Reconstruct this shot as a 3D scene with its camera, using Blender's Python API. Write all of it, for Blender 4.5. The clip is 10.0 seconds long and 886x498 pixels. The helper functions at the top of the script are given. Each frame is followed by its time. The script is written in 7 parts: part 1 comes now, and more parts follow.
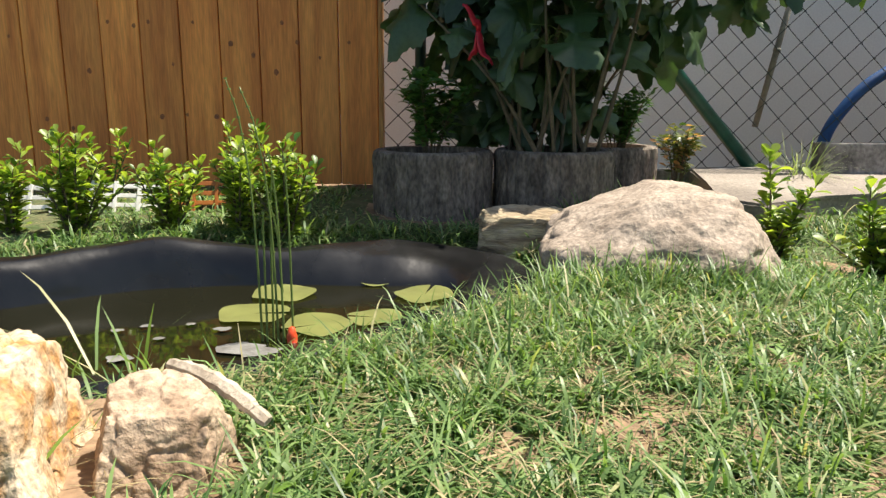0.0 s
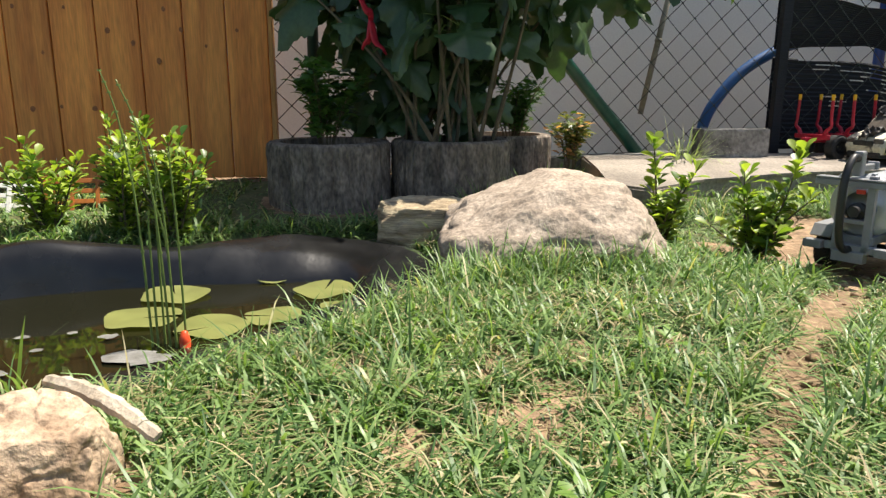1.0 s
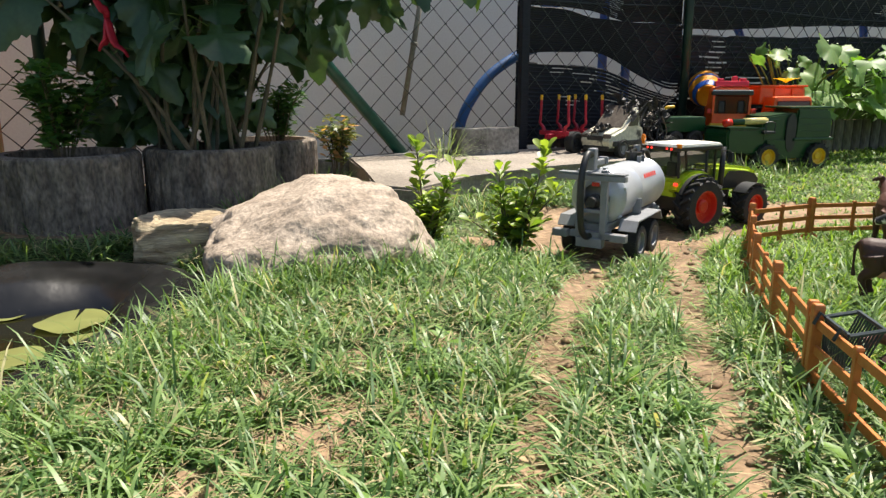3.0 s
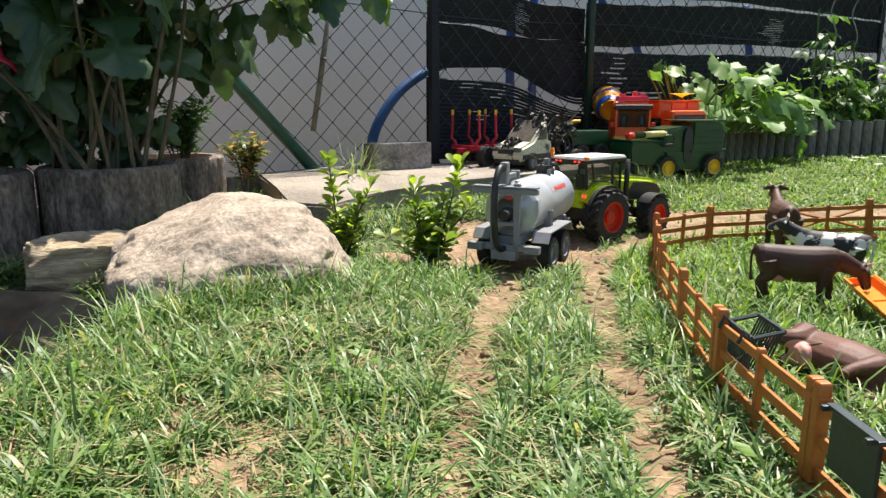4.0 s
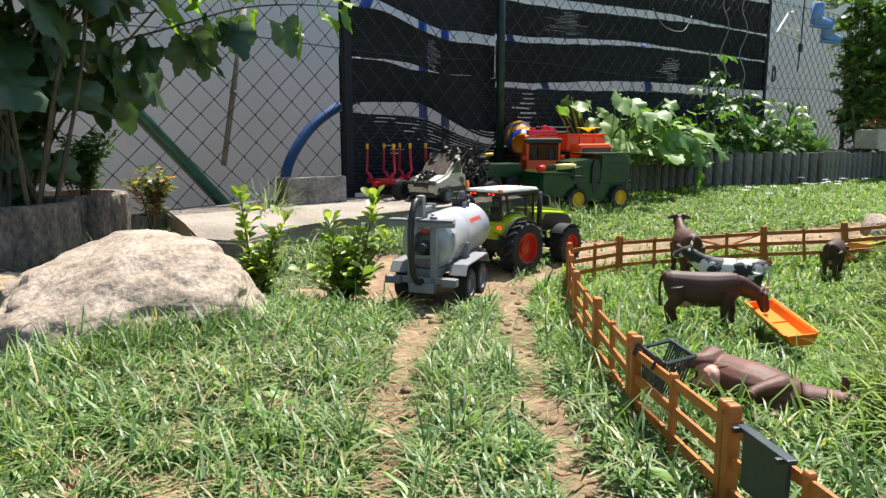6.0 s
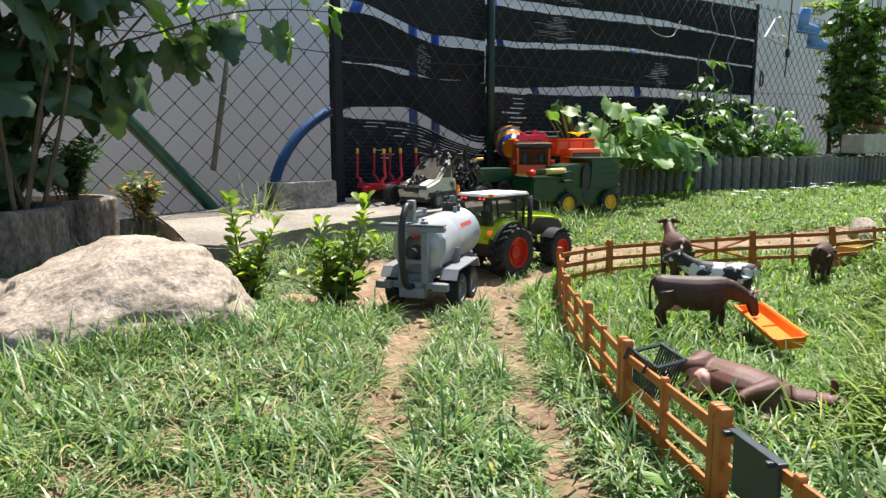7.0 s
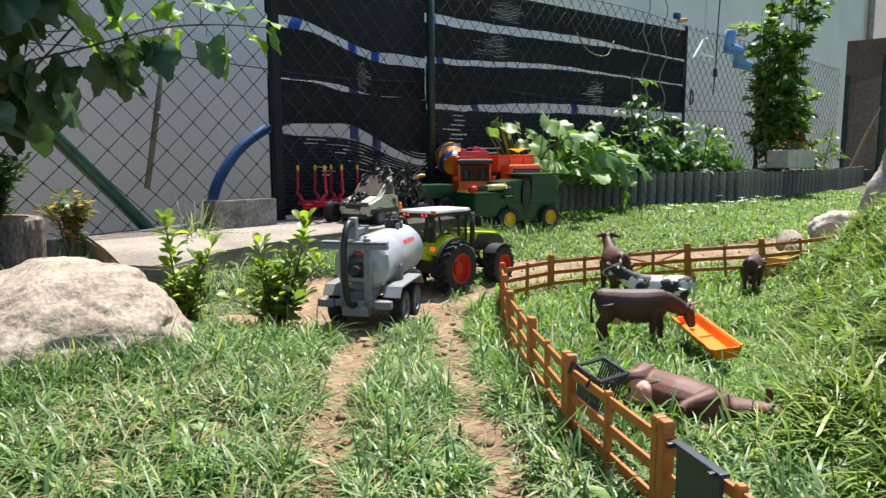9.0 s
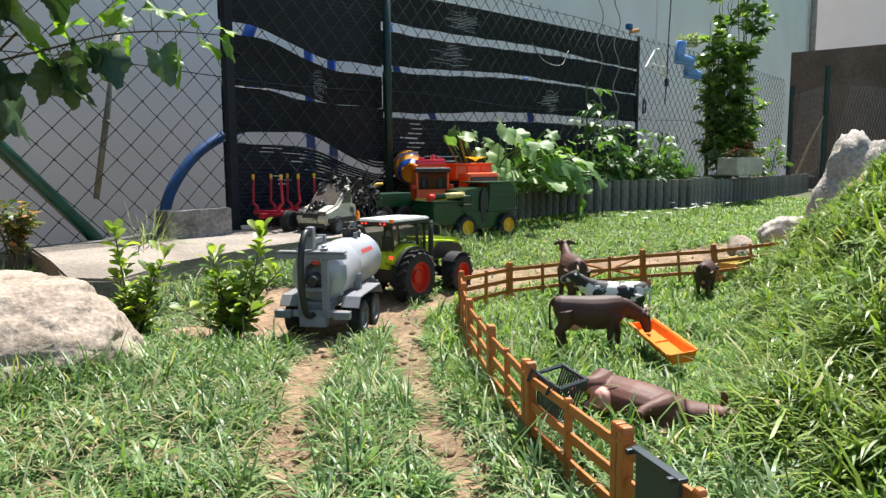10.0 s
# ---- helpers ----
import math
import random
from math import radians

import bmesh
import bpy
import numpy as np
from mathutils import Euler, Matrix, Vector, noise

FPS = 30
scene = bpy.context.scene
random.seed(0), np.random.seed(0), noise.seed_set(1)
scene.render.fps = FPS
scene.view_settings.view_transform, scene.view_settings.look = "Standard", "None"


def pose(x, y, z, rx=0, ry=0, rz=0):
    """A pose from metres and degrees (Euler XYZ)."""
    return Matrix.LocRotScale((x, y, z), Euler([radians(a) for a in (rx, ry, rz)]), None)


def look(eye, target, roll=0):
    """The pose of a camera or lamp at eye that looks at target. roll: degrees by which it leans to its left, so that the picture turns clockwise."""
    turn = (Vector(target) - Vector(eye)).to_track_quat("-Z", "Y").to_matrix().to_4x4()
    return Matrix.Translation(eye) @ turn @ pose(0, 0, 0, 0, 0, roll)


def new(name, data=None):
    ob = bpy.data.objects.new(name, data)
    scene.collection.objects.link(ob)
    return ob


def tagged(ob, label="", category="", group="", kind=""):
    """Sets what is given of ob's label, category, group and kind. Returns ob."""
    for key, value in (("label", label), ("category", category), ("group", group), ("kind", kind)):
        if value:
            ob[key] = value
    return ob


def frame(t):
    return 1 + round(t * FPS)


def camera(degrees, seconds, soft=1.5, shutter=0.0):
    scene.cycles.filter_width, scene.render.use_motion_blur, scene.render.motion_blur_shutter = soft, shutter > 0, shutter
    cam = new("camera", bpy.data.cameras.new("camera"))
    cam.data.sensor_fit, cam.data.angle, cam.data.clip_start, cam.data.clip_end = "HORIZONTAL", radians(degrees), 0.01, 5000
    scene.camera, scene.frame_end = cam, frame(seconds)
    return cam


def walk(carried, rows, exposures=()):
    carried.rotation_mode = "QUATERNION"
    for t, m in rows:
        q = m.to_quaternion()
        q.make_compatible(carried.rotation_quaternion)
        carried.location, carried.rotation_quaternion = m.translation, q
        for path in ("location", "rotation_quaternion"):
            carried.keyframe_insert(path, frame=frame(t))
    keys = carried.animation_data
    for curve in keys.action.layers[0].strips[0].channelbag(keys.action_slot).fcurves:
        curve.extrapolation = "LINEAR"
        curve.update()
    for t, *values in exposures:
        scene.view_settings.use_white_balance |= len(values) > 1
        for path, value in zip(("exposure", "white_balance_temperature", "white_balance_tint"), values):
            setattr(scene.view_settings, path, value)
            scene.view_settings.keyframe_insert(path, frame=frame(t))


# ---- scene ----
cam = camera(64.33, 10.0, soft=1.4)
PATH = [
    (0.0, pose(-0.0210, -0.0294, 0.2614, 78.020, -0.445, 0.094)),
    (0.5, pose(-0.0199, -0.0240, 0.2623, 77.625, -0.333, -3.244)),
    (1.0, pose(-0.0156, -0.0226, 0.2671, 77.085, -0.223, -8.047)),
    (1.5, pose(-0.0110, -0.0215, 0.2735, 76.823, -0.180, -12.969)),
    (2.0, pose(-0.0066, -0.0228, 0.2767, 76.589, -0.206, -17.426)),
    (2.5, pose(-0.0041, -0.0189, 0.2775, 76.526, -0.109, -21.861)),
    (3.0, pose(-0.0045, -0.0141, 0.2786, 77.000, 0.000, -26.513)),
    (4.5, pose(-0.0029, -0.0052, 0.2794, 78.857, 0.068, -36.257)),
    (5.0, pose(-0.0022, -0.0035, 0.2795, 79.842, 0.079, -38.406)),
    (5.5, pose(-0.0011, -0.0024, 0.2798, 80.514, 0.114, -39.789)),
    (7.0, pose(0.0000, -0.0008, 0.2797, 81.171, 0.162, -41.278)),
    (7.5, pose(0.0000, 0.0000, 0.2800, 81.672, 0.178, -41.985)),
    (8.0, pose(0.0005, 0.0004, 0.2804, 82.183, 0.237, -42.836)),
    (8.5, pose(0.0012, 0.0013, 0.2807, 82.338, 0.255, -44.210)),
    (9.0, pose(0.0029, 0.0032, 0.2805, 82.457, 0.313, -46.007)),
    (9.5, pose(0.0049, 0.0046, 0.2800, 82.878, 0.394, -47.804)),
    (10.0, pose(0.0063, 0.0060, 0.2807, 83.103, 0.465, -49.407)),
]
# the phone's white balance cools as it turns from the board fence to the open lawn
walk(cam, PATH, [(0.0, 0.95, 6900, 10), (2.5, 0.95, 6850, 10), (4.5, 0.98, 6600, 10), (7.0, 1.0, 6350, 10), (10.0, 1.0, 6300, 10)])

# ---- light ----
SUN_DIR = Vector((0.40, 0.13, 0.91)).normalized()
world = bpy.data.worlds.new("sky")
scene.world = world
world.use_nodes = True
wn = world.node_tree.nodes
sky = wn.new("ShaderNodeTexSky")
sky.sky_type = "NISHITA"
sky.sun_disc = False
sky.sun_elevation = math.asin(SUN_DIR.z)
sky.sun_rotation = math.atan2(SUN_DIR.x, SUN_DIR.y)
wn["Background"].inputs["Strength"].default_value = 0.088
world.node_tree.links.new(sky.outputs[0], wn["Background"].inputs["Color"])
sun_data = bpy.data.lights.new("sun", "SUN")
sun_data.energy, sun_data.angle, sun_data.color = 5.0, radians(0.5), (1.0, 0.95, 0.87)
sun = new("sun", sun_data)
sun.matrix_world = look(SUN_DIR * 20, (0, 0, 0))

# ---- materials ----
def mat(name, c1, c2=None, scale=30, rough=0.6, bump=0.15, bscale=None, metal=0.0, spec=0.5, coat=0.0,
        island=0.0, each=0.0, stretch=(1, 1, 1), fine=0.25, lo=0.35, hi=0.65, rvar=0.1):
    """Two-scale noise between two base colours, with fine grain, uneven gloss and relief."""
    m = bpy.data.materials.new(name)
    m.use_nodes = True
    nt = m.node_tree
    n, ln = nt.nodes, nt.links.new
    p = n["Principled BSDF"]
    c2 = c2 or tuple(v * 0.8 for v in c1)
    tc = n.new("ShaderNodeTexCoord")
    mp = n.new("ShaderNodeMapping")
    mp.inputs["Scale"].default_value = stretch
    ln(tc.outputs["Object"], mp.inputs["Vector"])
    n1 = n.new("ShaderNodeTexNoise")
    n1.inputs["Scale"].default_value, n1.inputs["Detail"].default_value = scale, 6
    n2 = n.new("ShaderNodeTexNoise")
    n2.inputs["Scale"].default_value, n2.inputs["Detail"].default_value = bscale or scale * 8, 4
    for k in (n1, n2):
        ln(mp.outputs[0], k.inputs["Vector"])
    ramp = n.new("ShaderNodeMapRange")
    ramp.inputs["From Min"].default_value, ramp.inputs["From Max"].default_value = lo, hi
    ln(n1.outputs["Fac"], ramp.inputs["Value"])
    mix = n.new("ShaderNodeMixRGB")
    mix.inputs[1].default_value, mix.inputs[2].default_value = (*c1, 1), (*c2, 1)
    ln(ramp.outputs[0], mix.inputs[0])
    grain = n.new("ShaderNodeMapRange")
    grain.inputs["From Min"].default_value, grain.inputs["From Max"].default_value = 0.25, 0.75
    grain.inputs["To Min"].default_value, grain.inputs["To Max"].default_value = 1 - fine, 1 + fine
    ln(n2.outputs["Fac"], grain.inputs["Value"])
    hsv = n.new("ShaderNodeHueSaturation")
    ln(mix.outputs[0], hsv.inputs["Color"])
    value = grain.outputs[0]
    for amount, node, socket in ((island, "ShaderNodeNewGeometry", "Random Per Island"), (each, "ShaderNodeObjectInfo", "Random")):
        if amount:
            r = n.new(node)
            mr = n.new("ShaderNodeMapRange")
            mr.inputs["To Min"].default_value, mr.inputs["To Max"].default_value = 1 - amount, 1 + amount
            ln(r.outputs[socket], mr.inputs["Value"])
            mul = n.new("ShaderNodeMath")
            mul.operation = "MULTIPLY"
            ln(value, mul.inputs[0])
            ln(mr.outputs[0], mul.inputs[1])
            value = mul.outputs[0]
    ln(value, hsv.inputs["Value"])
    ln(hsv.outputs[0], p.inputs["Base Color"])
    rr = n.new("ShaderNodeMapRange")
    rr.inputs["To Min"].default_value, rr.inputs["To Max"].default_value = max(0.02, rough - rvar), min(1, rough + rvar)
    ln(n1.outputs["Fac"], rr.inputs["Value"])
    ln(rr.outputs[0], p.inputs["Roughness"])
    p.inputs["Metallic"].default_value = metal
    p.inputs["Specular IOR Level"].default_value = spec
    p.inputs["Coat Weight"].default_value = coat
    if bump:
        b = n.new("ShaderNodeBump")
        b.inputs["Strength"].default_value, b.inputs["Distance"].default_value = bump, 0.003
        ln(n2.outputs["Fac"], b.inputs["Height"])
        ln(b.outputs[0], p.inputs["Normal"])
    return m


def leaf_mat(name, dark, light, dry=None, trans=0.35, rough=0.45, dry_from=0.9, spec=0.5, nscale=60):
    """Leaf: each one its own green, some dry, with light through it."""
    m = bpy.data.materials.new(name)
    m.use_nodes = True
    nt = m.node_tree
    n, ln = nt.nodes, nt.links.new
    p, out = n["Principled BSDF"], n["Material Output"]
    g = n.new("ShaderNodeNewGeometry")
    ramp = n.new("ShaderNodeValToRGB")
    e = ramp.color_ramp.elements
    e[0].color, e[1].color = (*dark, 1), (*light, 1)
    e[1].position = dry_from if dry else 1.0
    if dry:
        k = e.new(min(0.99, dry_from + 0.04))
        k.color = (*dry, 1)
    ln(g.outputs["Random Per Island"], ramp.inputs[0])
    tc = n.new("ShaderNodeTexCoord")
    nz = n.new("ShaderNodeTexNoise")
    nz.inputs["Scale"].default_value = nscale
    ln(tc.outputs["Object"], nz.inputs["Vector"])
    mr = n.new("ShaderNodeMapRange")
    mr.inputs["To Min"].default_value, mr.inputs["To Max"].default_value = 0.7, 1.3
    ln(nz.outputs["Fac"], mr.inputs["Value"])
    hsv = n.new("ShaderNodeHueSaturation")
    ln(ramp.outputs[0], hsv.inputs["Color"])
    ln(mr.outputs[0], hsv.inputs["Value"])
    ln(hsv.outputs[0], p.inputs["Base Color"])
    p.inputs["Roughness"].default_value = rough
    p.inputs["Specular IOR Level"].default_value = spec
    tr = n.new("ShaderNodeBsdfTranslucent")
    warm = n.new("ShaderNodeMixRGB")
    warm.blend_type = "MULTIPLY"
    warm.inputs[0].default_value = 1
    warm.inputs[2].default_value = (1.4, 1.5, 0.62, 1)
    ln(hsv.outputs[0], warm.inputs[1])
    ln(warm.outputs[0], tr.inputs["Color"])
    mx = n.new("ShaderNodeMixShader")
    mx.inputs[0].default_value = trans
    ln(p.outputs[0], mx.inputs[1])
    ln(tr.outputs[0], mx.inputs[2])
    ln(mx.outputs[0], out.inputs["Surface"])
    return m


def glass_mat(name, tint, rough=0.03, alpha=0.35):
    m = bpy.data.materials.new(name)
    m.use_nodes = True
    p = m.node_tree.nodes["Principled BSDF"]
    p.inputs["Base Color"].default_value = (*tint, 1)
    p.inputs["Roughness"].default_value = rough
    p.inputs["Alpha"].default_value = alpha
    return m


def glow_mat(name, c, strength):
    m = bpy.data.materials.new(name)
    m.use_nodes = True
    p = m.node_tree.nodes["Principled BSDF"]
    p.inputs["Base Color"].default_value = (*c, 1)
    p.inputs["Emission Color"].default_value = (*c, 1)
    p.inputs["Emission Strength"].default_value = strength
    return m


M_SOIL = mat("soil", (0.30, 0.20, 0.12), (0.16, 0.10, 0.055), 9, 0.95, 0.9, 90, fine=0.45)
M_GRASS = leaf_mat("grass_blade", (0.034, 0.095, 0.024), (0.250, 0.362, 0.130), (0.52, 0.45, 0.27), 0.34, 0.43, 0.925, 0.42, 13)
M_WOOD = mat("oiled_larch", (0.75, 0.285, 0.062), (0.56, 0.175, 0.036), 6, 0.6, 0.25, 40, each=0.16, stretch=(6, 6, 0.5), fine=0.22)
M_WOODEDGE = mat("larch_edge", (0.62, 0.31, 0.10), (0.48, 0.2, 0.06), 8, 0.65, 0.25, 50, stretch=(4, 4, 0.6))
M_KNOT = mat("knot", (0.20, 0.062, 0.018), (0.30, 0.10, 0.03), 60, 0.6, 0.2)
M_PLASTER = mat("white_plaster", (0.72, 0.775, 0.72), (0.655, 0.71, 0.655), 1.6, 0.9, 0.25, 120, fine=0.06)
M_CONCRETE = mat("grey_concrete", (0.27, 0.25, 0.23), (0.10, 0.092, 0.085), 11, 0.95, 1.0, 90, fine=0.45)
M_SLAB = mat("pale_concrete", (0.315, 0.272, 0.226), (0.20, 0.17, 0.14), 5, 0.9, 0.6, 140, fine=0.3)
M_PALISADE = mat("dark_concrete", (0.175, 0.163, 0.142), (0.085, 0.08, 0.072), 16, 0.92, 0.8, 110, fine=0.4, each=0.22, stretch=(1, 1, 0.35))
M_WIRE = mat("green_wire", (0.014, 0.021, 0.019), (0.026, 0.034, 0.030), 40, 0.36, 0, spec=0.45)
M_GREENPOST = mat("green_post", (0.010, 0.085, 0.058), (0.006, 0.05, 0.036), 20, 0.38, 0.15, fine=0.2)
M_CLOTH = mat("black_screen", (0.008, 0.0095, 0.0135), (0.015, 0.0168, 0.022), 8, 0.62, 0.6, 260, stretch=(0.1, 0.1, 1), fine=0.3, spec=0.3)
M_BLUE = mat("blue_tube", (0.003, 0.072, 0.235), (0.003, 0.05, 0.17), 12, 0.55, 0.15, fine=0.15)
M_STEEL = mat("grey_pole", (0.30, 0.29, 0.265), (0.2, 0.19, 0.17), 20, 0.5, 0.1)
M_LINER = mat("black_liner", (0.006, 0.006, 0.006), (0.014, 0.014, 0.014), 7, 0.27, 0.2, 40, fine=0.3, spec=0.5)
M_BOULDER = mat("pale_granite", (0.40, 0.325, 0.255), (0.26, 0.205, 0.155), 24, 0.92, 0.75, 150, fine=0.42)
M_STONE = mat("rust_stone", (0.52, 0.41, 0.28), (0.40, 0.205, 0.07), 30, 0.92, 1.0, 170, fine=0.55, lo=0.44, hi=0.62)
M_STONE2 = mat("brown_stone", (0.46, 0.34, 0.235), (0.25, 0.16, 0.095), 22, 0.88, 1.0, 150, fine=0.5, lo=0.42, hi=0.66)
M_GREYROCK = mat("grey_rock", (0.46, 0.41, 0.36), (0.29, 0.26, 0.225), 14, 0.92, 0.9, 110, fine=0.38)
M_BARK = mat("stem_bark", (0.13, 0.10, 0.06), (0.07, 0.06, 0.035), 30, 0.85, 0.4)
M_STEM = mat("green_stem", (0.10, 0.17, 0.035), (0.06, 0.11, 0.02), 30, 0.55, 0.1)
M_BUSHLEAF = leaf_mat("box_leaf", (0.05, 0.125, 0.018), (0.39, 0.48, 0.08), None, 0.42, 0.4)
M_BIGLEAF = leaf_mat("mallow_leaf", (0.020, 0.052, 0.022), (0.074, 0.130, 0.052), None, 0.24, 0.36, nscale=110)
# lighter copy of the mallow leaf, sunlight on the shoot tips put into its colour
M_TIPLEAF = leaf_mat("sunlit_mallow_leaf", (0.09, 0.20, 0.020), (0.24, 0.38, 0.05), None, 0.5, 0.45, nscale=110)
M_SHRUBLEAF = leaf_mat("shrub_leaf", (0.03, 0.10, 0.02), (0.10, 0.21, 0.045), None, 0.35, 0.5)
M_SQUASH = leaf_mat("squash_leaf", (0.085, 0.19, 0.045), (0.29, 0.42, 0.16), None, 0.42, 0.5, nscale=35)
M_TOMATO = leaf_mat("tomato_leaf", (0.035, 0.10, 0.025), (0.13, 0.235, 0.055), None, 0.35, 0.5)
M_LAUREL = leaf_mat("laurel_leaf", (0.045, 0.11, 0.03), (0.23, 0.35, 0.09), None, 0.42, 0.35)
M_LILY = leaf_mat("lily_pad", (0.125, 0.155, 0.050), (0.215, 0.225, 0.075), None, 0.1, 0.3, nscale=25)
M_REED = leaf_mat("reed_stem", (0.13, 0.20, 0.05), (0.22, 0.30, 0.08), None, 0.1, 0.4)
M_RED = mat("red_cloth", (0.55, 0.02, 0.035), (0.4, 0.012, 0.03), 20, 0.5, 0.1)
M_CREAMWALL = mat("cream_plaster", (0.86, 0.83, 0.78), (0.80, 0.77, 0.71), 1.6, 0.9, 0.25, 120, fine=0.06)
M_PLANTER = mat("ribbed_concrete", (0.235, 0.190, 0.150), (0.095, 0.076, 0.060), 34, 0.95, 1.0, 170, fine=0.6, stretch=(1, 1, 0.45))
M_COBALT = mat("cobalt_paint", (0.012, 0.09, 0.42), (0.01, 0.06, 0.3), 12, 0.4, 0.1, fine=0.1)
M_DARKPOST = mat("dark_green_post", (0.006, 0.034, 0.024), (0.004, 0.02, 0.015), 20, 0.5, 0.15, fine=0.2)
M_LUSH = leaf_mat("lush_grass_blade", (0.040, 0.112, 0.020), (0.272, 0.395, 0.085), (0.48, 0.42, 0.22), 0.36, 0.50, 0.945, 0.34, 11)
M_BANK = leaf_mat("bank_grass_blade", (0.032, 0.086, 0.012), (0.280, 0.378, 0.068), (0.50, 0.44, 0.22), 0.34, 0.42, 0.955, 0.42, 15)
M_TURF = mat("turf_thatch", (0.055, 0.088, 0.025), (0.115, 0.115, 0.05), 30, 0.95, 0.9, 150, fine=0.5)

# ---- building tools ----
def mesh_ob(name, bm, material, smooth=False):
    me = bpy.data.meshes.new(name)
    bm.normal_update()
    bm.to_mesh(me)
    bm.free()
    if smooth:
        me.polygons.foreach_set("use_smooth", [True] * len(me.polygons))
    if material:
        me.materials.append(material)
    return new(name, me)


def part(name, bm, material, parent, label="", smooth=False):
    ob = mesh_ob(name, bm, material, smooth)
    ob.parent = parent
    return tagged(ob, label)


def thing(name, label, category, m=None, group="", kind=""):
    ob = new(name)
    ob.empty_display_size = 0.05
    if m is not None:
        ob.matrix_basis = m
    return tagged(ob, label, category, group, kind)


def box(sx, sy, sz, at=(0, 0, 0), bevel=0.0, rot=None, bm=None, taper=1.0):
    """A bevelled block, its middle at at; taper narrows its top."""
    bm = bm or bmesh.new()
    g = bmesh.ops.create_cube(bm, size=1)
    vs = g["verts"]
    for v in vs:
        k = taper if v.co.z > 0 else 1
        v.co = Vector((v.co.x * sx * k, v.co.y * sy * k, v.co.z * sz))
    if bevel:
        es = list({e for v in vs for e in v.link_edges})
        r = bmesh.ops.bevel(bm, geom=es, offset=bevel, segments=2, affect="EDGES", profile=0.6)
        vs = list({v for f in r["faces"] for v in f.verts} | {v for v in vs if v.is_valid})
        seen, stack = set(vs), list(vs)
        while stack:
            for e in stack.pop().link_edges:
                for w in e.verts:
                    if w not in seen:
                        seen.add(w)
                        stack.append(w)
        vs = list(seen)
    m = Matrix.Translation(at) @ (pose(0, 0, 0, *rot) if rot else Matrix())
    bmesh.ops.transform(bm, matrix=m, verts=vs)
    return bm


def lathe(profile, n=24, bm=None, m=None):
    """Turn (radius, height) pairs round z; ends close where the radius is 0."""
    bm = bm or bmesh.new()
    rings = []
    for r, z in profile:
        if r < 1e-6:
            rings.append([bm.verts.new((0, 0, z))])
        else:
            rings.append([bm.verts.new((r * math.cos(2 * math.pi * k / n), r * math.sin(2 * math.pi * k / n), z)) for k in range(n)])
    for a, b in zip(rings, rings[1:]):
        for k in range(n):
            j = (k + 1) % n
            if len(a) == 1 and len(b) == 1:
                continue
            if len(a) == 1:
                bm.faces.new((a[0], b[j], b[k])[::-1])
            elif len(b) == 1:
                bm.faces.new((a[k], a[j], b[0]))
            else:
                bm.faces.new((a[k], a[j], b[j], b[k]))
    if m is not None:
        bmesh.ops.transform(bm, matrix=m, verts=[v for r in rings for v in r])
    return bm


def tube(points, radius, n=8, bm=None, flat=1.0):
    """A round bar along points; radius: one number or one a point."""
    bm = bm or bmesh.new()
    pts = [Vector(p) for p in points]
    rad = radius if hasattr(radius, "__len__") else [radius] * len(pts)
    rings, side = [], None
    for i, p in enumerate(pts):
        d = (pts[min(i + 1, len(pts) - 1)] - pts[max(i - 1, 0)]).normalized()
        if side is None:
            side = d.orthogonal().normalized()
        side = (side - d * side.dot(d)).normalized()
        up = d.cross(side)
        rings.append([bm.verts.new(p + float(rad[i]) * (math.cos(a) * side + flat * math.sin(a) * up)) for a in (2 * math.pi * k / n for k in range(n))])
    for a, b in zip(rings, rings[1:]):
        for k in range(n):
            bm.faces.new((a[k], a[(k + 1) % n], b[(k + 1) % n], b[k]))
    bm.faces.new(rings[0][::-1])
    bm.faces.new(rings[-1])
    return bm


def arc(points, steps=24):
    """A smooth curve through a few points."""
    p = [Vector(q) for q in points]
    p = [2 * p[0] - p[1]] + p + [2 * p[-1] - p[-2]]
    out = []
    for i in range(1, len(p) - 2):
        for k in range(steps):
            t = k / steps
            a, b, c, d = p[i - 1:i + 3]
            out.append(0.5 * (2 * b + (c - a) * t + (2 * a - 5 * b + 4 * c - d) * t * t + (3 * b - a - 3 * c + d) * t ** 3))
    return out + [p[-2]]


def plate(outline, depth, bm=None, m=None, bevel=0.0):
    """A flat outline in xy drawn out along z by depth."""
    bm = bm or bmesh.new()
    low = [bm.verts.new((x, y, 0)) for x, y in outline]
    top = [bm.verts.new((x, y, depth)) for x, y in outline]
    n = len(low)
    bm.faces.new(low[::-1])
    bm.faces.new(top)
    for k in range(n):
        bm.faces.new((low[k], low[(k + 1) % n], top[(k + 1) % n], top[k]))
    if bevel:
        es = [e for v in top for e in v.link_edges if e.verts[0] in top and e.verts[1] in top]
        es = list(set(es))
        bmesh.ops.bevel(bm, geom=es, offset=bevel, segments=2, affect="EDGES")
    if m is not None:
        bmesh.ops.transform(bm, matrix=m, verts=bm.verts[:])
    return bm


def smooth01(a, b, x):
    t = np.clip((np.asarray(x, float) - a) / (b - a), 0, 1)
    return t * t * (3 - 2 * t)


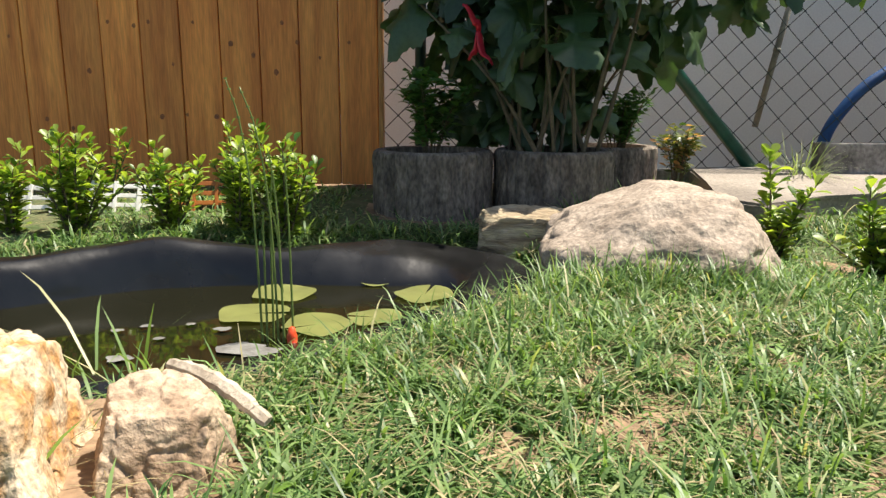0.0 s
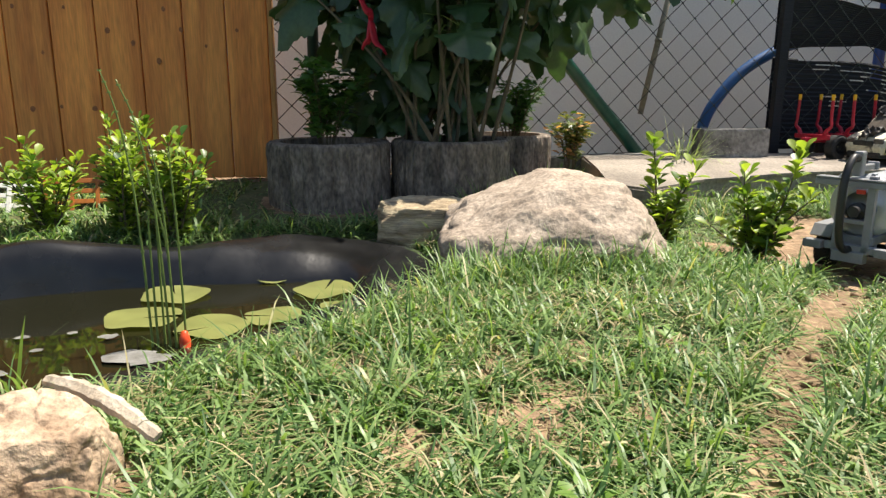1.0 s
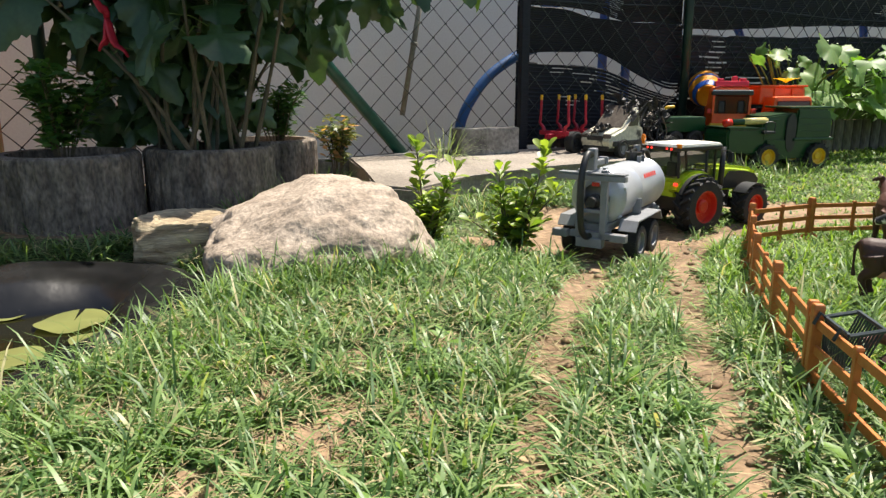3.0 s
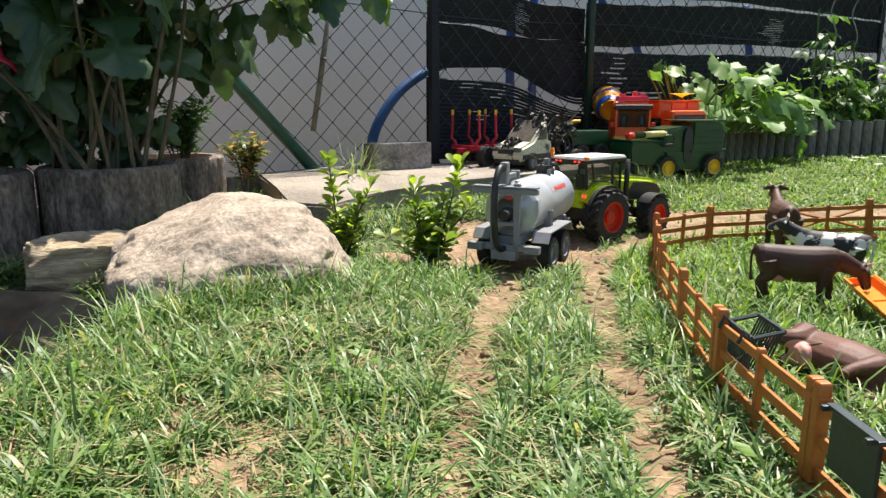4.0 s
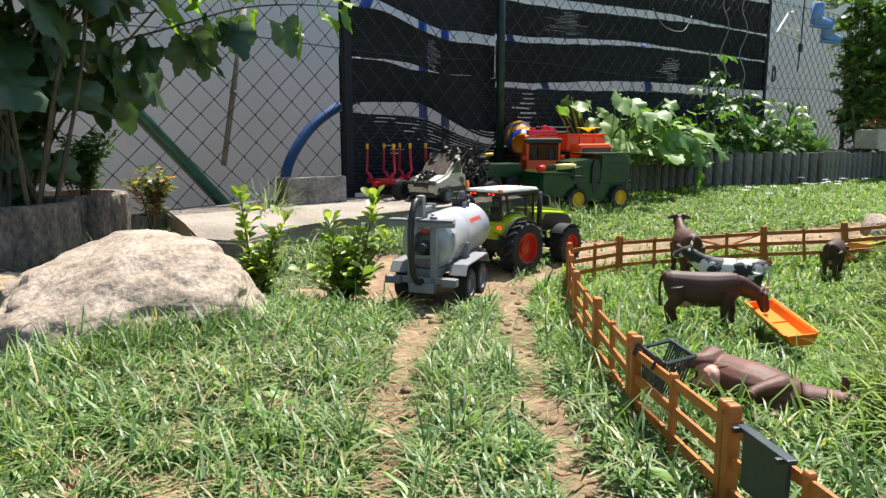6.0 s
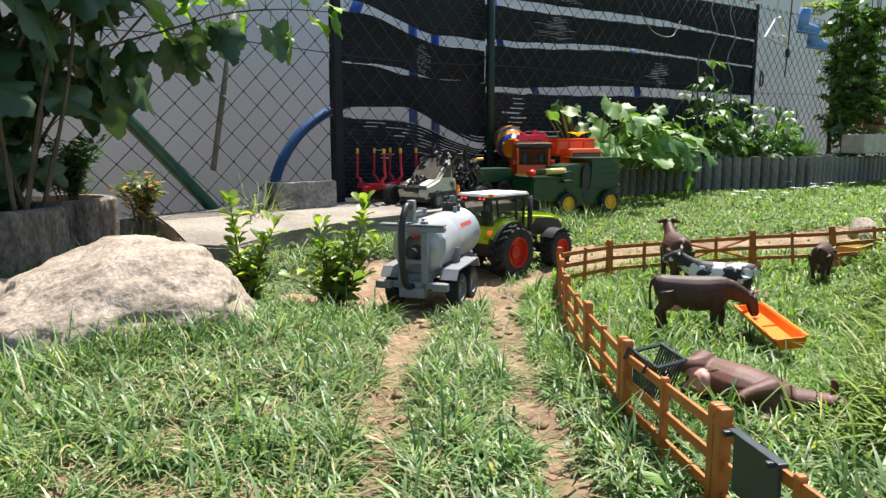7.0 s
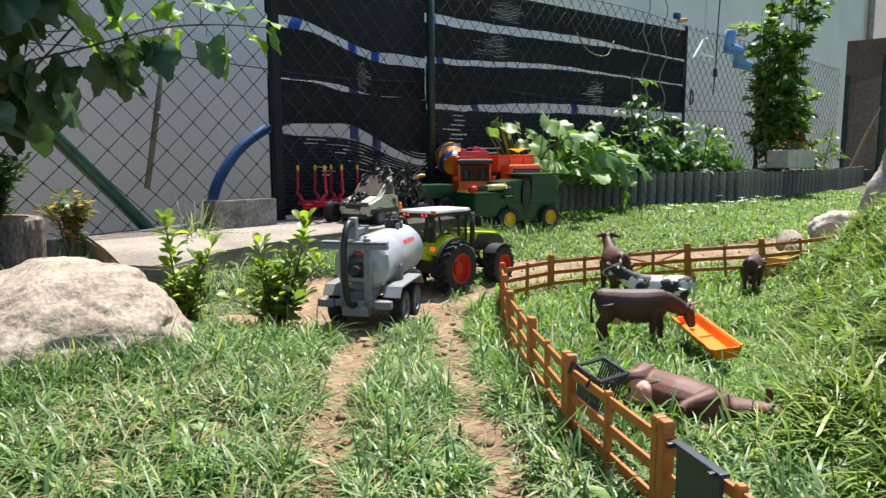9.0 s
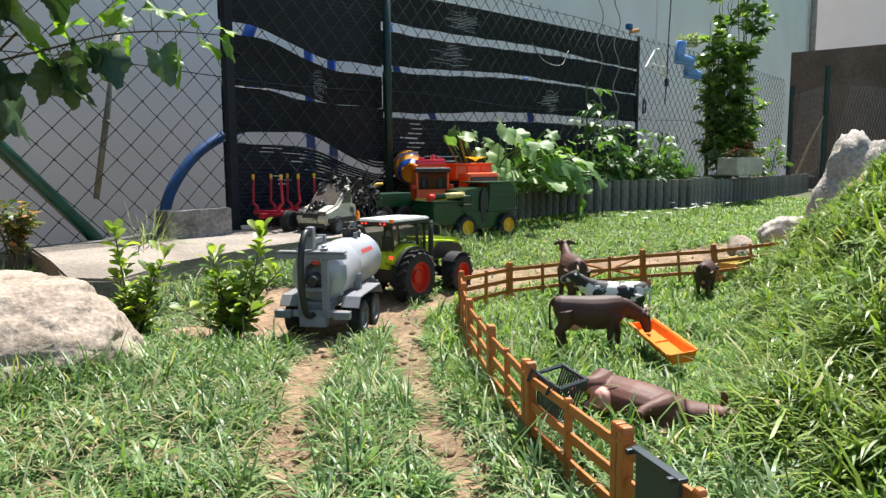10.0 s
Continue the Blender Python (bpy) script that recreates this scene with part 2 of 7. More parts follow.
def from_arrays(name, verts, faces, material, smooth=False):
    """A mesh from numpy arrays: verts (n,3), faces (m,k) of one size."""
    me = bpy.data.meshes.new(name)
    v, f = np.asarray(verts, np.float32), np.asarray(faces, np.int32)
    me.vertices.add(len(v))
    me.vertices.foreach_set("co", v.ravel())
    k = f.shape[1]
    me.loops.add(f.size)
    me.loops.foreach_set("vertex_index", f.ravel())
    me.polygons.add(len(f))
    me.polygons.foreach_set("loop_start", np.arange(0, f.size, k, dtype=np.int32))
    if smooth:
        me.polygons.foreach_set("use_smooth", np.ones(len(f), bool))
    me.update(calc_edges=True)
    me.materials.append(material)
    return new(name, me)


def inside(poly, x, y):
    x, y = np.asarray(x, float), np.asarray(y, float)
    hit = np.zeros(np.broadcast(x, y).shape, bool)
    for (x0, y0), (x1, y1) in zip(poly, poly[1:] + poly[:1]):
        if y0 != y1:
            hit ^= ((y0 > y) != (y1 > y)) & (x < (x1 - x0) * (y - y0) / (y1 - y0) + x0)
    return hit


def far_from(poly, x, y, closed=True):
    """Distance to a line of points."""
    x, y = np.asarray(x, float), np.asarray(y, float)
    best = np.full(np.broadcast(x, y).shape, 1e9)
    ends = poly[1:] + poly[:1] if closed else poly[1:]
    for (x0, y0), (x1, y1) in zip(poly, ends):
        dx, dy = x1 - x0, y1 - y0
        t = np.clip(((x - x0) * dx + (y - y0) * dy) / (dx * dx + dy * dy), 0, 1)
        best = np.minimum(best, np.hypot(x - x0 - t * dx, y - y0 - t * dy))
    return best

# ---- ground ----
POND = [(-1.6, 0.74), (-1.1, 0.86), (-0.86, 0.945), (-0.69, 1.035), (-0.57, 1.125), (-0.45, 1.165), (-0.30, 1.185), (-0.12, 1.225),
        (0.0, 1.225), (0.07, 1.16), (0.06, 1.06), (0.0, 0.96), (-0.09, 0.85), (-0.18, 0.76), (-0.30, 0.69), (-0.45, 0.66), (-0.8, 0.62), (-1.6, 0.55)]
SLAB = [(0.66, 1.93), (0.64, 1.74), (0.60, 1.56), (0.67, 1.47), (0.86, 1.60), (1.15, 1.665), (1.54, 1.68), (1.92, 1.71), (2.35, 1.74), (2.4, 1.95)]
RUT_L = [(0.10, 0.18), (0.20, 0.30), (0.292, 0.407), (0.405, 0.55), (0.55, 0.718), (0.72, 0.90), (0.92, 1.10), (1.2, 1.30), (1.6, 1.32), (2.0, 1.12), (2.3, 0.86)]
RUT_R = [(0.25, 0.08), (0.33, 0.20), (0.418, 0.318), (0.562, 0.50), (0.73, 0.68), (0.88, 0.83), (1.06, 1.0), (1.3, 1.10), (1.6, 1.08), (1.9, 0.93), (2.1, 0.74)]
TRACK = [(1.36, 1.06), (1.62, 1.01), (1.80, 0.95), (1.95, 0.87), (2.15, 0.80), (2.42, 0.73), (2.62, 0.83), (2.25, 0.97), (2.02, 1.10), (1.85, 1.20), (1.50, 1.27)]
PATCH = [(0.62, 1.17), (0.70, 1.10), (0.80, 1.03), (0.86, 0.985), (1.02, 1.01), (1.16, 1.14), (1.165, 1.34), (1.02, 1.43), (0.87, 1.335), (0.78, 1.25), (0.68, 1.25)]


SPOTS = [(0.13, 0.52, 0.060), (0.03, 0.47, 0.045), (0.18, 0.56, 0.040), (0.10, 0.58, 0.035), (0.15, 0.47, 0.04), (0.215, 0.648, 0.050), (0.24, 0.50, 0.035), (-0.02, 0.62, 0.035), (0.140, 0.634, 0.042), (0.27, 0.79, 0.035), (0.34, 0.66, 0.030)]


BARE = [((0.33, 1.12), 0.20, 0.15), ((-0.02, 1.58), 0.18, 0.16), ((0.24, 1.60), 0.16, 0.16), ((0.42, 1.78), 0.16, 0.14), ((0.56, 1.72), 0.10, 0.17),
        ((-0.38, 0.46), 0.14, 0.13), ((-0.22, 0.42), 0.07, 0.08), ((2.05, 0.46), 0.12, 0.16)]


def waves(x, y):
    return (np.sin(7.1 * x + 3 * np.sin(4.3 * y)) + np.sin(9.7 * y + 2 * np.sin(6.1 * x + 1))
            + 0.5 * np.sin(23 * x + 5 * np.sin(11 * y)) + 0.5 * np.sin(27 * y + 4 * np.sin(17 * x)))


def bank(x, y):
    s = 0.313 * (x - 0.72) - 0.949 * (y - 0.18)
    u = 0.949 * (x - 0.72) + 0.313 * (y - 0.18)
    return 0.31 * smooth01(-0.12, 0.35, s) * smooth01(-0.45, 0.15, u) * (1 - smooth01(1.25, 1.75, u)) * (1 - smooth01(0.7, 1.5, s))


def wear(x, y):
    """1 in the wheel ruts and on the bare patch, 0 on the turf."""
    w = 0.035 + 0.02 * smooth01(0.6, 1.2, np.hypot(x, y)) + 0.006 * waves(1.7 * x, 1.7 * y) + 0.005 * waves(6.1 * x, 6.7 * y)
    r = 1 - smooth01(0.35, 1.0, np.minimum(far_from(RUT_L, x, y, False), far_from(RUT_R, x, y, False)) / w)
    for cx, cy, k in SPOTS:
        r = np.maximum(r, 0.85 * (1 - smooth01(0.4, 1.0, np.hypot(x - cx, y - cy) / (k * (1 + 0.18 * waves(3 * x, 3 * y))))))
    p = np.where(inside(PATCH, x, y), 1.0, 1 - smooth01(0, 0.05, far_from(PATCH, x, y)))
    k = np.where(inside(TRACK, x, y), 1.0, 1 - smooth01(0, 0.05, far_from(TRACK, x, y)))
    return np.maximum(np.maximum(r, p), 0.93 * k)


def lie(x, y):
    """Height of the ground."""
    x, y = np.asarray(x, float), np.asarray(y, float)
    d = np.hypot(x, y)
    z = -0.034 * smooth01(0.62, 1.30, d) * smooth01(0.35, 0.75, x) * (1 - smooth01(1.9, 2.9, x))
    z = z + 0.035 * smooth01(1.32, 1.80, y) * smooth01(0.25, 0.7, x) * (1 - smooth01(1.9, 2.6, x))
    z = z + 0.02 * smooth01(1.2, 1.8, y) + bank(x, y) * (1 + 0.035 * waves(2.3 * x + 1, 2.3 * y)) + 0.007 * smooth01(0.01, 0.06, bank(x, y)) * waves(5.1 * x, 5.3 * y + 2) + 0.0022 * waves(x, y) * (d < 8) - 0.010 * wear(x, y)
    z = z - 0.17 * smooth01(2.03, 2.25, y)
    far = far_from(POND, x, y)
    ins = inside(POND, x, y)
    z = np.where(ins, -0.03 - 0.22 * smooth01(0.0, 0.05, far), z - 0.070 * (1 - smooth01(0.04, 0.12, far)))
    return z


def axis(lo, hi, step):
    core = np.arange(lo, hi + step / 2, step)
    grow = 0.05 * 1.45 ** np.arange(26)
    return np.concatenate([lo - np.cumsum(grow)[::-1], core, hi + np.cumsum(grow)])


def build_ground():
    xs, ys = axis(-1.7, 3.2, 0.02), axis(-0.5, 2.1, 0.02)
    gx, gy = np.meshgrid(xs, ys)
    v = np.stack([gx, gy, lie(gx, gy)], -1).reshape(-1, 3)
    w = len(xs)
    i = (np.arange(len(ys) - 1)[:, None] * w + np.arange(w - 1)[None, :]).ravel()
    ob = from_arrays("ground", v, np.stack([i, i + 1, i + w + 1, i + w], 1), M_SOIL, True)
    me = ob.data
    me.materials.append(M_TURF)
    mid = (v[i] + v[i + w + 1]) / 2
    turf = (wear(mid[:, 0], mid[:, 1]) < 0.25) & (mid[:, 1] < 1.92) & ~inside(SLAB, mid[:, 0], mid[:, 1]) & ~inside(POND, mid[:, 0], mid[:, 1])
    for (cx, cy), ax, ay in BARE:
        turf &= ((mid[:, 0] - cx) / ax) ** 2 + ((mid[:, 1] - cy) / ay) ** 2 > 1
    me.polygons.foreach_set("material_index", turf.astype(np.int32))
    tagged(ob, "bare brown soil under the lawn, with worn wheel tracks", "ground", kind="structure")


build_ground()


def blade_mesh(name, x, y, z, length, width, lean, turn, curl, material):
    """Grass blades: a tapered strip of five triangles each, bent over."""
    n = len(x)
    s = np.array([0, 0.38, 0.74, 1.0])
    dirx, diry = np.cos(turn), np.sin(turn)
    ang = lean[:, None] + curl[:, None] * s[None, :]
    step = np.diff(s)
    h = np.concatenate([np.zeros((n, 1)), np.cumsum(np.sin((ang[:, :-1] + ang[:, 1:]) / 2) * step, 1)], 1) * length[:, None]
    up = np.concatenate([np.zeros((n, 1)), np.cumsum(np.cos((ang[:, :-1] + ang[:, 1:]) / 2) * step, 1)], 1) * length[:, None]
    cx, cy, cz = x[:, None] + dirx[:, None] * h, y[:, None] + diry[:, None] * h, z[:, None] + np.maximum(up, -0.002)
    wd = width[:, None] * np.array([0.75, 1.0, 0.7, 0.0])[None, :] / 2
    sx, sy = -diry[:, None] * wd, dirx[:, None] * wd
    a = np.stack([cx - sx, cy - sy, cz], -1)
    b = np.stack([cx + sx, cy + sy, cz], -1)
    v = np.stack([a[:, 0], b[:, 0], a[:, 1], b[:, 1], a[:, 2], b[:, 2], a[:, 3]], 1).reshape(-1, 3)
    f = np.array([(0, 1, 3), (0, 3, 2), (2, 3, 5), (2, 5, 4), (4, 5, 6)])
    return from_arrays(name, v, ((np.arange(n) * 7)[:, None, None] + f[None]).reshape(-1, 3), material)


POSTS = [(0.385, 0.085, 0.0), (0.482, 0.240, 0.0), (0.583, 0.391, -0.001), (0.715, 0.535, -0.010), (0.875, 0.697, -0.020), (1.010, 0.818, -0.024), (1.150, 0.938, -0.030),
         (1.335, 0.940, -0.032), (1.500, 0.862, -0.028), (1.655, 0.755, -0.020), (1.745, 0.608, -0.005), (1.83, 0.46, 0.02)]
BED = [(2.62, 2.0), (2.75, 1.86), (3.15, 1.88), (3.97, 1.58), (4.2, 1.62), (5.0, 1.55), (7.0, 1.6), (7.0, 2.0)]


def build_grass():
    rng = np.random.default_rng(7)

    def field(n, r0, r1, power, a0, a1):
        r = (r0 ** power + rng.random(n) * (r1 ** power - r0 ** power)) ** (1 / power)
        a = np.radians(a0 + (a1 - a0) * rng.random(n))
        return -np.sin(a) * r, np.cos(a) * r, r

    # tufts: blades fan out from shared roots
    tx_, ty_, tr_ = field(9600, 0.24, 1.45, 1.45, 40, -96)
    per = 12
    ta = rng.random((len(tx_), per)) * 6.283
    tk = 0.007 * rng.random((len(tx_), per))
    tuft_xy = ((tx_[:, None] + tk * np.cos(ta)).ravel(), (ty_[:, None] + tk * np.sin(ta)).ravel(), np.repeat(tr_, per))
    loose = field(96000, 0.24, 1.40, 1.45, 40, -96)
    far = field(230000, 1.15, 5.8, 1.0, 30, -84)
    hill = field(84000, 0.50, 2.2, 1.3, -56, -92)
    lawn = field(140000, 1.2, 5.8, 0.9, -46, -84)
    x, y, r = (np.concatenate(k) for k in zip(tuft_xy, loose, far, hill, lawn))
    turn = np.concatenate([(ta + rng.normal(0, 0.5, ta.shape)).ravel(), rng.random(len(x) - ta.size) * 6.283])
    long = np.concatenate([np.repeat(0.75 + 0.75 * rng.random(len(tx_)), per), np.full(len(x) - ta.size, 0.8)])
    keep = ~inside(POND, x, y) & ~inside(SLAB, x, y) & ~inside(BED, x, y) & (y < 1.93)
    for (cx, cy), ax, ay in BARE:
        keep &= ((x - cx) / ax) ** 2 + ((y - cy) / ay) ** 2 > 1
    keep &= ~((y > 1.36) & (x > -0.25) & (x < 0.5) & (rng.random(len(x)) < 0.85))
    keep &= ~((y > 0.93) & (far_from(POND, x, y) < 0.075))
    wr = wear(x, y)
    keep &= rng.random(len(x)) > 0.975 * wr
    clump = waves(3.1 * x + 1, 2.7 * y) + 0.8 * waves(7.7 * x, 8.3 * y + 2)
    keep &= (far_from([p[:2] for p in POSTS], x, y, False) > 0.016) | (rng.random(len(x)) < 0.25)
    keep &= rng.random(len(x)) < np.clip(0.86 + 0.20 * clump + 0.5 * (r > 1.3), 0.2, 1)
    x, y, r, wr, clump, turn, long = x[keep], y[keep], r[keep], wr[keep], clump[keep], turn[keep], long[keep]
    n = len(x)
    tall = smooth01(0.008, 0.06, bank(x, y))
    length = (0.018 + 0.030 * rng.random(n) ** 1.4 + 0.005 * np.clip(clump, -1, 2)) * long * (1 + 0.18 * tall) * (1 - 0.5 * wr)
    length *= 1 + tall * np.clip(0.30 * waves(6.3 * x, 5.9 * y + 1), -0.6, 0.5)
    length *= np.where((y > 0.95) & (x > 1.3) & (tall < 0.2), 0.78, 1.0)
    width = (0.0015 + 0.0029 * rng.random(n) ** 1.8) * np.maximum(1, r / 0.9) ** 0.5 * (1 + 0.15 * tall)
    lean = np.abs(rng.normal(1.0, 0.50, n)) - 0.15 * tall
    curl = 0.4 + rng.random(n) * 2.3
    lush = ((x > 1.25) & (y > 0.9)) | ((x > 0.62) & (y < 1.05 * x - 0.16)) | (tall > 0.3)
    lush &= rng.random(n) < 0.92
    hilly = (tall > 0.25) & (rng.random(n) < 0.95)
    for pick, name, material, label in ((~lush & ~hilly, "grass", M_GRASS, "green lawn grass with dry straw blades"), (lush & ~hilly, "lush_grass", M_LUSH, "lush bright green lawn grass round the paddock"),
                                        (hilly, "bank_grass", M_BANK, "tangled yellowish-green uncut grass on the bank")):
        ob = blade_mesh(name, x[pick], y[pick], lie(x[pick], y[pick]), length[pick], width[pick], lean[pick], turn[pick], curl[pick], material)
        tagged(ob, label, "grass", kind="stuff")
    # the rest of the lawn, beside and behind the path
    n = 60000
    x, y = rng.uniform(-3.2, 3.6, n), rng.uniform(-3.0, 1.9, n)
    k = (np.hypot(x, y) > 0.30) & ((np.degrees(np.arctan2(-x, y)) > 38) | (np.degrees(np.arctan2(-x, y)) < -88)) & ~inside(POND, x, y) & (far_from(POND, x, y) > 0.08)
    x, y = x[k], y[k]
    n = len(x)
    ob = blade_mesh("outer_grass", x, y, lie(x, y), 0.03 + 0.04 * rng.random(n), 0.003 + 0.003 * rng.random(n), np.abs(rng.normal(0.9, 0.4, n)), rng.random(n) * 6.283, 0.4 + 2 * rng.random(n), M_LUSH)
    tagged(ob, "green lawn grass beside the pond", "grass", kind="stuff")
    # longer blades, thickest in front of the boulder
    a = np.concatenate([rng.normal((0.27, 0.93), (0.13, 0.035), (900, 2)), rng.normal((0.0, 0.72), (0.12, 0.10), (500, 2)), rng.normal((0.75, 0.50), (0.14, 0.18), (700, 2)), rng.normal((0.2, 0.5), (0.25, 0.12), (300, 2)),
                        rng.normal((1.0, 1.47), (0.16, 0.035), (700, 2)), rng.normal((1.7, 1.55), (0.35, 0.05), (900, 2))])
    a = a[~inside(POND, a[:, 0], a[:, 1]) & ~inside(SLAB, a[:, 0], a[:, 1]) & (wear(a[:, 0], a[:, 1]) < 0.3)]
    n = len(a)
    ob = blade_mesh("long_grass", a[:, 0], a[:, 1], lie(a[:, 0], a[:, 1]), 0.045 + 0.045 * rng.random(n), 0.0014 + 0.0013 * rng.random(n), np.abs(rng.normal(0.45, 0.3, n)), rng.random(n) * 6.283, 0.4 + 1.7 * rng.random(n), M_GRASS)
    tagged(ob, "longer uncut grass blades in the lawn", "grass", kind="stuff")
    # dead straw lying flat
    x, y, r = (np.concatenate(k) for k in zip(field(5000, 0.24, 1.6, 1.4, 40, -90), field(2600, 0.24, 0.95, 1.5, 20, -45)))
    k = ~inside(POND, x, y) & ~inside(SLAB, x, y)
    x, y, r = x[k], y[k], r[k]
    n = len(x)
    straw = blade_mesh("straw", x, y, lie(x, y) + 0.003 + 0.012 * rng.random(n), 0.014 + 0.028 * rng.random(n), 0.0007 + 0.0008 * rng.random(n),
                       1.15 + 0.35 * rng.random(n), rng.random(n) * 6.283, 0.5 * rng.random(n) - 0.1, M_STRAW)
    tagged(straw, "dead pale straw lying between the grass", "straw", kind="stuff")


M_STRAW = leaf_mat("straw", (0.20, 0.155, 0.075), (0.40, 0.34, 0.19), None, 0.15, 0.6, spec=0.3)
build_grass()


# ---- pond ----
def loop_points(poly, n):
    """n points evenly spaced on a smooth closed loop through poly."""
    p = [Vector((*q, 0)) for q in poly]
    out = []
    m = len(p)
    for i in range(m):
        a, b, c, d = p[i - 1], p[i], p[(i + 1) % m], p[(i + 2) % m]
        for k in range(8):
            t = k / 8
            out.append(0.5 * (2 * b + (c - a) * t + (2 * a - 5 * b + 4 * c - d) * t * t + (3 * b - a - 3 * c + d) * t ** 3))
    return out


def build_pond():
    loop = loop_points(POND, 0)
    n = len(loop)
    bm = bmesh.new()
    rings = []
    for i, p in enumerate(loop):
        d = (loop[(i + 1) % n] - loop[i - 1]).normalized()
        out = Vector((-d.y, d.x, 0))
        if inside(POND, p.x + out.x * 0.02, p.y + out.y * 0.02):
            out = -out
        back = float(smooth01(0.92, 1.05, p.y)) * (1 - float(smooth01(-0.16, 0.06, p.x)))
        back = max(back, 1.0 if p.x < -0.6 and p.y > 0.7 else 0)
        hump = math.exp(-((p.x + 0.50) / 0.13) ** 2)
        fold = 0.0025 * math.sin(9 * p.x + 2) + 0.0008 * math.sin(43 * p.x + 20 * p.y)
        crease = 0.0028 * math.sin(31 * p.x + 17 * p.y) * math.sin(13 * p.x + 1) + 0.0016 * math.sin(57 * p.x - 23 * p.y)
        top = -0.018 + (0.016 + 0.026 * hump + 0.012 * float(smooth01(-0.55, -0.8, p.x) if p.x > -0.8 else 1)) * back + fold * (0.6 + back)
        prof = [(0.085, -0.03), (0.060, top - 0.018), (0.040, top - 0.003), (0.022, top + 0.002), (0.006 + 0.4 * crease, top - 0.004), (-0.006 + crease, top - 0.020), (-0.012 - 0.6 * crease, top - 0.036),
                (-0.018 + crease, -0.045), (-0.026, -0.075), (-0.06, -0.16), (-0.12, -0.2)]
        ease = float(smooth01(-0.34, -0.10, p.x)) * float(smooth01(0.98, 1.08, p.y))
        flat = [(0.085, -0.03), (0.060, top - 0.012), (0.045, top + 0.004), (0.028, top + 0.006), (0.010 + crease, top - 0.002), (-0.012 + crease, top - 0.010), (-0.032 - crease, top - 0.018),
                (-0.052 + crease, -0.042), (-0.068, -0.056), (-0.09, -0.13), (-0.12, -0.2)]
        prof = [(a[0] + ease * (b[0] - a[0]), a[1] + ease * (b[1] - a[1])) for a, b in zip(prof, flat)]
        rings.append([bm.verts.new((p.x + out.x * o, p.y + out.y * o, z)) for o, z in prof])
    for i in range(n):
        a, b = rings[i], rings[(i + 1) % n]
        for k in range(len(a) - 1):
            bm.faces.new((a[k], b[k], b[k + 1], a[k + 1]))
    bmesh.ops.recalc_face_normals(bm, faces=bm.faces[:])
    tagged(mesh_ob("pond_liner", bm, M_LINER, True), "black rubber pond liner with a rolled rim", "pond liner", kind="structure")
    m = bpy.data.materials.new("pond_water")
    m.use_nodes = True
    nd, ln = m.node_tree.nodes, m.node_tree.links.new
    p = nd["Principled BSDF"]
    p.inputs["Base Color"].default_value = (0.012, 0.0115, 0.005, 1)
    p.inputs["Roughness"].default_value = 0.04
    nz, b = nd.new("ShaderNodeTexNoise"), nd.new("ShaderNodeBump")
    nz.inputs["Scale"].default_value = 22
    b.inputs["Strength"].default_value, b.inputs["Distance"].default_value = 0.04, 0.003
    ln(nz.outputs["Fac"], b.inputs["Height"])
    ln(b.outputs[0], p.inputs["Normal"])
    bm = bmesh.new()
    bm.faces.new([bm.verts.new((q.x, q.y, -0.058)) for q in loop])
    bmesh.ops.triangulate(bm, faces=bm.faces[:])
    tagged(mesh_ob("water", bm, m), "dark brownish still pond water", "water", kind="structure")


build_pond()


# ---- slab, walls, fences ----
def build_slab():
    bm = bmesh.new()
    low, top = [], []
    for x, y in SLAB:
        z = 0.046 + 0.034 * float(smooth01(1.5, 1.95, y))
        top.append(bm.verts.new((x, y, z)))
        low.append(bm.verts.new((x, y, z - 0.09)))
    n = len(top)
    f = bm.faces.new(top)
    for k in range(n):
        bm.faces.new((low[k], low[(k + 1) % n], top[(k + 1) % n], top[k]))
    bmesh.ops.bevel(bm, geom=list(f.edges), offset=0.006, segments=2, affect="EDGES")
    bmesh.ops.recalc_face_normals(bm, faces=bm.faces[:])
    tagged(mesh_ob("pavement", bm, M_SLAB), "pale concrete path beside the fence", "pavement", kind="structure")
    c = box(0.56, 0.05, 0.07, (0.71, 1.945, 0.045), 0.008, (0, -2, 0))
    tagged(mesh_ob("kerb", c, M_CONCRETE), "low grey concrete kerb along the wire fence", "kerb", kind="structure")
    c = box(0.205, 0.07, 0.10, (1.10, 1.905, 0.105), 0.006)
    tagged(mesh_ob("concrete_block", c, M_CONCRETE), "grey concrete block on the path by the black screen", "concrete block")


def build_house():
    bm = box(22.2, 0.3, 4.7, (2.0, 3.35, 1.95))
    tagged(mesh_ob("wall_house", bm, M_PLASTER), "plain white plastered house wall behind the fence", "wall", kind="structure")
    bm = tube([(13.0, 3.13, 0.0), (13.0, 3.13, 5.5)], 0.05, 12)
    tagged(mesh_ob("downpipe", bm, M_STEEL, True), "grey downpipe at the corner of the house", "downpipe")
    bm = box(0.25, 5.0, 1.40, (8.1, -0.42, 0.66), 0, (0, 0, 4))
    tagged(mesh_ob("wall_brown", bm, mat("brown_boards", (0.16, 0.11, 0.085), (0.11, 0.075, 0.055), 3, 0.8, 0.3, 40, stretch=(8, 1, 1))),
           "dark brown garden wall beside the house", "garden wall", kind="structure")
    bm = box(0.3, 14, 7.0, (17.0, -2.2, 3.4))
    tagged(mesh_ob("wall_neighbour", bm, M_CREAMWALL), "cream neighbouring house wall in the sun", "wall", kind="structure")


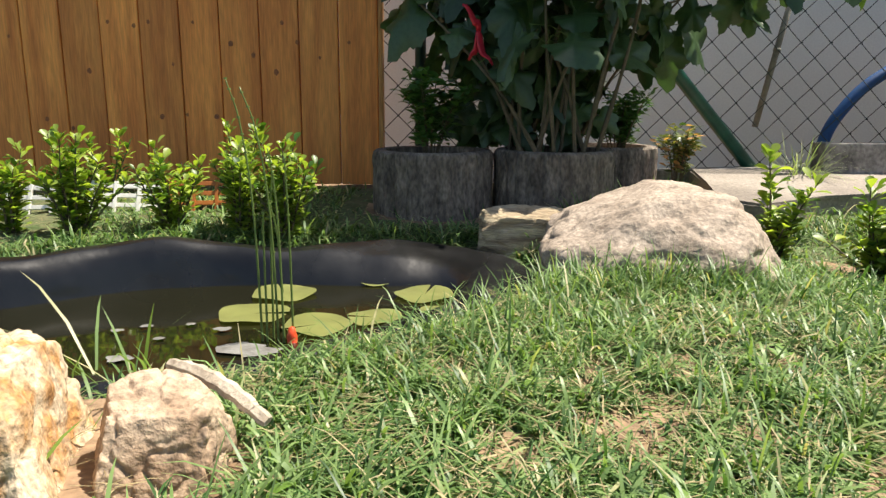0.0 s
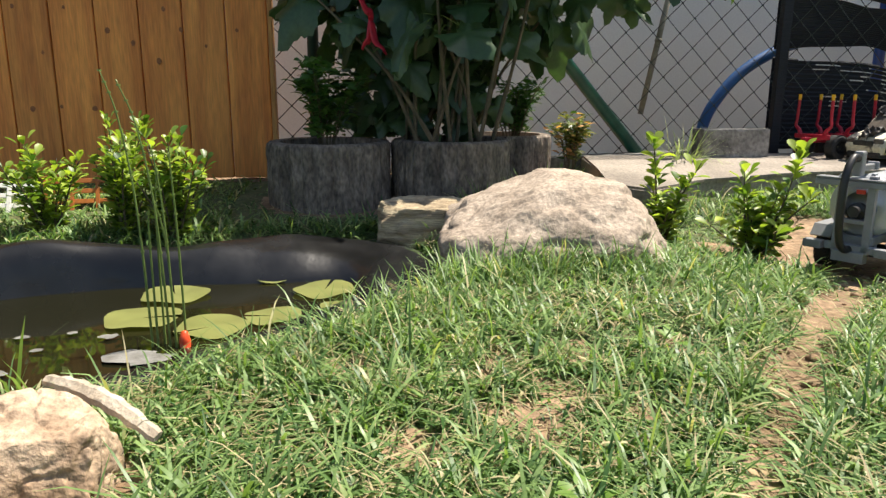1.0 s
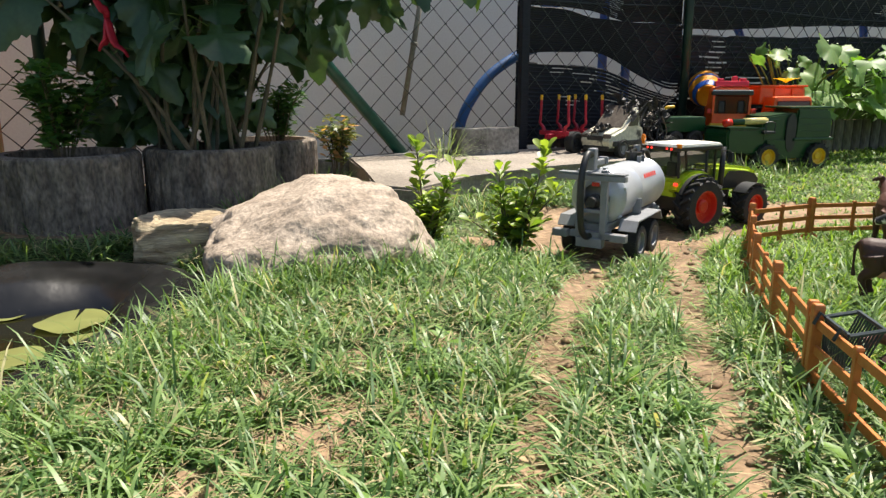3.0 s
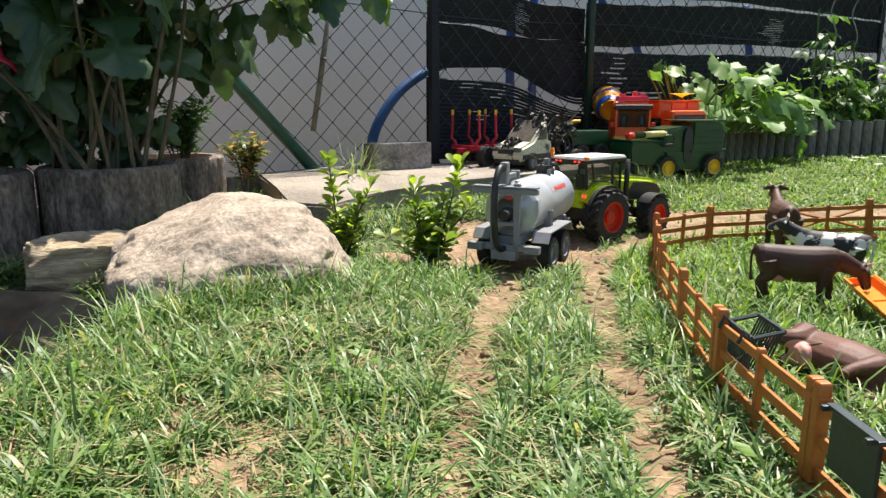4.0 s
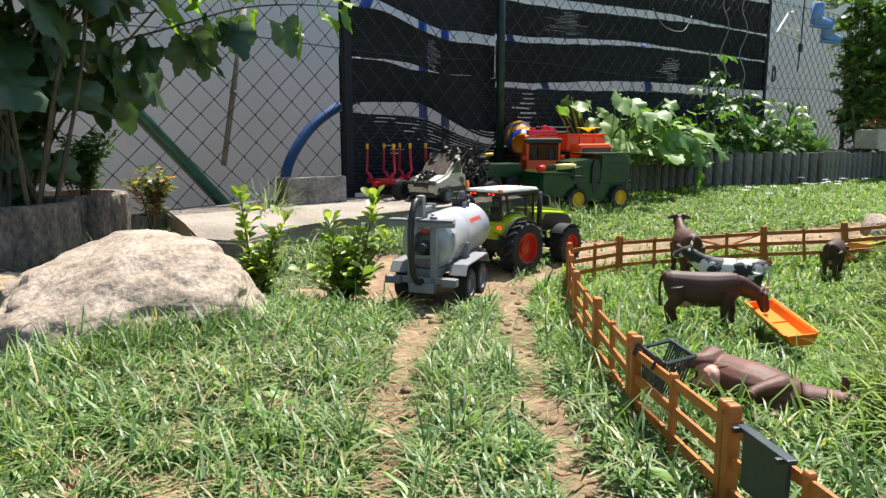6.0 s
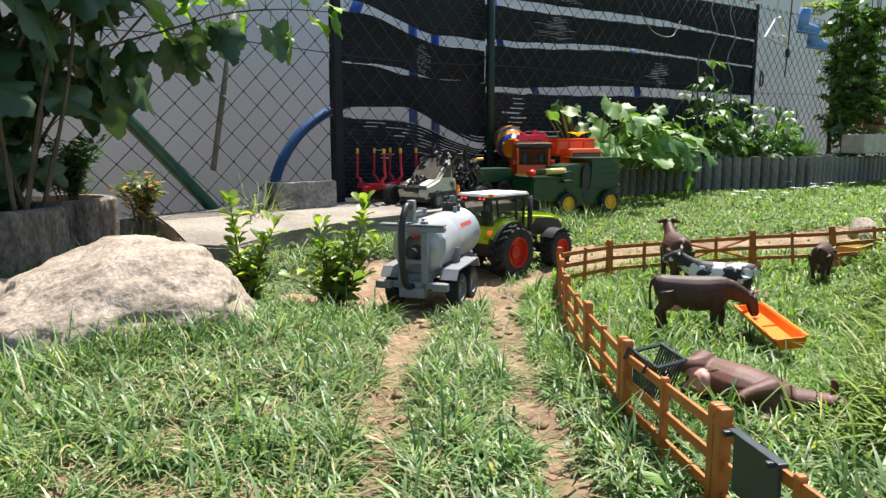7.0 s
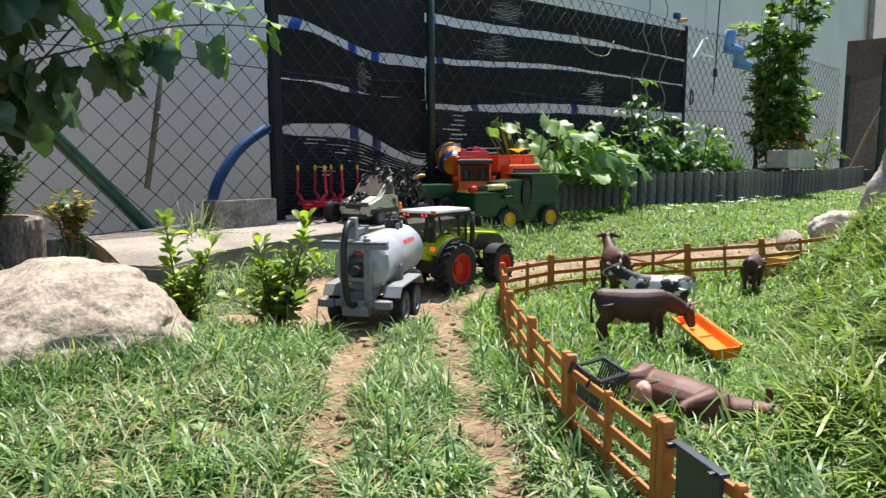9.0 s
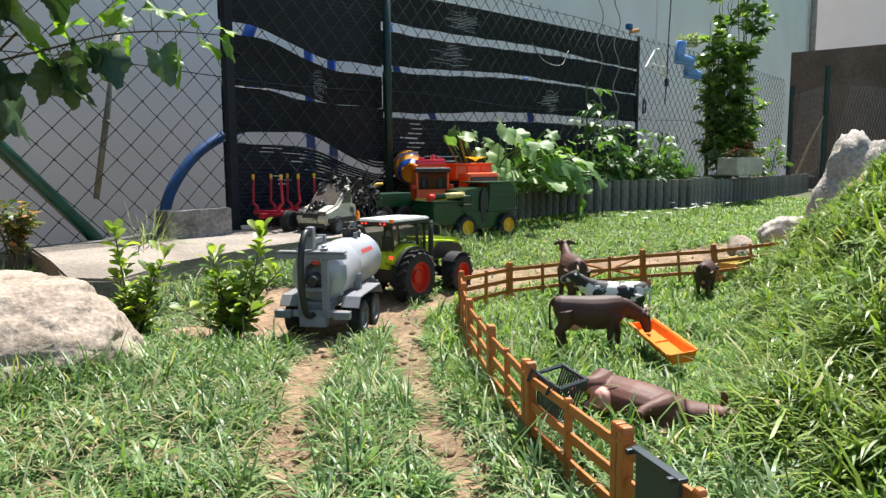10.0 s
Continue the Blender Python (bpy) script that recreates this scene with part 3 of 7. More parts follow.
def build_wood_fence():
    fence = tagged(new("wood_fence"), "orange-brown vertical larch board fence", "board fence", kind="structure")
    rng = random.Random(3)
    for k in range(22):
        x = -0.255 - 0.1075 * k
        bm = box(0.105, 0.022, 1.80, (x, 1.965 + rng.uniform(-0.0015, 0.0015), 0.925), 0.004)
        part("board", bm, M_WOOD, fence)
    bm = box(0.012, 0.05, 1.82, (-0.194, 1.962, 0.925), 0.003)
    part("edge_board", bm, M_WOODEDGE, fence)
    for z in (0.25, 1.0, 1.60):
        part("rail", box(2.3, 0.04, 0.06, (-1.36, 1.999, z), 0.004), M_WOOD, fence)
    spots = [(-0.60, 0.405), (-0.42, 0.41), (-0.54, 0.375), (-0.93, 0.46), (-1.05, 0.175), (-1.12, 0.20), (-0.82, 0.46), (-0.86, 0.45), (-0.76, 0.35), (-0.80, 0.21), (-0.73, 0.215),
             (-0.65, 0.21), (-0.70, 0.46), (-0.46, 0.46), (-0.48, 0.33), (-0.28, 0.41), (-0.36, 0.37), (-1.2, 0.42), (-0.58, 0.12), (-0.47, 0.13), (-0.99, 0.33)]
    for k, (x, z) in enumerate(spots):
        r = 0.0035 + 0.0035 * rng.random()
        bm = bmesh.new()
        vs = [bm.verts.new((x + r * math.cos(a) * rng.uniform(0.8, 1.2), 1.9515, z + 1.25 * r * math.sin(a) * rng.uniform(0.8, 1.2))) for a in (2 * math.pi * j / 9 for j in range(9))]
        bm.faces.new(vs)
        part("knot", bm, M_KNOT, fence)


def build_wire_fence():
    fence = thing("wire_fence", "dark green chain-link fence on slanting posts", "wire fence", kind="structure")
    half, step, x0, x1, z0, z1 = 0.0415, 0.083, -0.22, 7.4, 0.05, 1.06
    verts, faces = [], []
    r = 0.0018
    for fam in (-1, 1):
        c = x0 - (z1 - z0) * 1.0
        while c < x1 + (z1 - z0):
            a, b = (c, z0), (c + fam * (z1 - z0), z1)
            pts = []
            m = 24
            for k in range(m + 1):
                t = k / m
                x, z = a[0] + t * (b[0] - a[0]), z0 + t * (z1 - z0)
                if x0 <= x <= x1:
                    pts.append((x + 0.0012 * math.sin(40 * z + c * 9), 2.0 + fam * 0.0014 + 0.004 * math.sin(2.1 * x) + 0.003 * math.sin(5 * z), z))
            for p, q in zip(pts, pts[1:]):
                i = len(verts)
                for w in (p, q):
                    verts += [(w[0] + r, w[1] - r * 0.6, w[2]), (w[0] - r, w[1] - r * 0.6, w[2]), (w[0], w[1] + r, w[2])]
                faces += [(i, i + 1, i + 4, i + 3), (i + 1, i + 2, i + 5, i + 4), (i + 2, i, i + 3, i + 5)]
            c += step
    net = from_arrays("wire_mesh", verts, faces, M_WIRE)
    net.parent = fence
    tagged(net, kind="stuff")
    kv, kf = [], []
    for fam in range(2):
        z = z0 + half + fam * half
        while z < z1:
            x = x0 - (z1 - z0) + (round((z - z0) / half) % 2) * half
            while x < x0:
                x += step
            while x < 2.6:
                i = len(kv)
                kv += [(x + q * 0.0042, 1.9965 + 0.004 * math.sin(2.1 * x) + 0.003 * math.sin(5 * z) - 0.002 * (q == 0), z + w * 0.0032) for q, w in ((-1, 0), (0, 1), (1, 0), (0, -1), (0, 0))]
                kf += [(i, i + 4, i + 1), (i + 1, i + 4, i + 2), (i + 2, i + 4, i + 3), (i + 3, i + 4, i)]
                x += step
            z += step
    knots = from_arrays("wire_knots", kv, kf, M_WIRE)
    knots.parent = fence
    tagged(knots, kind="stuff")
    for z in (0.56, 1.05):
        bm = tube([(x0 + k * 0.2, 1.997, z - 0.01 * math.sin(k * 0.9)) for k in range(int((x1 - x0) / 0.2) + 1)], 0.0016, 5)
        part("tension_wire", bm, M_WIRE, fence, "thin tension wire")
    for x, h in ((-0.087, 1.3), (1.980, 1.25), (5.35, 1.2)):
        part("post", tube([(x, 1.975, -0.05), (x, 1.975, h)], 0.0155, 12), M_DARKPOST, fence, smooth=True)
    part("strut", tube([(0.862, 1.955, 0.055), (0.05, 1.975, 0.985)], 0.018, 12), M_GREENPOST, fence, "slanting green strut", smooth=True)


def build_screen():
    """Woven black strips: bands with wavy open slits between them and loose threads."""
    scr = thing("privacy_screen", "torn black plastic privacy screen woven through the wire fence", "privacy screen")
    gaps_l = [(lambda x: 0.372 - 0.115 * smooth01(1.55, 1.97, x), lambda x: 0.017 + 0.006 * np.sin(9 * x)),
              (lambda x: 0.535 - 0.035 * smooth01(1.4, 1.75, x), lambda x: 0.009 * np.clip(1 - np.abs((x - 1.56) / 0.16), 0, 1) + 0.0005),
              (lambda x: 0.715 - 0.075 * smooth01(1.38, 1.75, x), lambda x: 0.017 + 0.002 * np.sin(11 * x))]
    gaps_r = [(lambda x: 0.475 + 0.035 * smooth01(2.0, 3.2, x), lambda x: 0.010 + 0.012 * smooth01(2.1, 2.7, x)),
              (lambda x: 0.655 + 0.045 * smooth01(2.0, 3.0, x), lambda x: 0.012 * (1 - 0.6 * smooth01(2.4, 3.4, x))),
              (lambda x: 0.815 + 0.035 * smooth01(2.1, 3.4, x), lambda x: 0.017 * (1 - 0.75 * smooth01(3.0, 3.9, x)))]
    frays = [(1.44, 0.345, 0.06, 0.022), (1.62, 0.315, 0.10, 0.024), (1.82, 0.255, 0.16, 0.05), (1.66, 0.565, 0.035, 0.055), (1.50, 0.235, 0.05, 0.02),
             (2.17, 0.40, 0.05, 0.09), (2.33, 0.30, 0.12, 0.03), (2.42, 0.745, 0.09, 0.05), (2.48, 0.90, 0.10, 0.045), (3.22, 0.60, 0.07, 0.06), (3.75, 0.41, 0.10, 0.05)]
    rng = random.Random(44)
    for x0, x1, gaps, hi in ((1.275, 1.985, gaps_l, 0.96), (1.985, 4.215, gaps_r, 0.95)):
        nx = int((x1 - x0) / 0.012)
        xs = np.linspace(x0, x1, nx + 1)
        edge = [np.full(nx + 1, 0.085)]
        for c, h in gaps:
            edge += [c(xs) - h(xs) + 0.0016 * np.sin(31 * xs), c(xs) + h(xs) + 0.0014 * np.sin(27 * xs + 2)]
        edge.append(hi + 0.035 * (xs - 2.0) * (x0 > 1.9) + 0 * xs)
        for b in range(0, len(edge), 2):
            lo, top = edge[b], edge[b + 1]
            pairs = 20
            ts = [0.0]
            for q in range(pairs):
                ts += [(q + rng.uniform(0.66, 0.80)) / pairs, (q + 1.0) / pairs]
            shift = [(rng.gauss(0, 0.35), rng.uniform(0.55, 1.2)) for _ in ts]
            bm = bmesh.new()
            grid = [[bm.verts.new((x, 2.012 - 0.004 * math.sin(3.1 * x + b) - 0.002 * (j % 2), lo[i] + (top[i] - lo[i]) * t)) for j, t in enumerate(ts)] for i, x in enumerate(xs)]
            for i in range(nx):
                for j in range(len(ts) - 1):
                    x, z = xs[i], lo[i] + (top[i] - lo[i]) * (ts[j] + ts[j + 1]) / 2
                    d, k = shift[j]
                    loose = j % 2 == 1 and any((((x - fx) / ax + d) / k) ** 2 + ((z - fz) / az) ** 2 < 1 for fx, fz, ax, az in frays)
                    if not loose:
                        bm.faces.new((grid[i][j], grid[i + 1][j], grid[i + 1][j + 1], grid[i][j + 1]))
            bmesh.ops.delete(bm, geom=[v for v in bm.verts if not v.link_faces], context="VERTS")
            band = part("band", bm, M_CLOTH, scr)
            sol = band.modifiers.new("thick", "SOLIDIFY")
            sol.thickness = 0.0015
    part("end_post", box(0.030, 0.022, 1.0, (1.284, 1.982, 0.555), 0.003), M_CLOTH, scr)
    part("end_strip", box(0.030, 0.006, 1.0, (4.205, 2.000, 0.555), 0.002), M_CLOTH, scr)


build_slab()
build_house()
build_wood_fence()
build_wire_fence()
build_screen()

# ---- rocks and planters ----
def rock(name, label, category, at, size, seed, material, rough=0.16, flat=0.25, turn=0.0, tilt=0.0, facets=9, detail=5, cut=(0.68, 0.92), planes=(), crack=0.0):
    """A worn stone: a ball cut by a few planes, then weathered by noise."""
    rng = random.Random(seed)
    bm = bmesh.new()
    bmesh.ops.create_icosphere(bm, subdivisions=detail, radius=1)
    cuts = []
    for _ in range(facets):
        d = Vector((rng.gauss(0, 1), rng.gauss(0, 1), rng.gauss(0.2, 0.8))).normalized()
        cuts.append((d, rng.uniform(*cut)))
    cuts += [(Vector(d).normalized(), h) for d, h in planes]
    off = Vector((seed * 3.1, seed * 1.7, 0))
    for v in bm.verts:
        p = v.co.copy()
        for d, h in cuts:
            over = p.dot(d) - h
            if over > 0:
                p -= d * over * (1 - flat)
        p *= 1 + rough * noise.noise(p * 1.6 + off) + rough * 0.45 * noise.noise(p * 4.5 + off) + rough * 0.22 * noise.noise(p * 12 + off) + rough * 0.10 * noise.noise(p * 30 + off)
        if crack:
            p *= 1 - crack * max(0.0, 1 - 9 * abs(noise.noise(p * 2.1 + off))) - 0.4 * crack * max(0.0, 1 - 7 * abs(noise.noise(p * 5.3 - off)))
        v.co = Vector((p.x * size[0], p.y * size[1], p.z * size[2]))
    ob = mesh_ob(name, bm, material, True)
    ob.matrix_basis = pose(*at, tilt, 0, turn)
    return tagged(ob, label, category)


rock("boulder", "large pale pinkish-grey granite boulder lying on the grass", "boulder", (0.335, 1.135, 0.010), (0.212, 0.185, 0.130), 5, M_BOULDER, 0.075, 0.30, -8, 0, 8, 6, (0.72, 0.95), (((0.0, -0.75, 0.66), 0.80), ((-0.5, -0.6, 0.6), 0.84), ((0.1, 0.0, 1), 0.86), ((-0.62, -0.1, 0.78), 0.66), ((1, -0.1, 0.3), 0.90)), 0.035)
M_LAYERED = mat("layered_stone", (0.52, 0.43, 0.28), (0.22, 0.16, 0.10), 16, 0.92, 1.0, 130, stretch=(0.5, 0.5, 5), fine=0.45)
rock("log_stone", "flat layered yellowish stone beside the boulder", "stone", (0.140, 1.275, 0.012), (0.118, 0.060, 0.072), 12, M_LAYERED, 0.07, 0.0, -6, 0, 4, 5, (0.8, 0.95), (((0.05, -0.15, 1), 0.62), ((0, -1, 0.05), 0.66), ((-1, -0.1, 0.1), 0.8), ((0.2, 1, 0), 0.7)), 0.10)
rock("rock", "rough orange-veined pale stone at the pond edge", "stone", (-0.352, 0.420, 0.0), (0.095, 0.145, 0.126), 21, M_STONE, 0.12, 0.0, 28, 0, 14, 6, (0.66, 0.92), (((0.9, -0.3, 0.3), 0.70), ((0.1, 0.1, 1), 0.75)), 0.06)
rock("rock", "angular cracked brown stone beside the pond", "stone", (-0.226, 0.432, 0.004), (0.058, 0.056, 0.071), 33, M_STONE2, 0.05, 0.0, -10, 0, 4, 6, (0.85, 0.97), (((0.10, -0.20, 1), 0.70), ((0.35, -0.85, 0.50), 0.64), ((-0.78, -0.52, 0.28), 0.66), ((1, 0.05, 0.15), 0.86), ((0.1, 1, 0.2), 0.80), ((-1, 0.4, 0.1), 0.84)), 0.08)
rock("rock", "tall weathered grey rock on the grassy bank", "rock", (2.16, 0.375, 0.085), (0.165, 0.135, 0.262), 52, M_GREYROCK, 0.17, 0.1, 15, 0, 12, 5, (0.68, 0.92), (), 0.05)
rock("rock", "low weathered grey rock at the foot of the bank", "rock", (2.10, 0.532, 0.060), (0.095, 0.075, 0.075), 57, M_GREYROCK, 0.17, 0.1, -30, 0, 12, 5, (0.68, 0.92), (), 0.05)
for k, (x, y, s) in enumerate(((2.20, 0.70, 0.052), (2.06, 0.645, 0.028), (2.28, 0.74, 0.035))):
    rock("pebble", "small pinkish pebble lying in the grass", "pebble", (x, y, 0.02), (s, s * 0.8, s * 0.7), 60 + k, M_BOULDER, 0.2, 0.3, 20 * k, 0, 6, 3)["group"] = "pebbles by the bank"
rng_r = random.Random(8)
for k in range(60):
    a, b = rng_r.choice(((RUT_L, 0), (RUT_R, 0)))[0], rng_r.randrange(1, 6)
    t = rng_r.random()
    x, y = a[b][0] * (1 - t) + a[b + 1][0] * t + rng_r.gauss(0, 0.012), a[b][1] * (1 - t) + a[b + 1][1] * t + rng_r.gauss(0, 0.012)
    s = rng_r.uniform(0.0025, 0.007)
    rock("pebble", "small brown clod of earth in the wheel track", "clod", (x, y, float(lie(x, y)) + s * 0.3), (s * 1.3, s, s * 0.7), 80 + k, M_SOIL, 0.25, 0.3, 50 * k, 0, 5, 2)["group"] = "clods in the wheel tracks"


def driftwood():
    pts = arc([(-0.258, 0.548, 0.036), (-0.222, 0.514, 0.042), (-0.184, 0.480, 0.040), (-0.148, 0.448, 0.030)], 8)
    n = len(pts)
    r = [(0.0070 + 0.0008 * math.sin(k * 1.7)) * (0.35 + 0.65 * math.sin(math.pi * (k + 2) / (n + 3)) ** 0.5) for k in range(n)]
    bm = tube(pts, r, 6, None, 0.5)
    tagged(mesh_ob("driftwood", bm, mat("grey_wood", (0.56, 0.49, 0.39), (0.36, 0.29, 0.21), 40, 0.85, 0.8, 160), False),
           "bleached piece of wood lying beside the brown stone", "piece of wood")


driftwood()


def planter(m, label, r=0.14, h=0.17):
    """A ribbed concrete planting ring filled with earth."""
    pot = thing("planter_ring", label, "planter", m, "concrete planters")
    bm = bmesh.new()
    n = 216
    rng = random.Random(int(1000 * r) + 3)
    groove = []
    while len(groove) < n:
        w = rng.randrange(6, 12)
        deep = rng.uniform(0.5, 1.0)
        groove += [deep * (1 - math.sin(math.pi * (i + 0.5) / w) ** 0.6) + rng.uniform(0, 0.12) for i in range(w)]
    rings = []
    levels = [(-0.04, r, 0.009)] + [((h - 0.012) * i / 9, r + rng.gauss(0, 0.0005), 0.009) for i in range(10)]
    levels += [(h - 0.004, r - 0.002, 0.006), (h, r - 0.007, 0.003), (h + 0.001, r - 0.014, 0.0), (h, r - 0.030, 0), (h - 0.03, r - 0.034, 0)]
    for z, rr, amp in levels:
        rings.append([bm.verts.new(((rr - amp * groove[k] + (rng.gauss(0, 0.0006) if amp else 0)) * math.cos(2 * math.pi * k / n), (rr - amp * groove[k]) * math.sin(2 * math.pi * k / n), z)) for k in range(n)])
    for a, b in zip(rings, rings[1:]):
        for k in range(n):
            bm.faces.new((a[k], a[(k + 1) % n], b[(k + 1) % n], b[k]))
    part("ring", bm, M_PLANTER, pot)
    bm = lathe([(0, h - 0.022), (r * 0.5, h - 0.018), (r - 0.024, h - 0.03)], 32)
    part("earth", bm, M_SOIL, pot, "dark potting earth")
    return pot


planter(pose(-0.045, 1.585, 0.0), "round ribbed grey concrete planter in the shade with a small shrub", 0.138, 0.150)
planter(pose(0.232, 1.600, 0.0, 0, 0, 20), "round ribbed grey concrete planter holding the tall mallow", 0.138, 0.152)
planter(pose(0.405, 1.79, 0.0, 0, 0, 40), "round ribbed grey concrete planter near the slanting strut", 0.120, 0.150)


def palisade():
    """Ribbed edging stones round the vegetable bed."""
    bed = thing("raised_bed", "raised bed edged with ribbed dark concrete palisades", "raised bed", kind="structure")
    line = [Vector((*p, 0)) for p in ((2.62, 1.97), (2.70, 1.90), (2.95, 1.90), (3.20, 1.87), (3.55, 1.73), (3.95, 1.57))]
    line2 = [Vector((*p, 0)) for p in ((3.99, 1.59), (4.35, 1.60), (4.45, 1.63))]
    line3 = [Vector((*p, 0)) for p in ((4.40, 1.615), (5.4, 1.56), (6.6, 1.60), (7.0, 1.7))]
    me = None
    for ln, h in ((line, 0.185), (line2, 0.185), (line3, 0.17)):
        pts = arc(ln, 60)
        run = 0.0
        for a, b in zip(pts, pts[1:]):
            run += (b - a).length
            if run >= 0.058:
                run = 0
                if me is None:
                    bm = bmesh.new()
                    outline = [(0.029 * math.cos(t) * (0.9 if abs(math.sin(t)) > 0.8 else 1), 0.024 * math.sin(t)) for t in (2 * math.pi * k / 12 for k in range(12))]
                    plate(outline, 0.25, bm, bevel=0.005)
                    bm.to_mesh(me := bpy.data.meshes.new("palisade"))
                    bm.free()
                    me.materials.append(M_PALISADE)
                ob = new("palisade", me)
                ob.parent = bed
                d = b - a
                ob.matrix_basis = pose(b.x, b.y, h - 0.25 + 0.004 * math.sin(40 * b.x), 0, 0, math.degrees(math.atan2(d.y, d.x)))
    bm = bmesh.new()
    bm.faces.new([bm.verts.new((x, y, 0.145)) for x, y in BED])
    part("earth", bm, M_SOIL, bed, "dark garden earth")


palisade()

# ---- plants ----
ELL = [(0.0, 0.0), (0.18, 0.16), (0.45, 0.25), (0.75, 0.17), (1.0, 0.0), (0.75, -0.17), (0.45, -0.25), (0.18, -0.16)]
OBOVATE = [(0.0, 0.0), (0.25, 0.11), (0.5, 0.23), (0.74, 0.28), (0.92, 0.18), (1.0, 0.0), (0.92, -0.18), (0.74, -0.28), (0.5, -0.23), (0.25, -0.11)]
SLIM = [(0.0, 0.0), (0.2, 0.09), (0.5, 0.14), (0.8, 0.09), (1.0, 0.0), (0.8, -0.09), (0.5, -0.14), (0.2, -0.09)]


def leaves(name, rows, shape, material, parent, label="", fold=0.25, droop=0.35):
    """One mesh of leaves: rows of (place, direction, up, length)."""
    tpl = np.array(shape)
    k = len(tpl)
    P = np.array([tuple(r[0]) for r in rows])
    D = np.array([tuple(r[1]) for r in rows])
    U = np.array([tuple(r[2]) for r in rows])
    L = np.array([r[3] for r in rows])[:, None, None]
    D /= np.linalg.norm(D, axis=1, keepdims=True)
    S = np.cross(U, D)
    S /= np.linalg.norm(S, axis=1, keepdims=True) + 1e-9
    U = np.cross(D, S)
    spine = np.array([(0.33, 0.0), (0.66, 0.0)])
    pts = np.concatenate([tpl, spine])
    hz = fold * np.abs(pts[:, 1]) - droop * pts[:, 0] ** 2
    V = P[:, None] + L * (pts[None, :, :1] * D[:, None] + pts[None, :, 1:] * S[:, None] + hz[None, :, None] * U[:, None])
    f = []
    for i in range(k):
        j = (i + 1) % k
        mid = (pts[i, 0] + pts[j, 0]) / 2
        f.append((i, j, k if mid < 0.5 else k + 1))
    for i in range(k):
        m0 = k if (pts[i - 1, 0] + pts[i, 0]) / 2 < 0.5 else k + 1
        m1 = k if (pts[i, 0] + pts[(i + 1) % k, 0]) / 2 < 0.5 else k + 1
        if m0 != m1:
            f.append((m0, i, m1))
    n = len(rows)
    F = (np.arange(n)[:, None, None] * (k + 2) + np.array(f)[None]).reshape(-1, 3)
    ob = from_arrays(name, V.reshape(-1, 3), F, material, True)
    ob.parent = parent
    return tagged(ob, label)


def polar_leaf(n, lobe, tip, notch, tooth):
    """Outline of a broad lobed leaf: turn and reach from its middle."""
    out = []
    for i in range(n):
        a = -math.pi + 2 * math.pi * (i + 0.5) / n
        r = 0.46 + lobe * math.cos(5.54 * a) + tip * math.exp(-(a / 0.33) ** 2) - notch * math.exp(-((math.pi - abs(a)) / 0.3) ** 2) + tooth * (1 if i % 2 else -1)
        out.append((a, r))
    return out


MALLOW = polar_leaf(44, 0.058, 0.15, 0.20, 0.018)
GOURD = polar_leaf(44, 0.048, 0.05, 0.26, 0.024)


def broad_leaves(name, rows, shape, material, parent, label="", droop=0.35, pleat=0.10, seed=1):
    """Large soft leaves, curved both ways and pleated along their lobes."""
    rng = np.random.default_rng(seed)
    n, k = len(rows), len(shape)
    P = np.array([tuple(r[0]) for r in rows])
    D = np.array([tuple(r[1]) for r in rows])
    U = np.array([tuple(r[2]) for r in rows])
    L = np.array([r[3] for r in rows])[:, None, None]
    D /= np.linalg.norm(D, axis=1, keepdims=True)
    S = np.cross(U, D)
    S /= np.linalg.norm(S, axis=1, keepdims=True) + 1e-9
    U = np.cross(D, S)
    a = np.array([q[0] for q in shape])
    r = np.array([q[1] for q in shape])
    t = np.concatenate([np.zeros(1)] + [np.full(k, f) for f in (0.4, 0.75, 1.0)])
    ang = np.concatenate([np.zeros(1), a, a, a])
    rad = np.concatenate([np.zeros(1), 0.4 * (0.6 * r + 0.4 * 0.46), 0.75 * (0.85 * r + 0.15 * 0.46), r])
    px_, py_ = 0.42 + rad * np.cos(ang), rad * np.sin(ang)
    d = (droop * rng.uniform(0.5, 1.6, n))[:, None]
    c = rng.uniform(-0.25, 0.55, n)[:, None]
    w = (pleat * rng.uniform(0.5, 1.4, n))[:, None]
    h = -d * (px_[None] ** 2) - c * d * 2.0 * py_[None] ** 2 + w * np.cos(5.54 * ang)[None] * (t ** 2)[None] * 0.5 + 0.08 * np.sin(3 * ang[None] + rng.uniform(0, 6, n)[:, None]) * (t ** 2)[None]
    V = P[:, None] + L * (px_[None, :, None] * D[:, None] + py_[None, :, None] * S[:, None] + h[:, :, None] * U[:, None])
    f = []
    for i in range(k):
        j = (i + 1) % k
        f.append((0, 1 + i, 1 + j))
        for q in (0, 1):
            o = 1 + q * k
            f += [(o + i, o + k + i, o + k + j), (o + i, o + k + j, o + j)]
    F = (np.arange(n)[:, None, None] * (3 * k + 1) + np.array(f)[None]).reshape(-1, 3)
    ob = from_arrays(name, V.reshape(-1, 3), F, material, True)
    ob.parent = parent
    return tagged(ob, label)


def rand_dir(rng, up=0.0):
    a = rng.uniform(0, 2 * math.pi)
    return Vector((math.cos(a), math.sin(a), up))


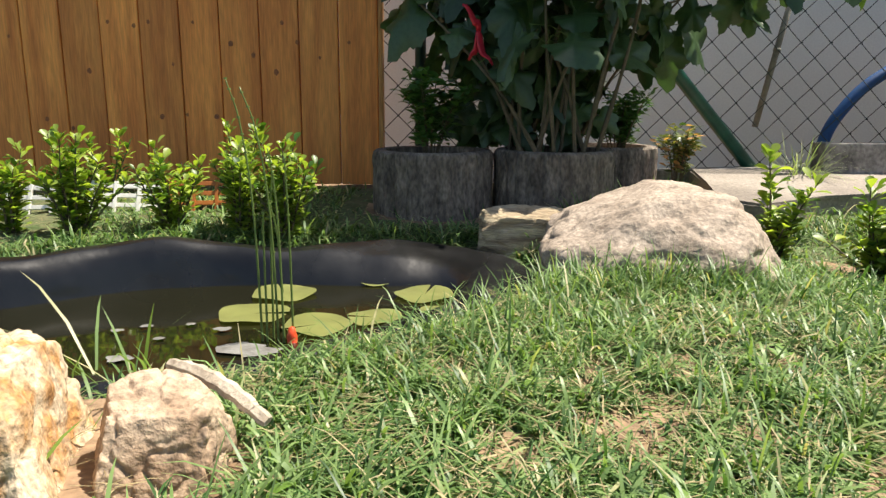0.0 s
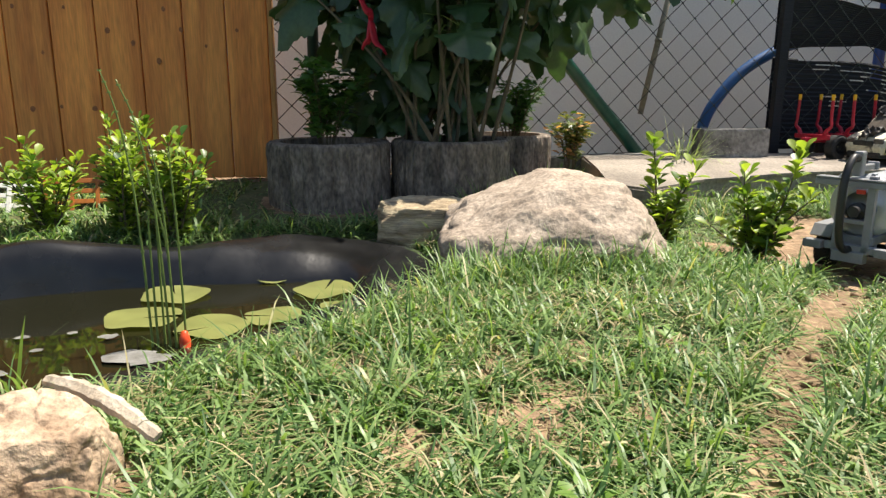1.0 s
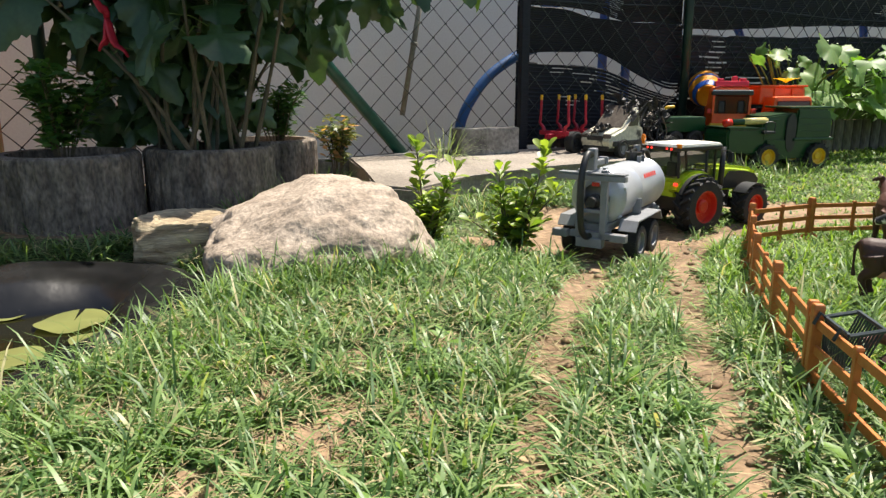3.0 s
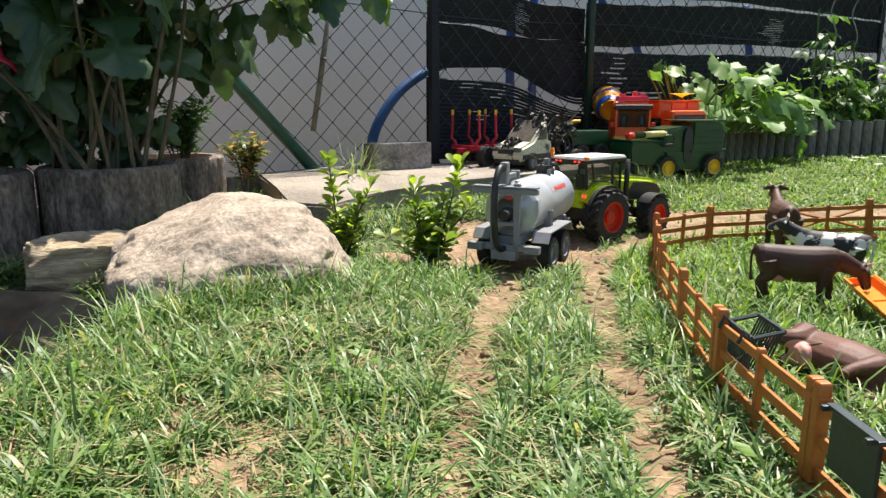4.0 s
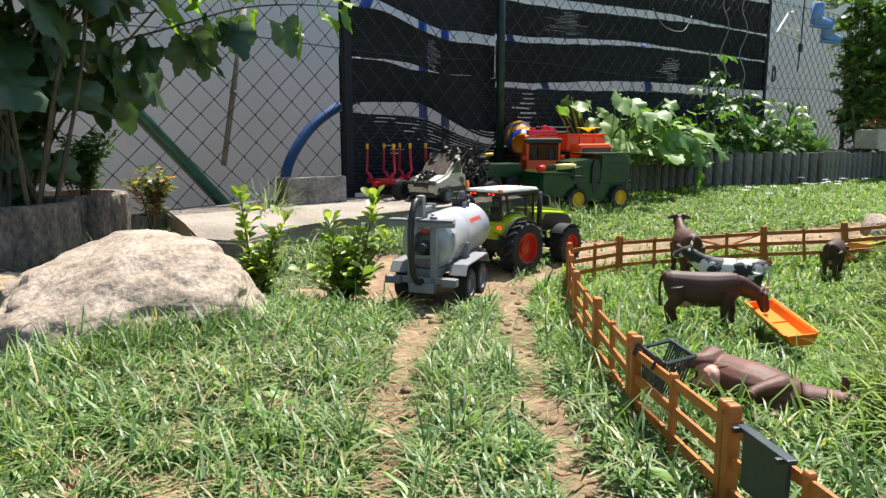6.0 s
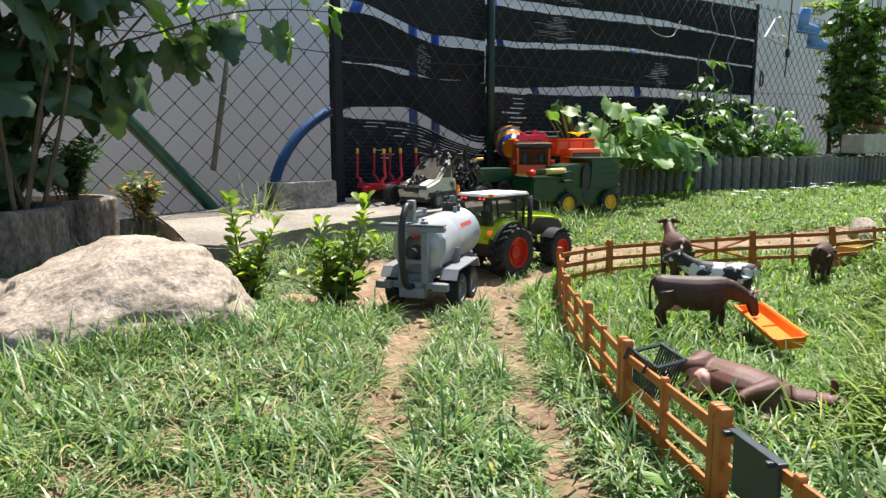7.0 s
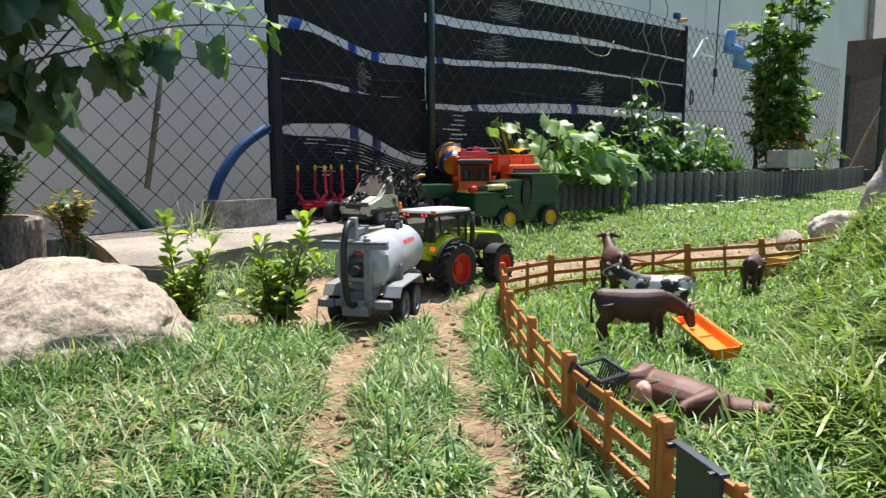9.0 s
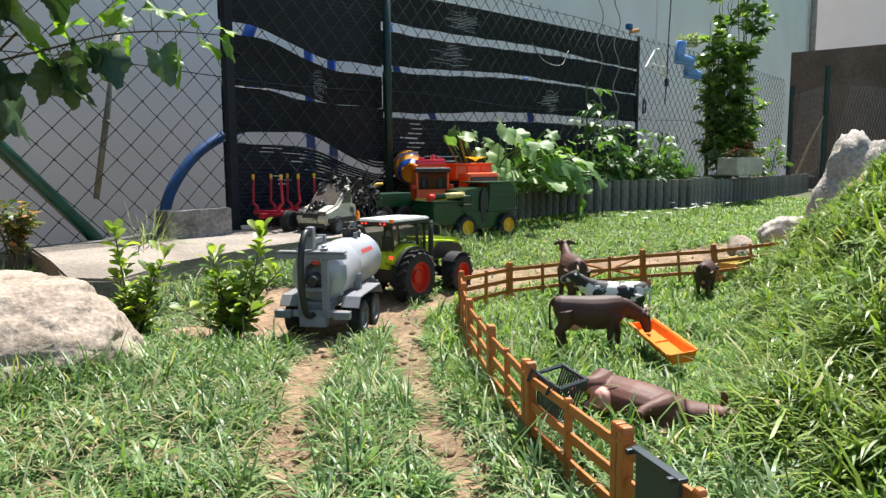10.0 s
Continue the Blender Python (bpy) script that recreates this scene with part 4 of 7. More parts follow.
def bush(m, h, spread, stems, seed, label, leaf=0.024, group="young box bushes", shoots=()):
    """Upright young stems with leaves in pairs all the way up."""
    rng = random.Random(seed)
    ob = thing("bush", label, "bush", m, group)
    rows = []
    for s in range(stems + len(shoots)):
        out = rand_dir(rng)
        lean = rng.uniform(0.1, 1.35) * spread
        top = h * rng.uniform(0.55, 1.0) if s else h
        if s < len(shoots):
            side, top = shoots[s]
            out = Vector((0.88, -0.47, 0)) * math.copysign(1, side) + Vector((rng.gauss(0, 0.3), rng.gauss(0, 0.3), 0))
            lean = abs(side)
        pts = arc([(out.x * 0.008, out.y * 0.008, -0.01), (out.x * lean * 0.55, out.y * lean * 0.55, top * 0.5), (out.x * lean + rng.gauss(0, 0.006), out.y * lean + rng.gauss(0, 0.006), top)], 8)
        part("stem", tube(pts, [0.0028 * (1 - 0.75 * i / len(pts)) for i in range(len(pts))], 5), M_BARK, ob)
        n = max(6, int(top / 0.0105))
        for i in range(n):
            t = 0.10 + 0.90 * i / n
            p = pts[min(int(t * (len(pts) - 1)), len(pts) - 1)]
            base = rng.uniform(0, 6.28)
            for q in range((3 if i % 2 else 4) if t < 0.9 else 5):
                a = base + q * 2.1 + rng.gauss(0, 0.3)
                d = Vector((math.cos(a), math.sin(a), rng.uniform(0.2, 1.2) + (1.0 if t > 0.88 else 0)))
                side = rng.random() < 0.35
                pos = p + (d.normalized() * rng.uniform(0.004, 0.018) if side else Vector())
                rows.append((pos, d, Vector((rng.gauss(0, 0.25), rng.gauss(0, 0.25), 1)), leaf * rng.uniform(0.65, 1.1)))
    leaves("foliage", rows, OBOVATE, M_BUSHLEAF, ob, "glossy bright green leaves", 0.3, 0.2)
    return ob


for k, (x, y, h, sp, st) in enumerate(((-0.865, 1.32, 0.16, 0.06, 9), (-0.725, 1.29, 0.195, 0.085, 16), (-0.56, 1.36, 0.165, 0.075, 12), (-0.415, 1.32, 0.165, 0.070, 14),
                                       (-0.325, 1.305, 0.195, 0.055, 14), (-1.05, 1.34, 0.16, 0.07, 8))):
    bush(pose(x, y, float(lie(x, y)), 0, 0, 40 * k), h, sp, st, 100 + k, "young box bush with bright green leaves behind the pond")
bush(pose(-0.50, 1.60, 0.01), 0.19, 0.06, 6, 120, "dark green box bush in front of the board fence")
bush(pose(-0.80, 1.58, 0.01), 0.17, 0.06, 6, 121, "dark green box bush in front of the board fence")
bush(pose(0.575, 1.215, -0.01), 0.075, 0.045, 6, 130, "young box bush with upright shoots beside the boulder", 0.029, shoots=((-0.028, 0.188), (0.052, 0.145), (0.026, 0.105), (-0.012, 0.10)))
bush(pose(0.700, 1.108, -0.02), 0.080, 0.065, 11, 131, "young box bush with dense dark green leaves on bare earth", 0.029, shoots=((0.070, 0.190), (-0.045, 0.150), (0.045, 0.125), (-0.015, 0.115), (0.085, 0.115), (0.015, 0.10)))


def pot_shrub(m, h, r, seed, n, label, material=None, leaf=0.022, shape=SLIM):
    rng = random.Random(seed)
    ob = thing("shrub", label, "shrub", m)
    rows = []
    for s in range(14):
        out = rand_dir(rng)
        k = rng.uniform(0.2, 1.0) * r
        pts = arc([(0.01 * out.x, 0.01 * out.y, -0.02), (out.x * k * 0.5, out.y * k * 0.5, h * 0.5), (out.x * k, out.y * k, h * rng.uniform(0.6, 1.0))], 6)
        part("stem", tube(pts, [0.0022 * (1 - 0.7 * i / len(pts)) for i in range(len(pts))], 4), M_BARK, ob)
        for i in range(n // 14):
            p = rng.choice(pts[3:])
            d = rand_dir(rng, rng.uniform(0.0, 1.1))
            rows.append((p + 0.012 * rand_dir(rng, rng.uniform(-0.5, 1)), d, Vector((rng.gauss(0, 0.4), rng.gauss(0, 0.4), 1)), leaf * rng.uniform(0.6, 1.15)))
    leaves("foliage", rows, shape, material or M_SHRUBLEAF, ob)
    return ob


pot_shrub(pose(-0.055, 1.58, 0.13), 0.19, 0.11, 200, 800, "small dark green shrub growing in a concrete planter", leaf=0.028, shape=ELL)
pot_shrub(pose(0.42, 1.77, 0.13), 0.16, 0.10, 201, 900, "small round-leaved dark shrub growing in a concrete planter", shape=ELL)
pot_shrub(pose(0.60, 1.84, 0.05), 0.15, 0.065, 202, 420, "small shrub with yellow-orange young leaves by the kerb",
          leaf_mat("yellow_leaf", (0.035, 0.085, 0.022), (0.28, 0.27, 0.08), (0.55, 0.30, 0.14), 0.35, 0.45, 0.84), 0.024, ELL)


def mallow():
    """Tall mallow with many stems from the middle planter and large lobed leaves."""
    rng = random.Random(17)
    root = Vector((0.225, 1.60, 0.135))
    ob = thing("mallow", "tall mallow with large dark lobed leaves growing in a planter", "plant", pose(*root))
    stalks, rows, tips = bmesh.new(), [], []
    ends = []
    for s in range(10):
        a = rng.uniform(0, 6.28)
        k = rng.uniform(0.05, 0.36)
        ends.append((math.cos(a) * k + 0.02, math.sin(a) * k * 0.7 - 0.03, rng.uniform(0.45, 0.78)))
    ends += [(rng.uniform(-0.28, 0.50), rng.uniform(-0.1, 0.08), rng.uniform(0.42, 0.74)) for _ in range(4)]
    ends += [(-0.30, 0.06, 0.50), (-0.24, 0.12, 0.58), (-0.36, 0.14, 0.48), (-0.15, 0.10, 0.62), (-0.33, -0.02, 0.36), (-0.27, 0.05, 0.34)]
    # the unseen crown above the view, added to shade the planters
    crown = [(-0.11 + 0.035 * k, 0.04 + 0.09 * (k % 4), 0.70 + 0.05 * ((k * 3) % 5)) for k in range(15)]
    ends += [(-0.20, -0.08, 0.47), (0.25, -0.10, 0.52), (0.16, -0.10, 0.62), (-0.05, -0.14, 0.6)]
    stems = []
    for s, e in enumerate(ends):
        b = rand_dir(rng)
        few = 0.45 if e[0] > 0.12 else 1.0
        pts = arc([(b.x * 0.100, b.y * 0.100, -0.02), (b.x * 0.095 + e[0] * 0.35 + rng.gauss(0, 0.016), b.y * 0.095 + e[1] * 0.35, e[2] * 0.45), e], 10)
        stems.append(pts)
        part("stem", tube(pts, [rng.uniform(0.0038, 0.0060) * (1 - 0.55 * i / len(pts)) for i in range(len(pts))], 6), M_BARK, ob, "brown woody stem")
        for i in range(19):
            t = rng.uniform(0.15, 1.0)
            p = pts[int(t * (len(pts) - 1))]
            d = rand_dir(rng, rng.uniform(-1.2, 0.0))
            q = p + Vector((d.x, d.y, 0.25)).normalized() * rng.uniform(0.03, 0.10)
            low = 0.05 < q.z < 0.24 and abs(q.x) < 0.13 and q.y > 0.0 and rng.random() < 0.55
            if not low and q.z < 0.21 + 0.03 * (q.x > 0.08) or (0.21 < q.z < 0.32 and rng.random() < 0.62) or rng.random() > few:
                continue
            tube([p, (p + q) / 2 + Vector((0, 0, 0.010)), q], 0.0012, 4, stalks)
            rows.append((q, d, Vector((rng.gauss(0, 0.35), rng.gauss(-0.25, 0.35), 1)), rng.uniform(0.065, 0.125) * (0.7 if low else 1.0)))
    # small leaves low down behind the stems
    lower = [p for pts in stems for p in pts if p.z < 0.34]
    for i in range(120):
        q = Vector((rng.uniform(-0.24, 0.12), rng.uniform(0.02, 0.15), rng.uniform(0.05, 0.32)))
        near = min(lower, key=lambda p: (p - q).length)
        d = rand_dir(rng, rng.uniform(-1.4, -0.2))
        tube([near, q], 0.001, 4, stalks)
        rows.append((q, d, Vector((rng.gauss(0, 0.5), rng.gauss(-0.6, 0.4), 0.8)), rng.uniform(0.045, 0.085)))
    for c in crown:
        fork = min((p for pts in stems for p in pts[9:16]), key=lambda p: (p - Vector(c)).length)
        pts = arc([fork, fork.lerp(Vector(c), 0.5) + Vector((0, 0, 0.02)), c], 8)
        part("stem", tube(pts, [0.0036 * (1 - 0.5 * i / len(pts)) for i in range(len(pts))], 6), M_BARK, ob, "brown woody stem")
    for i in range(560):
        e = Vector(rng.choice(crown))
        d = rand_dir(rng, rng.uniform(-0.7, 0.1))
        q = e + Vector((d.x, d.y, rng.uniform(-0.25, 0.6))).normalized() * rng.uniform(0.03, 0.15)
        q.z = max(q.z, 0.665)
        tube([e, q], 0.0012, 4, stalks)
        rows.append((q, d, Vector((rng.gauss(0, 0.3), rng.gauss(0, 0.3), 1)), rng.uniform(0.085, 0.135)))
    # the long side shoot that hangs in front of the wire, and two shorter ones
    reach = [[(0.02, 0, 0), (0.06, 0.0, 0.27), (0.267, 0.102, 0.347), (0.383, 0.065, 0.387), (0.520, 0.008, 0.435), (0.632, -0.048, 0.450), (0.732, -0.108, 0.447)],
             [(0.0, 0, 0), (0.06, 0.0, 0.28), (0.20, 0.05, 0.38), (0.36, 0.06, 0.42)],
             [(0.0, 0.02, 0), (0.08, 0.02, 0.35), (0.28, 0.06, 0.50), (0.56, 0.0, 0.53)]]
    shoots = []
    for r in reach:
        pts = arc(r, 10)
        shoots.append(pts)
        part("stem", tube(pts, [0.0042 * (1 - 0.7 * i / len(pts)) for i in range(len(pts))], 6), M_BARK, ob, "brown woody stem")
        for i in range(12):
            t = rng.uniform(0.30, 0.72)
            p = pts[int(t * (len(pts) - 1))]
            d = rand_dir(rng, rng.uniform(-1.6, -0.2))
            q = p + d.normalized() * rng.uniform(0.012, 0.04)
            tube([p, q], 0.001, 4, stalks)
            rows.append((q, d, Vector((rng.gauss(0, 0.5), rng.gauss(0, 0.5), 1)), rng.uniform(0.06, 0.10)))
    for x, y, z, size, dx, dz in ((0.472, 1.425, 0.565, 0.09, 0.6, -0.3), (0.545, 1.399, 0.555, 0.07, 0.9, -0.5), (0.600, 1.373, 0.550, 0.065, -0.6, 0.1), (0.640, 1.359, 0.575, 0.055, 0.4, 0.8), (0.655, 1.348, 0.530, 0.05, 0.5, -0.8),
                                  (0.698, 1.330, 0.570, 0.065, 0.7, 0.5), (0.705, 1.324, 0.515, 0.08, 0.2, -1.6), (0.735, 1.306, 0.505, 0.07, 0.7, -1.2), (0.770, 1.286, 0.553, 0.055, -0.5, 0.3), (0.770, 1.285, 0.527, 0.065, 0.8, -0.7),
                                  (0.806, 1.264, 0.545, 0.05, 0.7, 0.3), (0.806, 1.264, 0.535, 0.05, 0.8, -0.9), (0.555, 1.395, 0.475, 0.085, 0.1, -2.2), (0.565, 1.400, 0.470, 0.08, 0.3, -2.4), (0.540, 1.390, 0.470, 0.075, -0.4, -1.8),
                                  (0.378, 1.453, 0.410, 0.115, -0.1, -2.0), (0.410, 1.450, 0.400, 0.11, 0.4, -2.0), (0.330, 1.455, 0.42, 0.11, -0.4, -1.6), (0.52, 1.41, 0.50, 0.07, 0.5, -0.9), (0.62, 1.37, 0.545, 0.05, 0.3, 0.5),
                                  (0.67, 1.345, 0.548, 0.05, -0.6, 0.3), (0.74, 1.30, 0.556, 0.05, 0.4, 0.7)):
        q = Vector((1.18 * x, 1.18 * y, 0.28 + 1.18 * (z - 0.28))) - root
        near = min((p for pts in shoots for p in pts), key=lambda p: (p - q).length)
        tube([near, q], 0.001, 4, stalks)
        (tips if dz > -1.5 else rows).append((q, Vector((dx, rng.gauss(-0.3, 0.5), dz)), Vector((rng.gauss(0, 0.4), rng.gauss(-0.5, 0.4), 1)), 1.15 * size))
    tagged(part("leaf_stalk", stalks, M_STEM, ob), kind="stuff")
    broad_leaves("foliage", rows, MALLOW, M_BIGLEAF, ob, "dark green lobed leaves", 0.42, 0.10, 3)
    # the outer shoot leaves take the lighter green that stands in for sun
    broad_leaves("bright_foliage", tips, MALLOW, M_TIPLEAF, ob, "shoot leaves with sunlight put into their brighter green", 0.35, 0.10, 4)


mallow()


def ribbon():
    bm = bmesh.new()
    for k, (dx, dz, w) in enumerate(((0.03, -0.07, 0.012), (-0.02, -0.06, 0.010), (-0.035, 0.05, 0.011))):
        pts = [Vector((0.05 + dx * t * t, 1.50 - 0.01 * t, 0.40 + dz * t + 0.006 * math.sin(9 * t))) for t in (i / 8 for i in range(9))]
        tube(pts, [w * (0.5 + 0.5 * math.sin(3 * i / 8 + 0.4)) for i in range(9)], 6, bm, 0.2)
    tagged(mesh_ob("ribbon", bm, M_RED, True), "faded red ribbon tied to the mallow stems", "ribbon")


ribbon()


def squash():
    rng = random.Random(23)
    ob = thing("squash_plant", "squash plant with very large pale green leaves in the raised bed", "plant", pose(2.62, 1.80, 0.17))
    rows = []
    for k in range(76):
        if k < 8:
            x, y, h = rng.uniform(-0.50, -0.22), rng.uniform(0.0, 0.08), rng.uniform(0.16, 0.26)
        else:
            x, y = rng.uniform(-0.24, 0.46), rng.uniform(-0.17, 0.08)
            h = rng.uniform(0.08, 1.0) * (0.28 - 0.42 * max(0.0, x - 0.05)) - 0.05 * (y < -0.1)
        base = Vector((x * 0.6, 0.04, -0.02))
        tip = Vector((x, y, h))
        part("stem", tube(arc([base, (base + tip) / 2 + Vector((0, 0.02, 0.04)), tip], 5), 0.0045 if k > 7 else 0.003, 5), M_STEM, ob)
        d = Vector((rng.gauss(0, 0.8), -0.7 + rng.gauss(0, 0.5), rng.uniform(-1.1, 0.1)))
        rows.append((tip, d, Vector((rng.gauss(0.0, 0.45), rng.gauss(-0.8, 0.4), 0.9)), rng.choice((0.05, 0.065, 0.08)) if k < 8 else rng.choice((0.06, 0.075, 0.09, 0.11, 0.14))))
    broad_leaves("foliage", rows, GOURD, M_SQUASH, ob, "broad pale green leaves", 0.35, 0.05, 8)
    shoots = [(Vector((rng.uniform(-0.1, 0.4), rng.uniform(-0.12, 0.05), rng.uniform(0.06, 0.22))), rand_dir(rng, rng.uniform(0.2, 1.4)), Vector((0, 0, 1)), rng.uniform(0.03, 0.055)) for _ in range(26)]
    broad_leaves("bright_foliage", shoots, GOURD, M_TIPLEAF, ob, "small bright young leaves", 0.3, 0.08, 9)
    blossom = []
    for k in range(6):
        a = k * 1.05
        blossom.append((Vector((-0.34, -0.02, 0.12)), Vector((math.cos(a), math.sin(a), 0.8)), Vector((0, 0, 1)), 0.05))
    leaves("blossom", blossom, ELL, leaf_mat("squash_blossom", (0.75, 0.42, 0.03), (0.8, 0.5, 0.05), None, 0.3, 0.5), ob, "orange-yellow blossom")


squash()


def tomato(m, h, seed, label):
    rng = random.Random(seed)
    ob = thing("tomato_plant", label, "plant", m, "tomato plants")
    bm, rows = bmesh.new(), []
    for s in range(3):
        out = rand_dir(rng)
        top = h * (1 if s == 0 else rng.uniform(0.45, 0.85))
        pts = arc([(out.x * 0.02, out.y * 0.02, -0.02), (out.x * 0.05, out.y * 0.05, top * 0.5), (out.x * 0.08, out.y * 0.08, top)], 10)
        part("stem", tube(pts, 0.004, 5), M_STEM, ob)
        for i in range(9):
            p = pts[3 + int((len(pts) - 4) * (i + rng.random()) / 9)]
            d = rand_dir(rng, rng.uniform(-0.1, 0.6)).normalized()
            q = p + d * rng.uniform(0.05, 0.13) + Vector((0, 0, -0.02))
            tube([p, (p + q) / 2 + Vector((0, 0, 0.02)), q], 0.0018, 4, bm)
            side = Vector((-d.y, d.x, 0))
            for j in range(5):
                w = p.lerp(q, 0.40 + 0.15 * j)
                e = d * 0.5 + side * (1 if j % 2 else -1) + Vector((0, 0, rng.uniform(-0.9, 0.0))) if j < 4 else d + Vector((0, 0, -0.5))
                rows.append((w, e, Vector((rng.gauss(0, 0.35), rng.gauss(0, 0.35), 1)), rng.uniform(0.035, 0.07)))
    tagged(part("leaf_stalk", bm, M_STEM, ob), kind="stuff")
    leaves("foliage", rows, ELL, M_TOMATO, ob)


for k, (x, y, h) in enumerate(((3.10, 1.86, 0.22), (3.34, 1.85, 0.54), (3.52, 1.80, 0.36), (3.72, 1.83, 0.42), (3.86, 1.74, 0.30), (4.02, 1.80, 0.30), (4.22, 1.78, 0.22), (4.40, 1.84, 0.30))):
    tomato(pose(x, y, 0.145, 0, 0, 50 * k), h, 300 + k, "tomato plant with drooping green leaves in the raised bed")


def laurel():
    rng = random.Random(31)
    ob = thing("laurel", "tall slim laurel shrub with glossy leaves against the wire fence", "shrub", pose(5.27, 1.82, 0.14))
    rows = []
    for s in range(20):
        out = rand_dir(rng)
        k = 0.34 * math.sqrt(rng.uniform(0.02, 1))
        h = rng.uniform(0.5, 1.65)
        pts = arc([(out.x * 0.03, out.y * 0.03, -0.02), (out.x * k * 0.8 + rng.gauss(0, 0.05), out.y * k * 0.5, h * 0.45), (out.x * k + rng.gauss(0.04, 0.08), out.y * k * 0.5, h)], 12)
        part("stem", tube(pts, [0.006 * (1 - 0.75 * i / len(pts)) for i in range(len(pts))], 5), M_BARK, ob)
        for b in range(11):
            p = pts[rng.randrange(4, len(pts))]
            d = rand_dir(rng, rng.uniform(0.1, 1.0)).normalized()
            reach = rng.uniform(0.05, 0.16)
            q = p + d * reach
            part("twig", tube([p, q], 0.002, 4), M_STEM, ob)
            for i in range(18):
                t = rng.uniform(0.15, 1.0)
                e = d * 0.6 + rand_dir(rng, rng.uniform(-0.5, 0.7))
                rows.append((p.lerp(q, t), e, Vector((rng.gauss(0, 0.5), rng.gauss(0, 0.5), 1)), rng.uniform(0.040, 0.080)))
    leaves("foliage", rows, ELL, M_LAUREL, ob, "glossy green leaves")


laurel()


def tuft(m, n, h, seed, label, category="grass tuft", material=None, wide=0.0028, spread=0.5):
    rng = np.random.default_rng(seed)
    a = rng.random(n) * 6.283
    r = 0.045 * rng.random(n) ** 0.7
    loc = m.translation
    ob = blade_mesh("grass_tuft", loc.x + r * np.cos(a), loc.y + r * np.sin(a), np.full(n, loc.z), h * (0.5 + 0.6 * rng.random(n)), wide * (0.6 + 0.6 * rng.random(n)),
                    0.15 + spread * rng.random(n), a + rng.normal(0, 0.5, n), 0.3 + 1.2 * rng.random(n), material or M_GRASS)
    return tagged(ob, label, category, kind="stuff")


M_PALEGRASS = leaf_mat("pale_grass", (0.20, 0.27, 0.12), (0.42, 0.46, 0.26), None, 0.3, 0.5)
tuft(pose(0.93, 1.87, 0.06), 70, 0.17, 41, "pale long grass growing at the kerb", material=M_PALEGRASS, wide=0.003, spread=0.9)
tuft(pose(0.40, 1.42, 0.0), 200, 0.11, 42, "long grass growing beside the planters")
tuft(pose(0.28, 1.42, 0.0), 170, 0.10, 43, "long grass growing beside the planters")
tuft(pose(0.47, 1.50, 0.02), 160, 0.10, 44, "long grass growing beside the planters")
tuft(pose(4.15, 1.72, 0.15), 200, 0.14, 45, "bright green tuft in the raised bed", material=M_TOMATO, wide=0.009)
tuft(pose(4.35, 1.75, 0.15), 200, 0.20, 46, "dark green chives in the raised bed", material=M_SHRUBLEAF, wide=0.007)
tuft(pose(1.45, 1.64, 0.03), 45, 0.05, 47, "long grass at the edge of the path", wide=0.003)
tuft(pose(-0.30, 0.60, -0.02), 7, 0.15, 48, "long grass blades at the pond edge", wide=0.0032, spread=0.6)
tuft(pose(-0.36, 0.64, -0.02), 6, 0.16, 49, "long grass blades at the pond edge", wide=0.0032, spread=0.5)
tuft(pose(-0.19, 0.57, -0.01), 9, 0.11, 50, "long grass blades at the pond edge", wide=0.0035, spread=0.9)


